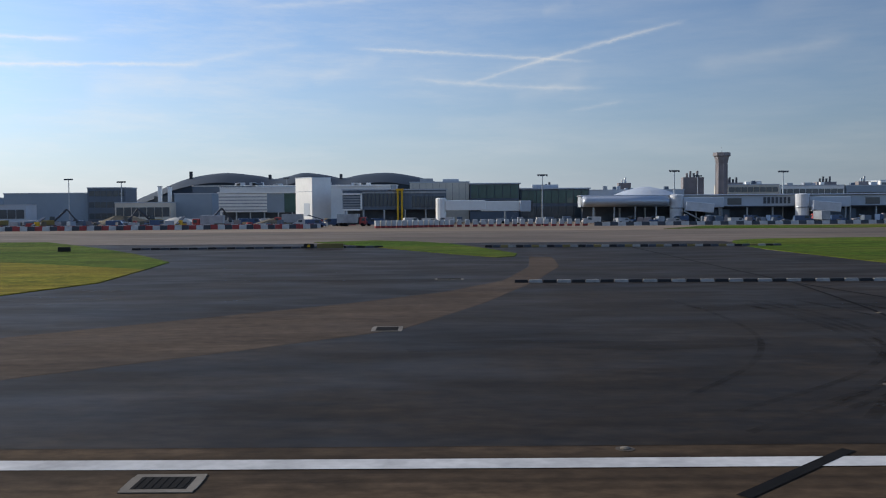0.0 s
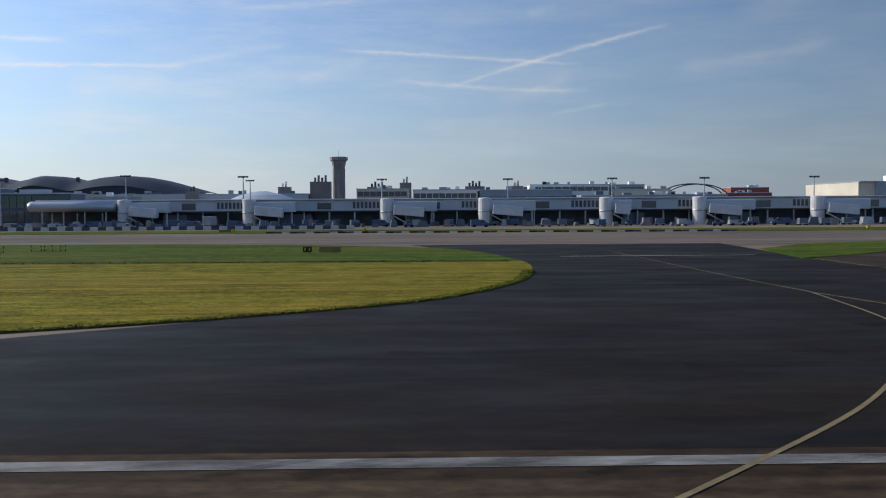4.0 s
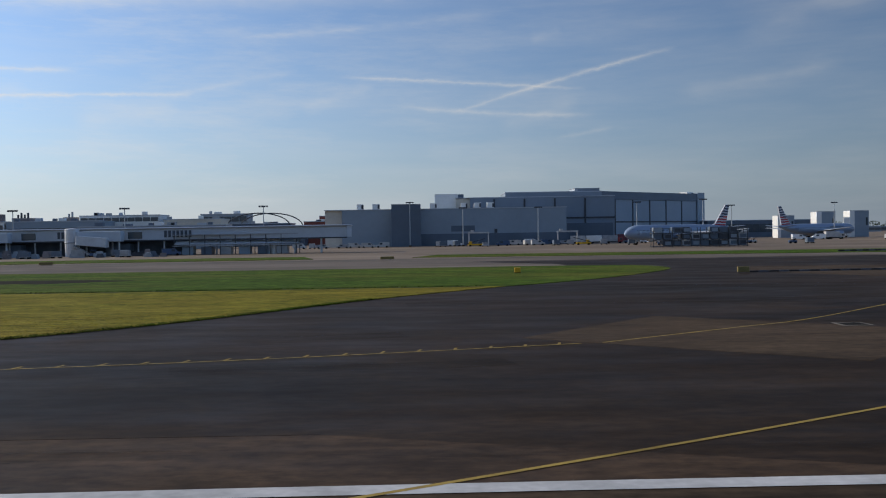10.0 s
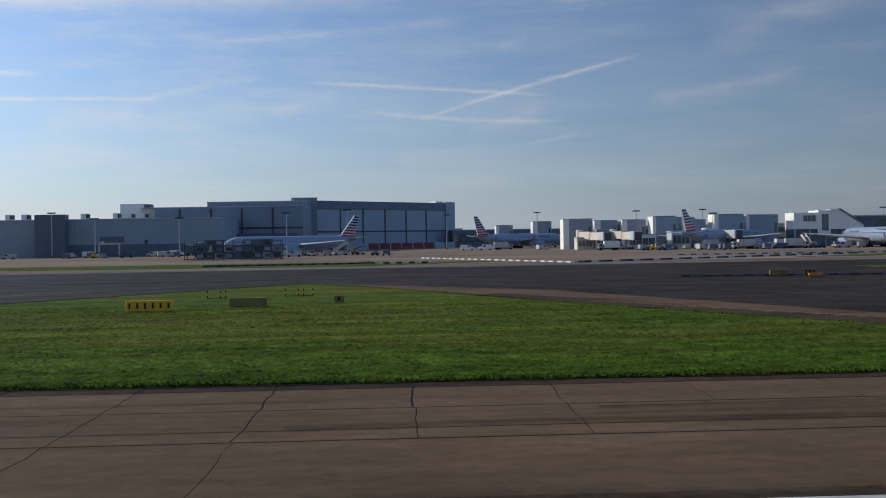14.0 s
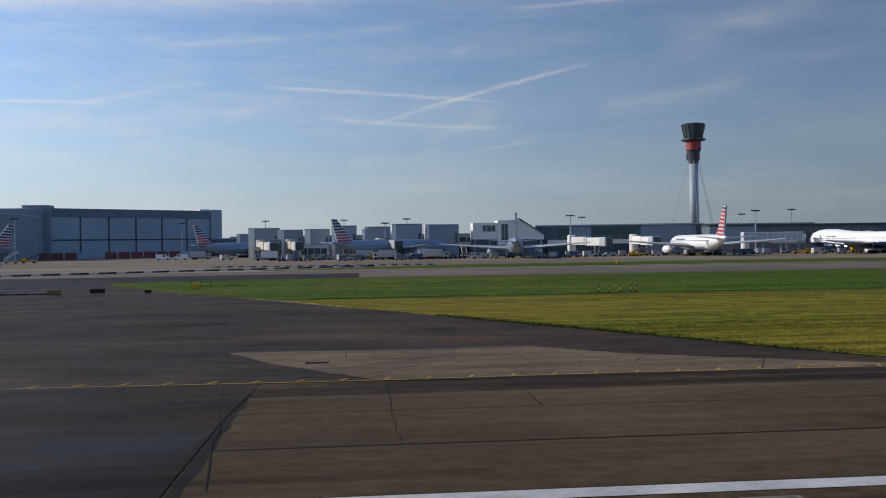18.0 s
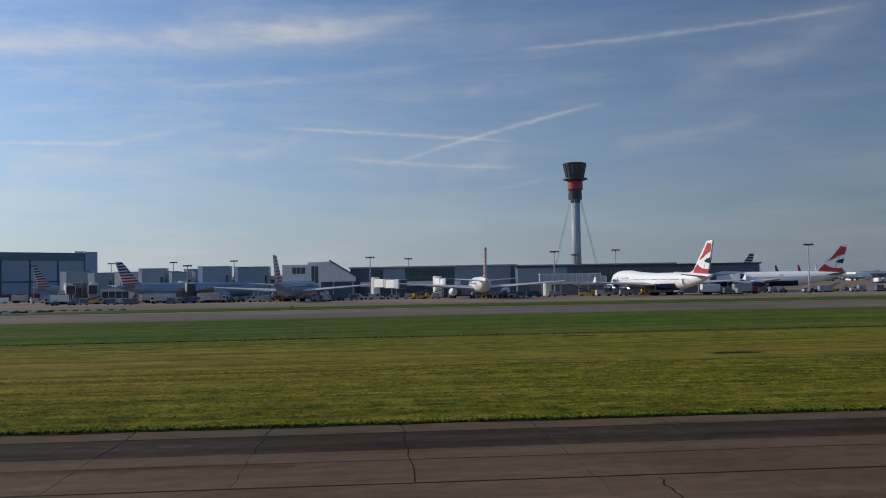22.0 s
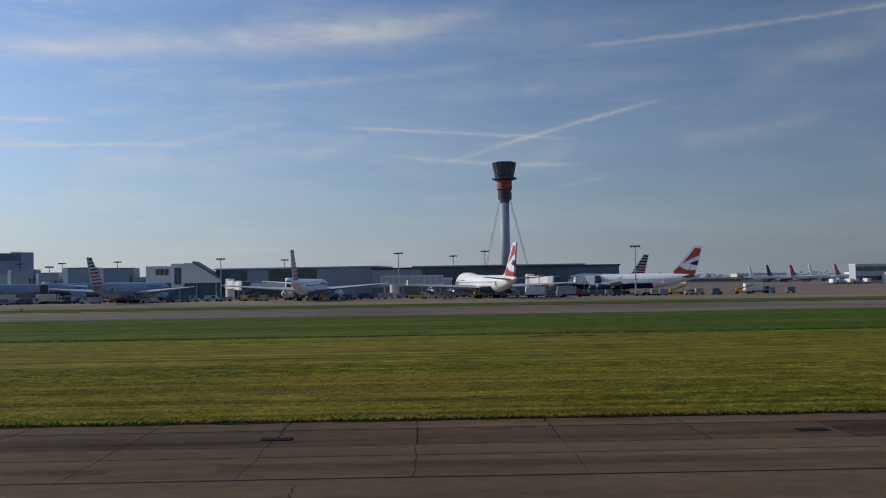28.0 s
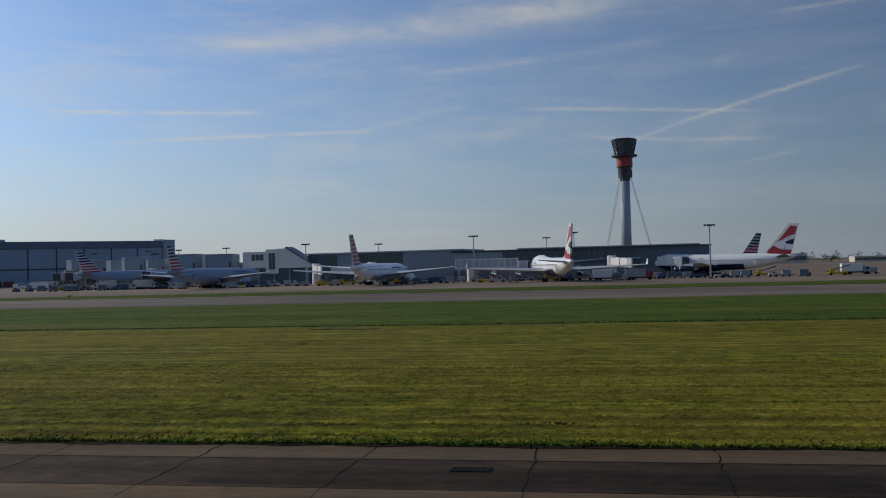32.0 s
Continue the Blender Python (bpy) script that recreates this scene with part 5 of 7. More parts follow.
# roofscape behind the pier
for x, y, w, d, h, wm, label, r_, c_ in (
        (60, 395, 42, 20, 11.0, PIERGREY, "low grey domed arrivals hall", 1, 10), (122, 400, 22, 20, 13.0, CREAM, "white banded multi-storey car park", 3, 8), (146, 405, 28, 20, 12.6, WHITECLAD, "long white roofed terminal", 2, 10),
        (175, 405, 40, 22, 12.4, GREYCLAD, "long blue-grey terminal roof", 1, 12), (199, 425, 36, 16, 15.0, WHITECLAD, "white banded office block", 4, 10), (237, 424, 26, 18, 12.8, CREAM, "pale block with upright white bays", 1, 7),
        (262, 440, 30, 16, 10.5, DARKCLAD, "dark low hall under an arch", 1, 8), (297, 450, 22, 16, 11.2, BRICK, "low red brick building", 1, 6), (303, 462, 19, 14, 14.0, BRICK, "taller red brick building", 0, 0), (240, 480, 24, 14, 16.2, GREYCLAD, "grey office tower with rooftop plant", 3, 6),
        (0, 420, 55, 20, 11.5, PIERGREY, "long low grey roof behind the gates", 1, 12), (-60, 440, 55, 20, 12.0, GREYCLAD, "long low grey roof behind the gates", 1, 12), (20, 350, 26, 14, 9.6, STEEL, "low silver roofed hall", 0, 0), (215, 380, 60, 12, 9.5, GREYCLAD, "low blue-grey hall behind the pier", 1, 16)):
    b_ = block_house("terminal_block", pose(x, y, 0), w, d, h, wm, label, rows=r_, cols=c_, group="terminal blocks")
    rnd = random.Random(int(x * 7 + y))
    for k in range(int(w / 7)):
        u, s = rnd.uniform(1, w - 4), rnd.uniform(1.2, 3.4)
        part("roof_unit", box(u, u + s, 2, 2 + s, h + 0.35, h + 0.35 + rnd.uniform(0.5, 1.6)), rnd.choice((STEEL, PIERGREY, DARKCLAD, WHITECLAD)), b_)
dome = thing("shallow_dome", pose(84, 388, 0), "shallow grey pyramid roof over a hall", "roof")
part("dome_roof", lathe([(14, 0), (14, 8.6), (9, 10.6), (2, 12.2)], 20), PIERGREY, dome)
arch = thing("steel_arch", pose(277, 440, 0), "slender double steel arch over a hall roof", "arch")
for yy in (0, 7):
    bm = bm_new()
    for k in range(24):
        a0, a1 = math.pi * k / 24, math.pi * (k + 1) / 24
        add_rod(bm, (-15 * math.cos(a0) + yy * 0.7, yy, 9 + 6.6 * math.sin(a0)), (-15 * math.cos(a1) + yy * 0.7, yy, 9 + 6.6 * math.sin(a1)), 0.28)
    part("arch_rib", bm, DARKSTEEL, arch)
part("arch_hall", box(-16, 22, -1, 9, 0, 9.2), DARKCLAD, arch)

# maintenance base
base = thing("maintenance_shed", pose(318, 356, 0), "large blue-grey windowless maintenance shed", "building")
part("wall", box(6.5, 92, 0, 51, 0, 14.0), GREYCLAD, base)
part("end_wall", box(0, 6.5, 1, 51, 0, 13.9), CREAM, base)
part("roof", box(-0.2, 92.2, -0.2, 43.0, 14.0, 14.3), ROOFGREY, base)
part("dark_bay", box(25.5, 36.5, -4, 0.2, 0, 16.0), DARKCLAD, base)
part("lower_band", box(36.5, 92, -0.15, 0.02, 0, 4.6), DARKCLAD, base)
part("vent_panel", box(48, 57, -0.2, 0.02, 5.4, 7.6), DARKCLAD, base)
part("service_door", box(64.5, 65.6, -0.2, 0.02, 4.7, 6.2), DARKSTEEL, base)
for x, s in ((12, 2.4), (18, 2.6), (40, 2.6), (52, 2.4), (57, 2.6), (62, 2.6)):
    part("roof_unit", box(x, x + s, 3, 6, 14.3, 16.4), WHITECLAD, base)
    part("unit_grille", box(x + s - 0.6, x + s + 0.05, 2.9, 5.8, 14.6, 16.1), DARKSTEEL, base)
tall = thing("upper_shed", pose(369, 400, 0), "taller blue-grey shed with a cream end wall", "building")
part("wall", box(6, 68, 0, 38, 0, 19.6), SHADEGREY, tall)
part("end_wall", box(0, 6, 1, 38, 0, 19.5), CREAM, tall)
part("roof", box(-0.2, 68.2, -0.2, 38.2, 19.6, 19.9), ROOFGREY, tall)
part("lift_house", box(-9, 1, 2, 8, 0, 21.6), WHITECLAD, tall)
part("lift_house_side", box(1, 3.4, 2, 8, 0, 21.4), DARKCLAD, tall)
for k in range(4):
    part("door_post", box(16 + 13 * k, 16.7 + 13 * k, -0.35, 0.02, 4, 19.0), DARKSTEEL, tall)
part("cross_beam", box(16, 68, -0.3, 0.02, 10.2, 10.9), DARKSTEEL, tall)
part("low_annex", box(36, 66, -6, 0.2, 0, 8.2), DARKCLAD, tall)
rear = block_house("rear_shed", pose(392, 424, 0), 44, 30, 22.6, SHADEGREY, "high grey shed behind the maintenance base")
pylon_ = thing("shed_tower", pose(428.5, 446, 0, rz=6), "square grey stair tower between two sheds", "tower")
part("wall", box(0, 10.5, 0, 10, 0, 25.0), SHADEGREY, pylon_)
# paler strip: the sun on this side is put into the colour
part("lit_side", box(-1.6, -0.02, 0.4, 10, 0, 24.9), PIERGREY, pylon_)
part("cap", box(-1.7, 10.6, -0.1, 10.1, 25.0, 25.3), STEEL, pylon_)
hang = thing("hangar", pose(438, 451, 0, rz=41.5), "aircraft hangar with tall panelled sliding doors", "hangar")
HL = 92.0
part("wall", box(0, HL, 0.5, 60, 0, 22.6), GREYCLAD, hang)
part("fascia", box(-0.2, HL + 0.4, -0.6, 0.55, 20.0, 24.0), DARKCLAD, hang)
part("roof", box(-0.2, HL + 0.4, 0.6, 60, 22.6, 23.6), ROOFGREY, hang)
part("end_pier", box(HL - 6, HL + 0.8, -0.9, 6, 0, 24.6), GREYCLAD, hang)
part("roof_unit", box(HL - 10, HL - 4, 3, 8, 23.6, 25.0), WHITECLAD, hang)
dp = mesh_of("sliding_door", box(0.35, 14.0, -0.2, 0.45, 9.4, 19.9), PANEL)
dq = mesh_of("sliding_door", box(0.35, 14.0, -0.2, 0.45, 0.1, 8.6), PANEL)
pj = mesh_of("door_post", box(-0.35, 0.35, -0.45, 0.5, 0, 20), DARKSTEEL)
for k in range(6):
    for me in (dp, dq, pj):
        ob = new(me.name.split(".")[0], me)
        ob.parent = hang
        ob.location = (k * 14.35, 0, 0)
part("door_rail", box(0, HL - 6, -0.4, 0.5, 8.65, 9.35), DARKSTEEL, hang)
annex = block_house("hangar_annex", pose(506, 500, 0, rz=8), 60, 18, 9.0, DARKCLAD, "low dark annex beside the hangar", rows=1, cols=14)
blast = thing("blast_fence", pose(420, 430, 0), "low red and white slatted blast fence before the hangar", "fence")
for k in range(16):
    part("fence_panel", add_box(bm_new(), 0, 5.2, 0, 0.25, 0, 3.2, 0, 0, Matrix.Translation((k * 5.4, k * 2.4, 0)) @ Matrix.Rotation(0.41, 4, "Z") @ Matrix.Rotation(-0.35, 4, "X")), (FENCERED, FENCERED, FENCERED, GREYCLAD)[(k // 2) % 4], blast)

# bridges and stair towers of the western pier
def stair_tower(x, y, w, h, white=1.6, label="tall grey stair tower with its sunlit edge coloured white", turn=0.0):
    t = thing("stair_tower", pose(x, y, 0, rz=turn), label, "tower", "pier stair towers")
    part("wall", box(white, w, 0, 7, 0, h), GREYCLAD, t)
    # left edge made white for the sunlight that falls on it
    part("white_side", box(0, white, -0.15, 7, 0, h + 0.1), WHITECLAD, t)
    part("roof", box(-0.05, w + 0.05, -0.2, 7.05, h + 0.1, h + 0.3), ROOFGREY, t)
    part("window", box(w - 1.4, w - 0.5, -0.1, 0.2, h * 0.45, h * 0.75), GLASS, t)
    return t


for x, y, w, h, ws in ((541, 442, 9, 12.0, 2.4), (556, 440, 9, 12.2, 2.2), (540, 352, 11, 11.3, 2.2), (551, 348, 9, 10.5, 2.4), (561, 346, 9, 10.6, 2.0), (571, 340, 9, 11.6, 1.2), (582, 338, 8, 10.2, 1.0), (592.5, 336, 11, 11.9, 1.6), (605, 338, 12, 11.6, 1.2), (524, 446, 8, 10.5, 1.5), (583, 360, 10, 11.5, 1.5)):
    stair_tower(x, y, w, h, ws)
westpier = thing("west_pier", pose(549, 367, 0, rz=-14), "low pale passenger pier with dark window bands", "building")
part("wall", box(0, 90, 0, 10, 3.4, 8.2), PIERGREY, westpier)
part("roof", box(-0.3, 90.3, -0.4, 10.4, 8.2, 8.6), ROOFGREY, westpier)
panes(westpier, 30, 1, 89, 5.4, 7.2, -0.05, GLASS, 0.4)
# dark solid for the shaded space between the columns
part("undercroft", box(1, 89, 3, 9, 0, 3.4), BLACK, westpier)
columns(westpier, [2 + 6.5 * k for k in range(14)], 0.7, 0, 3.5, 0.3, STEEL)
for x, y, ln, a in ((545, 345, 16, -70), (556, 338, 15, -75), (588, 332, 15, -70)):
    air_bridge(pose(x, y, 0, rz=a), ln, "cream boarding bridge standing over the apron", CREAM)
for x, y, w, h, m_ in ((543, 340, 6, 4.2, CREAM), (549.5, 336, 3.4, 7.0, BROWNCONC), (560, 332, 10, 5.0, WHITECLAD), (575, 330, 7, 6.0, PIERGREY)):
    block_house("gate_room", pose(x, y, 0), w, 6, h, m_, "small gate room beside a boarding bridge", rows=1, cols=4, group="gate rooms")

# western terminal
hut_ = thing("lit_stairhouse", pose(622, 336, 0), "white angular stair house with dark windows and a sloping side", "building")
part("wall", box(0, 9, 0, 8, 6.2, 12.2), WHITECLAD, hut_)
panes(hut_, 3, 3.4, 8.2, 9.0, 11.2, -0.05, GLASS, 0.25)
part("slot_wall", box(9, 13.6, -0.3, 8, 4, 13.0), WHITECLAD, hut_)
panes(hut_, 2, 10.2, 12.8, 5.6, 11.6, -0.35, GLASS, 0.2)
bm = bm_new()
pts = [(13.6, 6.0), (26.0, 6.0), (26.0, 7.6), (17.0, 13.2), (13.6, 13.2)]
fr = [bm.verts.new((x, 0, z)) for x, z in pts]
bk = [bm.verts.new((x, 8, z)) for x, z in pts]
bm.faces.new(fr), bm.faces.new(bk[::-1])
for k in range(5):
    bm.faces.new((fr[k], bk[k], bk[(k + 1) % 5], fr[(k + 1) % 5]))
part("sloping_side", bm, WHITECLAD, hut_)
part("sloping_roof", add_box(bm_new(), 0, 11.2, -0.4, 8.4, 0, 0.5, 0, 0, Matrix.Translation((16.6, 0, 13.4)) @ Matrix.Rotation(0.555, 4, "Y")), DARKCLAD, hut_)
# slate-dark block standing for the shade under the stair house
part("undercroft", box(0, 26, 1, 7.5, 0, 6.1), DARKCLAD, hut_)
columns(hut_, [0.5, 6, 12, 18, 25], 0.4, 0, 6.2, 0.3, STEEL)
west = thing("west_terminal", pose(646, 340, 0, rz=-9), "long dark slate terminal with green glazed bands", "building")
part("wall", box(0, 60, 0, 26, 0, 10.6), DARKCLAD, west)
part("roof", box(-0.4, 60.4, -0.8, 26.4, 10.6, 11.1), ROOFGREY, west)
part("grey_bay", box(38, 58, -0.3, 0.05, 0.5, 10.4), GREYCLAD, west)
part("grey_bay", box(12, 20, -0.3, 0.05, 4.5, 10.3), GREYCLAD, west)
panes(west, 5, 8, 12, 5.2, 9.6, -0.1, GREENGLASS, 0.2)
panes(west, 16, 20.5, 37.5, 7.2, 9.8, -0.1, GREENGLASS, 0.25)
panes(west, 16, 20.5, 37.5, 4.4, 6.8, -0.1, GLASS, 0.25)
part("white_band", box(4, 40, -1.8, -0.05, 4.0, 5.6), WHITECLAD, west)
part("ground_band", box(4, 40, -1.5, -0.05, 0, 4.0), BLACK, west)
block2 = thing("gate_building", pose(704, 320, 0, rz=-4), "long dark gate building with a grey metal end bay", "building")
part("wall", box(0, 84, 0, 22, 0, 9.6), DARKCLAD, block2)
part("roof", box(-0.4, 84.4, -0.9, 22.4, 9.6, 10.1), DARKSTEEL, block2)
part("grey_bay", box(0, 17, -0.3, 0.05, 3.4, 9.5), GREYCLAD, block2)
panes(block2, 22, 18, 60, 5.2, 8.8, -0.1, GLASS, 0.3)
panes(block2, 10, 26, 44, 6.4, 7.6, -0.25, GREENGLASS, 0.3)
part("base_wall", box(4, 70, -0.2, 0.02, 0, 3.3), BROWNCONC, block2)
rearhall = block_house("rear_hall", pose(716, 420, 0), 78, 24, 12.0, GREYCLAD, "pale flat roofed hall behind the gate building", rows=2, cols=18)
for x, y, ln, a in ((712, 308, 17, -12), (757, 309, 12, -60), (770, 318, 10, -40), (655, 322, 16, -62), (676, 318, 14, -80)):
    air_bridge(pose(x, y, 0, rz=a), ln, "white boarding bridge beside a parked airliner")
glasslink = thing("glazed_bridge", pose(708, 300, 0, rz=-4), "white framed glazed boarding walkway on legs", "air bridge")
part("deck", box(0, 20, 0, 2.6, 4.2, 4.5), WHITECLAD, glasslink)
part("roof", box(0, 20, 0, 2.6, 6.9, 7.2), WHITECLAD, glasslink)
part("glazing", box(0.1, 19.9, 0.2, 2.4, 4.5, 6.9), PIERGREY, glasslink)
for k in range(11):
    part("mullion", box(k * 1.98, k * 1.98 + 0.2, -0.05, 0.15, 4.4, 7.0), WHITECLAD, glasslink)
columns(glasslink, [1, 7, 13, 19], 1.3, 0, 4.3, 0.25, STEEL)

# new control tower
SHAFT = mat("dull_silver_cladding", (0.30, 0.33, 0.37), 0.6, metal=0.15, vary=0.12, scale=0.3, fine=1.5)
tower = thing("control_tower", pose(764.7, 497, 0), "tall silver control tower with a red band and dark cab", "tower")
part("shaft", lathe([(2.55, 0), (2.35, 48)], 24), SHAFT, tower, smooth=True)
part("collar", lathe([(2.4, 46.5), (3.6, 53.5), (4.1, 54.0)], 24), DARKSTEEL, tower)
part("red_drum", lathe([(4.1, 54), (4.0, 58.5)], 24), RED, tower)
part("lower_deck", lathe([(4.1, 58.5), (6.6, 59.3), (6.6, 60.0), (4.6, 60.3)], 24), DARKSTEEL, tower)
part("cab_glass", lathe([(4.7, 60.2), (5.3, 63.0), (6.2, 67.4)], 16), GLASS, tower)
part("cab_roof", lathe([(6.3, 67.4), (6.5, 68.0), (5.0, 68.5), (1.5, 68.8)], 16), DARKSTEEL, tower)
for k in range(16):
    a = 2 * math.pi * k / 16
    part("mullion", rod((4.75 * math.cos(a), 4.75 * math.sin(a), 60.2), (6.3 * math.cos(a), 6.3 * math.sin(a), 67.5), 0.16), DARKSTEEL, tower)
for z in (62.2, 64.4):
    r_ = 4.75 + (z - 60.2) * 0.215
    part("cab_band", lathe([(r_ + 0.12, z), (r_ + 0.2, z + 0.35)], 16), DARKSTEEL, tower)
for k in range(3):
    a = radians(20 + 120 * k)
    for s in (-0.6, 0.6):
        part("stay_cable", rod((2.7 * math.cos(a) - s * math.sin(a), 2.7 * math.sin(a) + s * math.cos(a), 50), (14.0 * math.cos(a) - s * math.sin(a), 14.0 * math.sin(a) + s * math.cos(a), 9.0), 0.10), STEEL, tower)
    part("stay_bracket", add_box(bm_new(), 2.0, 3.8, -0.7, 0.7, 48.5, 52.5, 0, 0, Matrix.Rotation(a, 4, "Z")), DARKSTEEL, tower)
    part("anchor_pier", add_box(bm_new(), 12.5, 15.5, -2, 2, 0, 9.2, 0.1, 0, Matrix.Rotation(a, 4, "Z")), BROWNCONC, tower)


# lamp masts
def mast(x, y, h, label="tall grey apron floodlight mast"):
    t = thing("floodlight_mast", pose(x, y, 0), label, "light mast", "apron masts")
    part("pole", rod((0, 0, 0), (0, 0, h), 0.26, 0.13, 8), STEEL, t)
    part("head_frame", box(-1.5, 1.5, -0.15, 0.15, h - 0.1, h + 0.12), DARKSTEEL, t)
    for k in (-1.2, -0.4, 0.4, 1.2):
        part("floodlight", box(k - 0.28, k + 0.28, -0.5, 0.1, h - 0.4, h - 0.1, 0.04), DARKSTEEL, t)
    part("base", lathe([(0.5, 0), (0.5, 0.5)], 10), CONCRETE, t)


for x, y, h in ((29, 272, 13.8), (66.4, 268.1, 14.6), (99, 272, 14.4), (139, 275, 13.5), (176, 275, 13.4), (207, 276, 13.5), (235, 278, 13.6), (268, 278, 13.8), (305, 300, 14.5), (350.5, 350, 16.6), (370, 338, 14), (398, 345, 14), (436, 352, 15.5), (459, 345, 16),
                (500, 440, 16), (540, 420, 16), (575, 380, 15), (600, 372, 15), (653.2, 316.1, 14), (668, 360, 14.5), (713.6, 303.3, 14.6), (783.1, 268.1, 14.5), (744, 340, 16), (733, 360, 15), (-150, 300, 14), (-128, 320, 15), (-110, 320, 14), (-70, 420, 18), (90, 330, 15), (590, 330, 12.5)):
    mast(x, y, h)


# ---- parked airliners ----
def wing_mesh(root_c, tip_c, span, sweep, dihedral, thick, y0, z0, side, tip_up=0.0):
    """A tapered swept wing; y runs from tail to nose, side is +1 or -1. Leading edges face the nose."""
    bm = bm_new()
    rows = []
    for f in (0.0, 0.35, 0.7, 1.0):
        c = root_c + (tip_c - root_c) * (f if f < 0.36 else 0.36 * 0 + f)
        x, lead = side * span * f, y0 - sweep * f
        z = z0 + dihedral * f + tip_up * f * f
        t = thick * c
        rows.append([bm.verts.new(p) for p in ((x, lead, z), (x, lead - c * 0.3, z + t), (x, lead - c * 0.7, z + t * 0.6), (x, lead - c, z), (x, lead - c * 0.6, z - t * 0.4), (x, lead - c * 0.25, z - t * 0.6))])
    for a, b in zip(rows, rows[1:]):
        for k in range(6):
            bm.faces.new((a[k], a[(k + 1) % 6], b[(k + 1) % 6], b[k]))
    bm.faces.new(rows[-1]), bm.faces.new(rows[0][::-1])
    return bm


def fin_mesh(pts, thick):
    """An upright plate in the y-z plane with an outline."""
    bm = bm_new()
    a = [bm.verts.new((-thick / 2, y, z)) for y, z in pts]
    b = [bm.verts.new((thick / 2, y, z)) for y, z in pts]
    bm.faces.new(a), bm.faces.new(b[::-1])
    for k in range(len(pts)):
        n = (k + 1) % len(pts)
        bm.faces.new((a[k], b[k], b[n], a[n]))
    return bm


def airliner(name, tail, nose, label, L, R, fin_top, span, engines, top, belly, livery, hump=False):
    """An airliner with its tail and its nose over two points of the ground; y runs from the tail end to the nose."""
    tail, nose = Vector(tail), Vector(nose)
    d = (nose - tail).normalized()
    m = Matrix.Translation((tail.x, tail.y, 0)) @ Matrix.Rotation(math.atan2(-d.x, d.y), 4, "Z")
    t = thing(name, m, label, "airliner", "parked airliners")
    zc = R * 1.68                                   # height of the fuselage axis
    prof = [(0.0, 0.10, 0.62), (0.03, 0.26, 0.50), (0.10, 0.55, 0.30), (0.18, 0.80, 0.14), (0.27, 0.97, 0.02), (0.34, 1.0, 0), (0.5, 1.0, 0), (0.66, 1.0, 0), (0.78, 1.0, 0), (0.86, 1.0, 0), (0.91, 0.95, -0.02), (0.95, 0.80, -0.07), (0.98, 0.52, -0.14), (0.995, 0.22, -0.2), (1.0, 0.05, -0.22)]
    bm = bm_new()
    loops, n = [], 22
    for f, r, up in prof:
        ring = []
        for k in range(n):
            a = 2 * math.pi * k / n
            x, z = R * r * math.cos(a), R * r * math.sin(a)
            if hump and z > 0 and f > 0.62:
                z *= 1 + 0.42 * min(1, (f - 0.62) / 0.12) * (1 if f < 0.95 else max(0, (1.0 - f) / 0.05))
            ring.append(bm.verts.new((x, L * f, zc + R * up + z)))
        loops.append(ring)
    for a, b in zip(loops, loops[1:]):
        for k in range(n):
            f = bm.faces.new((a[k], a[(k + 1) % n], b[(k + 1) % n], b[k]))
            f.material_index = 1 if math.sin(2 * math.pi * (k + 0.5) / n) < (-0.28 if hump else -0.5) and a[0].co.y > L * 0.2 else 0
    bm.faces.new(loops[0][::-1]), bm.faces.new(loops[-1])
    part("fuselage", bm, (top, belly), t, smooth=True)
    # cockpit panes, doors and the rows of cabin windows
    for s in (-1, 1):
        bm = bm_new()
        y = L * 0.16
        while y < L * 0.93:
            add_box(bm, s * R * 0.985 - 0.03, s * R * 0.985 + 0.03, y, y + 0.2, zc + R * 0.16, zc + R * 0.16 + 0.24)
            y += 0.62
        tagged(part("cabin_windows", bm, GLASS, t), kind="stuff")
        part("title_mark", add_box(bm_new(), s * R * 0.86, s * R * 0.955, L * (0.74 if hump else 0.62), L * (0.82 if hump else 0.80), zc + R * 0.34, zc + R * 0.50), JETNAVY if hump else DARKCLAD, t, "plain dark bar in place of lettering")
        for f in (0.2, 0.42, 0.66, 0.9):
            part("cabin_door", box(s * R * 0.97 - 0.04, s * R * 0.97 + 0.06, L * f, L * f + 0.85, zc - R * 0.35, zc + R * 0.3, 0.02), top, t)
    bm = bm_new()
    for k in range(-2, 3):
        a = 0.33 * k
        add_box(bm, -0.22, 0.22, 0, 0.12, 0, 0.35, 0, 0, Matrix.Translation((R * 0.62 * math.sin(a) * 1.2, L * (0.966 - 0.006 * abs(k)), zc + R * (0.34 if not hump else 0.62))) @ Matrix.Rotation(-a, 4, "Z") @ Matrix.Rotation(-0.6, 4, "X"))
    part("cockpit_glass", bm, GLASS, t)
    part("belly_fairing", add_tube(bm_new(), [((0, L * f, zc - R * 0.55), (R * w, 0, 0), (0, 0, R * 0.62 * w)) for f, w in ((0.36, 0.2), (0.42, 0.85), (0.52, 1.0), (0.6, 0.9), (0.66, 0.2))], 14), belly, t, smooth=True)
    root, tip, rise = L * 0.165, L * 0.03, span * (0.02 if hump else 0.035)
    for s in (-1, 1):
        part("wing", wing_mesh(root, tip, span / 2, L * 0.24, rise, 0.10, L * 0.62, zc - R * 0.5, s, span * 0.005), WINGGREY, t)
        part("tailplane", wing_mesh(L * 0.085, L * 0.03, span * 0.17, L * 0.075, R * 0.3, 0.08, L * 0.115, zc + R * 0.42, s), belly if hump else top, t)
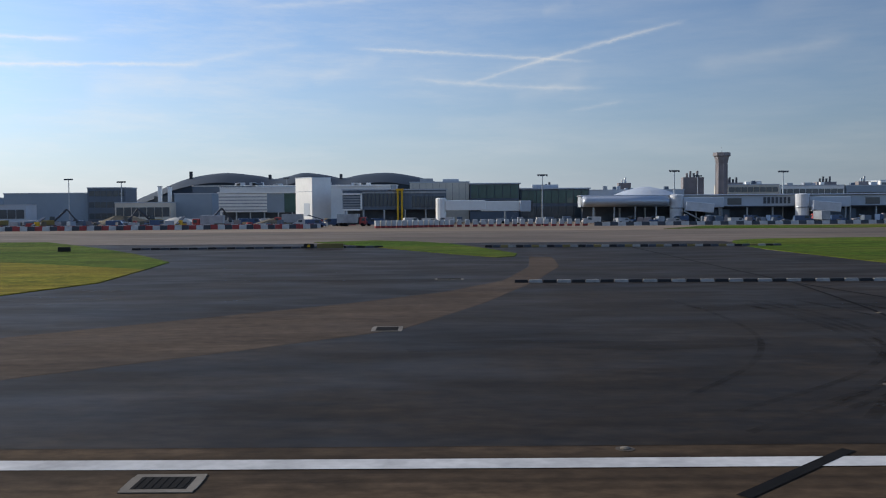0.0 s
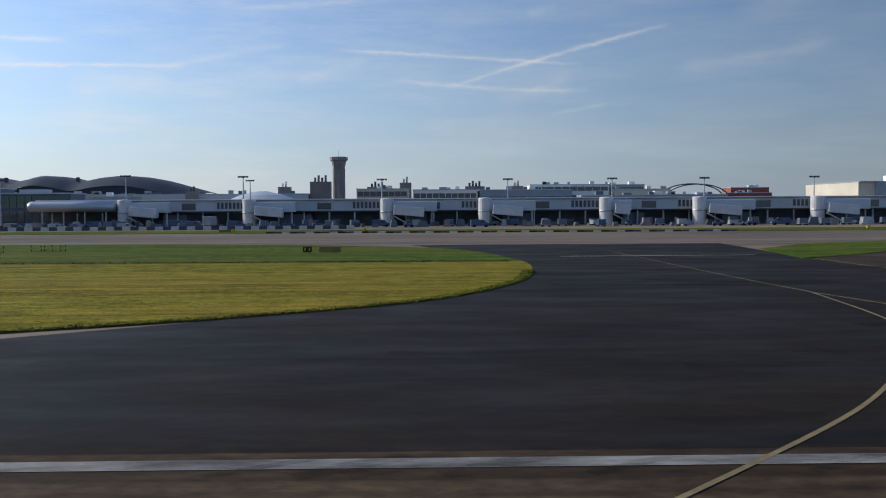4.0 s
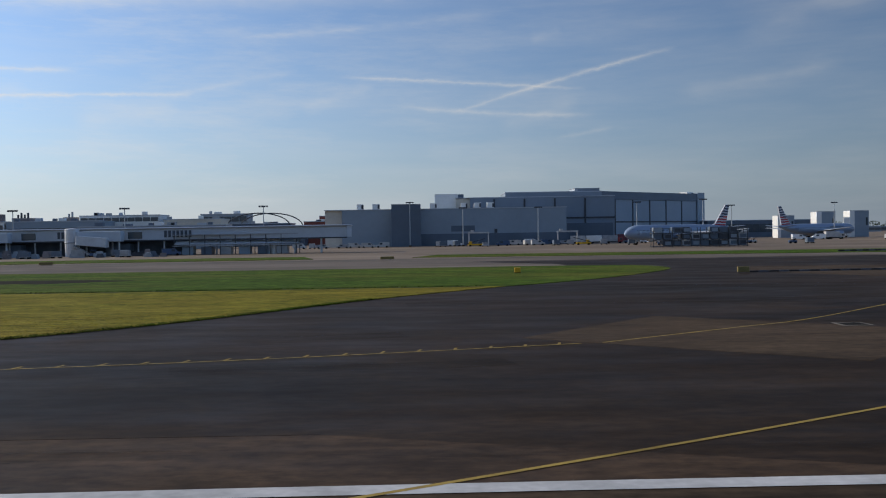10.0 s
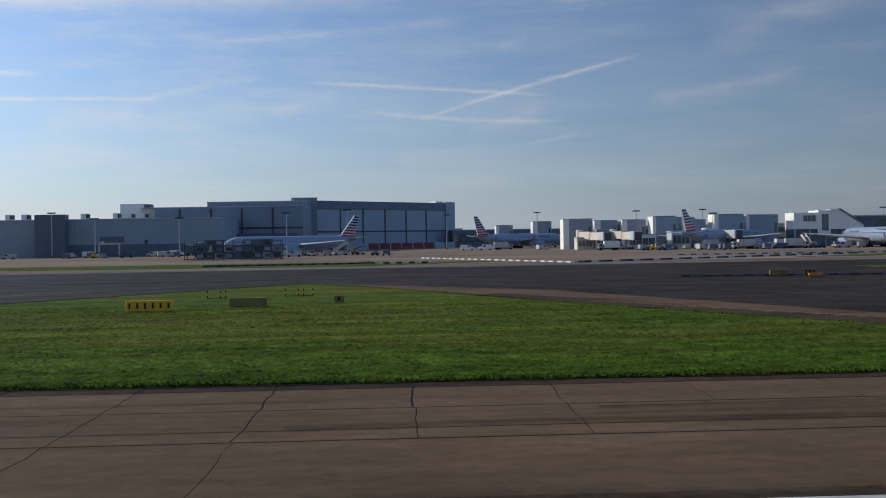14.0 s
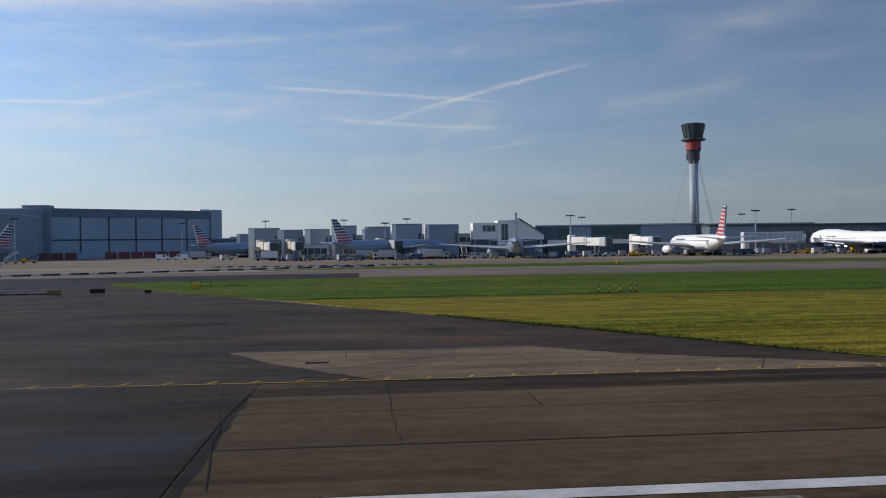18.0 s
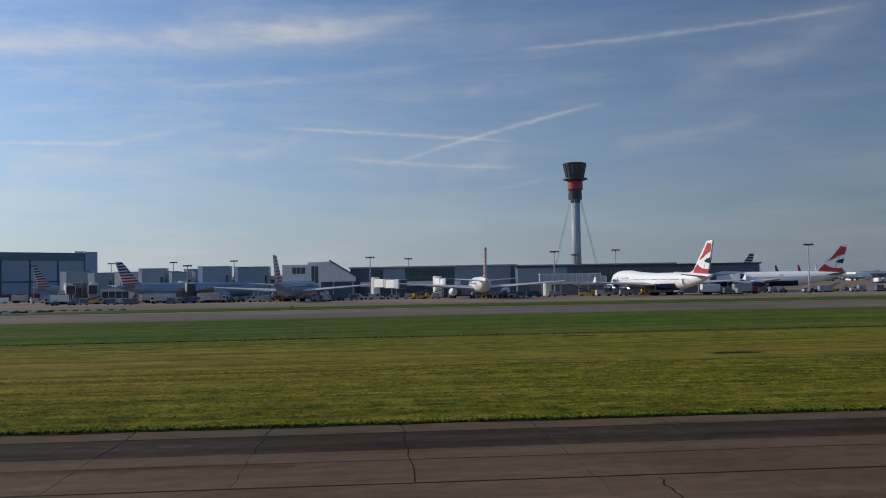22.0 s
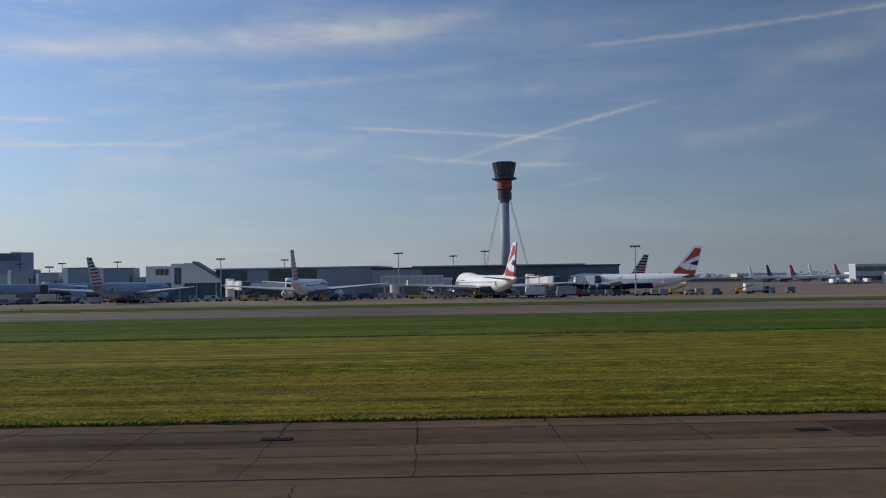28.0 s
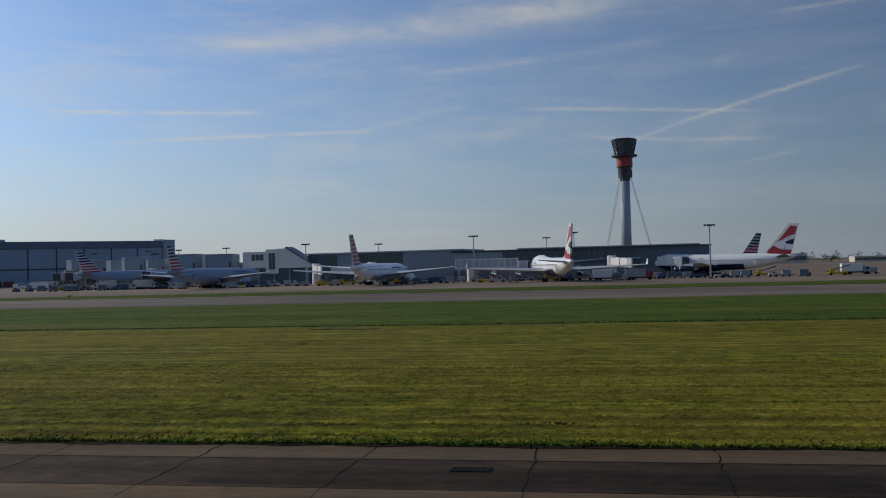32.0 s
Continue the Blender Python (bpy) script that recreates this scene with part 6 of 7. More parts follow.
        spots = ((0.33, 0.60),) if engines == 2 else ((0.36, 0.585), (0.66, 0.50))
        for u, f in spots:
            x, y, r = s * span / 2 * u, L * f, R * (0.52 if engines == 2 else 0.40)
            z = zc - R * 0.5 + rise * u - r * 1.12
            e = part("engine", add_tube(bm_new(), [((x, y + yy * r, z), (r * q, 0, 0), (0, 0, r * q)) for yy, q in ((-3.0, 0.45), (-1.6, 0.85), (0, 1.02), (1.0, 1.0), (1.5, 0.92))], 16), top if engines == 2 else JETNAVY, t, smooth=True)
            part("intake_lip", add_tube(bm_new(), [((x, y + yy * r, z), (r * q, 0, 0), (0, 0, r * q)) for yy, q in ((1.42, 0.96), (1.62, 0.9), (1.55, 0.8))], 16, False), JETMETAL, e)
            part("fan", add_tube(bm_new(), [((x, y + yy * r, z), (r * 0.82, 0, 0), (0, 0, r * 0.82)) for yy in (1.40, 1.53)], 16), SIGNBLACK, e)
            part("exhaust", add_tube(bm_new(), [((x, y + yy * r, z), (r * q, 0, 0), (0, 0, r * q)) for yy, q in ((-3.9, 0.25), (-2.9, 0.5))], 12), JETMETAL, e)
            part("pylon", fin_mesh([(y - 2.2 * r, z + r * 0.6), (y + 0.9 * r, z + r * 0.9), (y + 0.2 * r, z + r * 1.5), (y - 3.0 * r, z + r * 1.5)], r * 0.22), top, t).location.x = x
        if hump:
            wt = part("winglet", fin_mesh([(0, 0), (tip * 1.0, 0), (tip * 0.35, 1.5), (-0.2, 1.5)], 0.14), JETWHITE, t)
            wt.location = (s * span / 2, L * 0.38 - tip, zc - R * 0.5 + rise + span * 0.005)
        gx, gy = s * R * 1.05, L * 0.455
        g = part("main_gear", rod((gx, gy, 0.5), (gx * 0.9, gy, zc - R * 0.5), 0.2), STEEL, t)
        for dy in (-1.05, 0, 1.05):
            for dx in (-0.42, 0.42):
                part("wheel", add_tube(bm_new(), [((gx + dx + q, gy + dy, 0.5), (0, 0.5, 0), (0, 0, 0.5)) for q in (-0.17, 0.17)], 12), TYRE, g)
    g = part("nose_gear", rod((0, L * 0.9, 0.4), (0, L * 0.9, zc - R * 0.8), 0.13), STEEL, t)
    for dx in (-0.28, 0.28):
        part("wheel", add_tube(bm_new(), [((dx + q, L * 0.9, 0.4), (0, 0.4, 0), (0, 0, 0.4)) for q in (-0.12, 0.12)], 12), TYRE, g)
    # fin: rear lower, rear upper, front upper, front lower
    zb = zc + R * 0.72
    yr0, yr1, yf1, yf0 = (L * 0.032, -L * 0.014, L * 0.034, L * 0.175) if hump else (L * 0.035, -L * 0.006, L * 0.032, L * 0.155)

    def edge(fz, q):
        """A point of the fin at height share fz, q from the rear edge to the front edge."""
        a, b = yr0 + (yr1 - yr0) * fz, yf0 + (yf1 - yf0) * fz
        return (a + (b - a) * q, zb + (fin_top - zb) * fz)
    fin = part("fin", fin_mesh([edge(0, 0), edge(1, 0), edge(1, 1), edge(0.12, 1), (yf0 + L * 0.05, zb)], 0.5), livery[0], t)
    part("rudder_gap", fin_mesh([edge(0.03, 0.3), edge(0.97, 0.3), edge(0.97, 0.33), edge(0.03, 0.33)], 0.53), STEEL, fin)
    if livery[1] in ("bars", "redbars"):
        for k in range(8):
            f0, f1 = k / 8 + 0.01, (k + 0.66) / 8
            for half in (0, 1):
                q0, q1 = (0.02, 0.5) if half == 0 else (0.5, 0.98)
                sh = 0.02 * half
                c = (JETRED if k < 4 else JETNAVY) if half == 0 else (JETNAVY if k > 2 else JETRED)
                if livery[1] == "redbars":
                    c = RIBBONRED if k < 7 else JETNAVY
                part("fin_bar", fin_mesh([edge(min(f0 + sh, 1), q0), edge(min(f0 + sh, 1), q1), edge(min(f1 + sh, 1), q1), edge(min(f1 + sh, 1), q0)], 0.56), c, fin)
    elif livery[1] == "ribbons":
        shapes_ = [(RIBBONRED, [(0.66, 0.05), (0.90, 0.06), (0.94, 0.72), (0.76, 0.76), (0.58, 0.80), (0.42, 0.86), (0.50, 0.62), (0.60, 0.4)]), (JETNAVY, [(0.32, 0.0), (0.50, 0.0), (0.47, 0.22), (0.40, 0.44), (0.35, 0.28)]), (RIBBONRED, [(0.0, 0.0), (0.15, 0.0), (0.17, 0.4), (0.23, 0.64), (0.31, 0.88), (0.18, 0.96), (0.0, 0.9)])]
        for c, outline in shapes_:
            part("fin_ribbon", fin_mesh([edge(f, q) for f, q in outline], 0.58), c, fin)
    return t


BARS, RIBBONS, REDBARS = (FINWHITE, "bars"), (JETWHITE, "ribbons"), (FINWHITE, "redbars")
airliner("airliner", (463.8, 330.5), (421.8, 304), "silver twin-engine airliner with a barred red and blue fin", 50.0, 2.45, 13.4, 47, 2, JETGREY, JETGREY, BARS)
airliner("airliner", (510.6, 409), (551.5, 430), "silver airliner with a barred fin parked nose-in", 48.5, 2.45, 14.3, 47, 2, JETGREY, JETGREY, BARS)
airliner("airliner", (571.9, 307.3), (616, 343.5), "silver airliner with a barred fin beside boarding bridges", 56.5, 2.45, 13.4, 48, 2, JETGREY, JETGREY, BARS)
airliner("airliner", (626, 267.8), (634.8, 326), "silver twin-jet seen nose-in at its gate", 54.0, 2.4, 13.6, 47, 2, JETGREY, JETGREY, BARS)
airliner("airliner", (685.4, 259.2), (688.4, 313.4), "white and silver twin-jet with a striped fin", 53.0, 2.45, 14.6, 50, 2, JETWHITE, JETGREY, REDBARS)
airliner("jumbo_jet", (747, 250.4), (733.6, 303), "white four-engine jumbo jet with a navy belly and ribboned fin", 55.8, 2.52, 15.3, 51, 4, JETWHITE, JETNAVY, RIBBONS, True)
airliner("jumbo_jet", (811, 299), (764.5, 321), "white four-engine jumbo jet with a ribboned red and blue fin", 55.8, 2.52, 15.3, 51, 4, JETWHITE, JETNAVY, RIBBONS, True)
airliner("airliner", (812.9, 378.4), (768, 392), "silver airliner with a dark barred fin behind a jumbo", 50.0, 2.45, 14.8, 47, 2, JETGREY, JETGREY, BARS)
FAR_FINS = [(1015, 846, JETWHITE), (1033, 850, JETNAVY), (1053, 846, JETRED), (1072, 850, JETWHITE), (1094, 846, JETRED)]
for x, y, c in FAR_FINS:
    airliner("airliner", (x, y), (x + 44, y + 22), "distant parked airliner with a plain coloured fin", 48.0, 2.3, 15.6, 46, 2, JETWHITE, JETGREY, (c, "plain"))


# ---- vehicles and ground equipment ----
def wheels(t, xs, w, r):
    me = mesh_of("wheel", add_tube(bm_new(), [((0, q, r), (r, 0, 0), (0, 0, r)) for q in (-0.12, 0.12)], 10), TYRE)
    for x in xs:
        for s in (-1, 1):
            ob = new("wheel", me)
            ob.parent = t
            ob.location = (x, s * w, 0)


def van(label, paint_, high=1.9, long=4.8):
    t = thing("van", pose(0, 0, -50), label, "van", "apron vehicles")
    bm = bm_new()
    prof = [(-long / 2, 0.35), (-long / 2, high), (long * 0.18, high), (long * 0.33, high * 0.62), (long / 2, high * 0.5), (long / 2, 0.35)]
    a = [bm.verts.new((x, -0.9, z)) for x, z in prof]
    b = [bm.verts.new((x, 0.9, z)) for x, z in prof]
    bm.faces.new(a), bm.faces.new(b[::-1])
    for k in range(6):
        bm.faces.new((a[k], b[k], b[(k + 1) % 6], a[(k + 1) % 6]))
    part("body", bm, paint_, t)
    part("side_glass", box(long * 0.0, long * 0.2, -0.93, 0.93, high * 0.6, high * 0.9), GLASS, t)
    part("windscreen", add_box(bm_new(), -0.03, 0.05, -0.8, 0.8, 0, high * 0.42, 0, 0, Matrix.Translation((long * 0.325, 0, high * 0.62)) @ Matrix.Rotation(-0.75, 4, "Y")), GLASS, t)
    part("bumper", box(long / 2 - 0.05, long / 2 + 0.08, -0.88, 0.88, 0.3, 0.55, 0.03), DARKSTEEL, t)
    for s in (-0.65, 0.65):
        part("headlight", box(long / 2 - 0.02, long / 2 + 0.06, s - 0.16, s + 0.16, 0.62, 0.8), LAMPGLASS, t)
    wheels(t, (-long * 0.32, long * 0.32), 0.82, 0.34)
    return t


def truck(label, paint_, load):
    t = thing("box_truck", pose(0, 0, -50), label, "truck", "apron vehicles")
    part("cab", box(2.2, 4.0, -1.0, 1.0, 0.5, 2.3, 0.15), paint_, t)
    part("windscreen", box(3.96, 4.04, -0.85, 0.85, 1.35, 2.1), GLASS, t)
    part("side_glass", box(2.9, 3.7, -1.03, 1.03, 1.35, 2.05), GLASS, t)
    part("load_box", box(-3.4, 2.05, -1.1, 1.1, 0.85, 3.1, 0.05), load, t)
    part("chassis", box(-3.4, 4.0, -0.7, 0.7, 0.45, 0.85), DARKSTEEL, t)
    wheels(t, (-2.3, -1.3, 3.1), 0.9, 0.45)
    return t


def tug(label, paint_):
    t = thing("baggage_tug", pose(0, 0, -50), label, "tug", "apron vehicles")
    part("body", box(-1.2, 1.2, -0.65, 0.65, 0.3, 1.0, 0.08), paint_, t)
    part("canopy", box(-0.5, 0.5, -0.6, 0.6, 1.75, 1.83), paint_, t)
    for x in (-0.45, 0.45):
        for s in (-0.55, 0.55):
            part("canopy_post", rod((x, s, 1.0), (x, s, 1.76), 0.04), DARKSTEEL, t)
    part("seat", box(-0.5, 0.0, -0.4, 0.4, 1.0, 1.3, 0.04), SIGNBLACK, t)
    wheels(t, (-0.75, 0.75), 0.6, 0.32)
    return t


def dolly(label, load):
    t = thing("baggage_dolly", pose(0, 0, -50), label, "dolly", "apron vehicles")
    part("deck", box(-1.3, 1.3, -0.75, 0.75, 0.42, 0.55), STEEL, t)
    part("container", box(-1.15, 1.15, -0.72, 0.72, 0.56, 1.85, 0.06), load, t)
    part("tow_bar", rod((1.3, 0, 0.45), (2.1, 0, 0.3), 0.05), DARKSTEEL, t)
    wheels(t, (-0.9, 0.9), 0.62, 0.24)
    return t


def stairs(label):
    t = thing("boarding_stairs", pose(0, 0, -50), label, "stairs", "apron vehicles")
    part("base", box(-2.6, 2.2, -0.9, 0.9, 0.45, 0.9, 0.05), BARWHITE, t)
    for k in range(10):
        part("tread", box(-2.2 + k * 0.36, -1.8 + k * 0.36, -0.7, 0.7, 1.0 + k * 0.26, 1.07 + k * 0.26), STEEL, t)
    for s in (-0.75, 0.75):
        part("side_panel", fin_mesh([(-2.4, 0.9), (1.4, 3.4), (2.4, 3.4), (2.4, 4.4), (1.4, 4.4), (-2.4, 1.9)], 0.06), BARWHITE, t).matrix_basis = Matrix.Translation((0, s, 0)) @ Matrix.Rotation(-math.pi / 2, 4, "Z")
    part("platform", box(1.4, 2.4, -0.75, 0.75, 3.35, 3.45), STEEL, t)
    part("support_leg", rod((2.0, 0, 0.8), (2.0, 0, 3.4), 0.09), DARKSTEEL, t)
    wheels(t, (-1.8, 1.5), 0.8, 0.34)
    return t


def loader(label):
    t = thing("belt_loader", pose(0, 0, -50), label, "loader", "apron vehicles")
    part("body", box(-2.6, 2.6, -0.8, 0.8, 0.4, 0.95, 0.06), SAFETY, t)
    part("belt", add_box(bm_new(), -3.4, 3.4, -0.4, 0.4, 0, 0.22, 0, 0, Matrix.Translation((0.2, 0.1, 1.7)) @ Matrix.Rotation(-0.28, 4, "Y")), DARKSTEEL, t)
    part("cab", box(-2.2, -1.1, -0.8, 0.0, 0.95, 1.8, 0.05), SAFETY, t)
    part("lift_arm", rod((0.5, 0, 0.9), (1.5, 0.1, 2.0), 0.08), STEEL, t)
    wheels(t, (-1.8, 1.8), 0.72, 0.34)
    return t


KINDS = [van("white panel van parked on the apron", BARWHITE), van("white crew van parked on the apron", JETWHITE, 2.2, 5.4), van("dark blue service van on the apron", CARBLUE), van("silver estate car on the apron", TARP, 1.45, 4.3),
         truck("white catering truck on the apron", BARWHITE, BARWHITE), truck("grey high-loader truck on the apron", TARP, WHITECLAD), truck("red cargo truck on the apron", RED, TARP), tug("dark baggage tug with a canopy", CARBLUE), tug("white baggage tug with a canopy", BARWHITE),
         dolly("silver cargo container on a dolly", TARP), dolly("dark cargo container on a dolly", DARKCLAD), stairs("white mobile boarding stairs"), loader("yellow belt loader on the apron")]
rnd = random.Random(21)


def park(kind, x, y, turn):
    copy_thing(KINDS[kind], pose(x, y, 0, rz=turn))


def scatter(n, x0, x1, y0, y1, kinds):
    for k in range(n):
        park(rnd.choice(kinds), x0 + (x1 - x0) * (k + rnd.uniform(0.15, 0.85)) / n, rnd.uniform(y0, y1), rnd.choice((0, 180, 8, -8, 90, 20, 172)))


scatter(46, -130, -22, 222, 262, (0, 2, 2, 3, 6, 7, 9, 10, 10, 12, 7, 3))
scatter(14, -20, 45, 232, 262, (0, 2, 3, 7, 9, 10))
scatter(20, 45, 130, 236, 256, (2, 3, 6, 7, 2, 10, 10, 7))
scatter(26, 130, 290, 236, 256, (2, 3, 2, 7, 7, 9, 10, 2, 10))
for x, y in ((312, 330), (316, 334), (320, 331), (327, 333), (331, 336), (336, 333), (341, 335), (361, 340), (367, 342)):
    park(rnd.choice((0, 1, 0, 3)), x, y, rnd.choice((0, 90, 180)))
scatter(12, 360, 420, 320, 345, (0, 3, 7, 9, 10, 2, 12))
scatter(14, 425, 475, 282, 318, (7, 9, 10, 12, 11, 8, 0))
for x, y, k, a in ((505, 372, 1, 0), (512, 370, 1, 180), (519, 372, 4, 0), (532, 352, 0, 30), (550, 318, 5, 180), (556, 330, 0, 10), (566, 310, 0, 0), (569, 306, 7, 90), (575, 300, 9, 40), (578, 303, 3, 0), (589, 297, 4, 180), (593, 300, 0, 0), (599, 305, 2, 0), (607, 312, 0, 5), (612, 318, 3, 0),
                   (618, 290, 0, 180), (622, 286, 9, 0), (640, 284, 9, 20), (644, 288, 7, 0), (648, 290, 10, 0), (655, 296, 0, 0), (660, 292, 3, 180), (668, 290, 12, 30), (673, 285, 9, 0), (694, 288, 7, 0), (699, 284, 10, 0), (704, 288, 2, 0), (709, 285, 9, 0), (720, 284, 12, 160), (724, 280, 0, 0), (729, 276, 9, 0),
                   (755, 272, 5, 0), (758, 268, 10, 0), (760.5, 266, 9, 90), (764, 270, 6, 0), (770, 284, 9, 0), (774, 288, 10, 0), (778, 282, 9, 0), (786, 276, 8, 0), (790, 274, 9, 0), (793, 276, 9, 0), (800, 274, 8, 180), (804, 277, 9, 0), (808, 274, 10, 0), (818, 280, 12, 0), (823, 283, 5, 0), (828, 284, 9, 0), (833, 281, 10, 0)):
    park(k, x, y, a)
scatter(26, 555, 625, 292, 316, (0, 3, 4, 7, 9, 10, 11, 12))
scatter(20, 640, 745, 292, 302, (0, 3, 7, 9, 10, 8, 12))
scatter(15, 736, 812, 274, 290, (2, 7, 9, 10, 12, 11, 7, 3))
scatter(9, 560, 640, 286, 300, (2, 7, 10, 9, 3))
for k in KINDS:
    k.matrix_basis = pose(390 + 6 * KINDS.index(k), 350, 0)


# container rack by the first airliner
rack = thing("container_rack", pose(420, 257.5, 0), "two-storey dark steel rack filled with cargo containers", "rack")
for k in range(11):
    for yy in (0, 3.2):
        part("upright", rod((k * 2.6, yy, 0), (k * 2.6, yy, 5.4), 0.1), DARKSTEEL, rack)
for z in (0.2, 2.0, 3.8):
    part("shelf", box(-0.3, 26.4, -0.1, 3.3, z, z + 0.2), DARKSTEEL, rack)
for lv in range(3):
    for k in range(10):
        if (k * 5 + lv * 3) % 13 == 0 or (lv == 2 and k % 4 == 1):
            continue
        c = thing("cargo_container", pose(420.15 + k * 2.6, 257.9, (0.42, 2.22, 4.02)[lv]), "cargo container with a slanted side on the rack", "cargo container", "rack containers")
        bm = bm_new()
        prof = [(0, 0.5), (0.5, 0), (2.3, 0), (2.3, 1.5), (0, 1.5)]
        a = [bm.verts.new((x, 0, z)) for x, z in prof]
        b = [bm.verts.new((x, 2.2, z)) for x, z in prof]
        bm.faces.new(a), bm.faces.new(b[::-1])
        for q in range(5):
            bm.faces.new((a[q], b[q], b[(q + 1) % 5], a[(q + 1) % 5]))
        part("shell", bm, (DARKCLAD, DARKSTEEL, DARKCLAD, BLACK, TARP)[(k * 3 + lv * 2) % 5], c)
        part("door_panel", box(0.55, 2.2, -0.04, 0.02, 0.25, 1.2), (DARKSTEEL, GREYCLAD, DARKCLAD)[(k + 2 * lv) % 3], c)
for x in (372, 404):
    gantry = thing("height_gantry", pose(x, 336, 0), "white steel portal frame over the service road", "gantry", "portal frames")
    for u in (0, 7.0):
        part("post", box(u - 0.2, u + 0.2, -0.2, 0.2, 0, 4.8), BARWHITE, gantry)
    part("beam", box(-0.3, 7.3, -0.25, 0.25, 4.6, 5.1), BARWHITE, gantry)
    part("lamp_box", box(0.6, 1.7, -0.3, 0.3, 5.1, 5.8), BARWHITE, gantry)


# excavators and heaps on the building site
def excavator(x, y, turn):
    t = thing("excavator", pose(x, y, 0, rz=turn), "dark excavator with a raised arm on the building site", "excavator", "site machines")
    for s in (-1.1, 1.1):
        part("track", box(-1.8, 1.8, s - 0.3, s + 0.3, 0, 0.8, 0.2), TYRE, t)
    part("body", box(-1.8, 1.3, -1.2, 1.2, 0.9, 2.1, 0.1), OLIVE, t)
    part("cab", box(0.2, 1.4, 0.2, 1.2, 2.1, 3.0, 0.08), GLASS, t)
    part("boom", rod((1.2, 0, 1.8), (4.2, 0, 4.8), 0.28), DARKSTEEL, t)
    part("arm", rod((4.2, 0, 4.8), (6.2, 0, 2.2), 0.2), DARKSTEEL, t)
    part("bucket", box(5.7, 6.7, -0.6, 0.6, 1.4, 2.3, 0.1), DARKSTEEL, t)


for x, y, a in ((-98, 232, 20), (-112, 236, 150), (-74, 240, 200), (-60, 236, 30)):
    excavator(x, y, a)
for k in range(9):
    bm = bm_new()
    x, y, w = rnd.uniform(-130, -40), rnd.uniform(238, 262), rnd.uniform(4, 10)
    rings = [[bm.verts.new((x + math.cos(a * 0.7) * w * r * rnd.uniform(0.8, 1.2), y + math.sin(a * 0.7) * w * 0.6 * r * rnd.uniform(0.8, 1.2), h_ * w * 0.28 * rnd.uniform(0.8, 1.2))) for a in range(9)] for r, h_ in ((1, 0), (0.7, 0.5), (0.35, 0.9), (0.08, 1.0))]
    for a, b in zip(rings, rings[1:]):
        for q in range(9):
            bm.faces.new((a[q], a[(q + 1) % 9], b[(q + 1) % 9], b[q]))
    bm.faces.new(rings[-1])
    tagged(new("soil_mound", mesh_of("soil_mound", bm, (BROWNCONC, CREAM, SOILHEAP)[k % 3])), "rough heap of soil and rubble on the site", "soil mound", "soil mounds")


# distant skyline: trees and roofs
def far_trees(name, x0, x1, y, h, n, seed):
    r = random.Random(seed)
    verts, faces = [], []
    for k in range(n):
        cx, cy = r.uniform(x0, x1), y + r.uniform(-25, 25)
        hh, w = h * r.uniform(0.5, 1.15), h * r.uniform(0.5, 1.2)
        for q in range(46):
            a, u, z = r.uniform(0, 6.28), math.sqrt(r.random()), r.random()
            rad = w * u * (1 - 0.55 * z)
            px, py, pz, s = cx + math.cos(a) * rad, cy + math.sin(a) * rad, hh * (0.12 + 0.88 * z), h * 0.12
            i = len(verts)
            verts += [(px + r.uniform(-s, s), py + r.uniform(-s, s), pz + r.uniform(-s, s) if z > 0.1 else 0) for _ in range(3)]
            faces.append((i, i + 1, i + 2))
    me = bpy.data.meshes.new(name)
    me.from_pydata(verts, [], faces)
    me.materials.append(LEAF)
    tagged(new(name, me), "distant hazy line of leafy trees", "trees", kind="stuff")


far_trees("far_wood", -900, 2300, 1250, 11, 420, 3)
far_trees("far_wood", 880, 1900, 980, 8, 120, 5)
for k in range(46):
    x, w, h_ = -500 + k * 52 + rnd.uniform(-15, 15), rnd.uniform(24, 58), rnd.uniform(6, 13)
    y = rnd.uniform(760, 1000) if x > 560 or x < 300 else rnd.uniform(640, 800)
    block_house("far_building", pose(x, y, 0), w, 20, h_ if x < 560 else h_ * 0.7, rnd.choice((GREYCLAD, PIERGREY, CREAM, WHITECLAD, DARKCLAD)), "distant flat roofed building in the haze", rows=1, cols=max(3, int(w / 6)), group="distant buildings")
farb = block_house("cargo_hall", pose(987, 572, 0), 60, 9, 11.6, PIERGREY, "pale cargo hall with a white roof edge and dark band", roof=WHITECLAD, rows=2, cols=14)
part("stair_block", box(16, 34, -6, 0.2, 0, 6.5), CREAM, farb)
for k in range(7):
    park((5, 4, 0)[k % 3], 962 + k * 3.4, 548, 90)


# stacked materials on the building site and under the pier
def material_stack(x, y, w, h_, turn, material, label):
    bm = bm_new()
    r = random.Random(int(x * 13 + y * 7))
    u, v, t = sorted((w * r.uniform(0.45, 1.0) / 2 for k in range(3)), reverse=True), r.uniform(0.5, 0.9), h_ / 3
    prof = [(-u[0], 0), (u[0], 0), (u[0], t), (u[1], t), (u[1], 2 * t), (u[2], 2 * t), (u[2], h_), (-u[2], h_), (-u[2], 2 * t), (-u[1], 2 * t), (-u[1], t), (-u[0], t)]
    front = [bm.verts.new((px, -v, pz)) for px, pz in prof]
    rear = [bm.verts.new((px, v, pz)) for px, pz in prof]
    bm.faces.new(front), bm.faces.new(rear[::-1])
    for k in range(12):
        q = (k + 1) % 12
        bm.faces.new((front[q], front[k], rear[k], rear[q]))
    ob = new("pallet_load", mesh_of("pallet_load", bm, material))
    ob.matrix_basis = pose(x, y, 0, rz=turn)
    tagged(ob, label, "stack", "stacked materials")


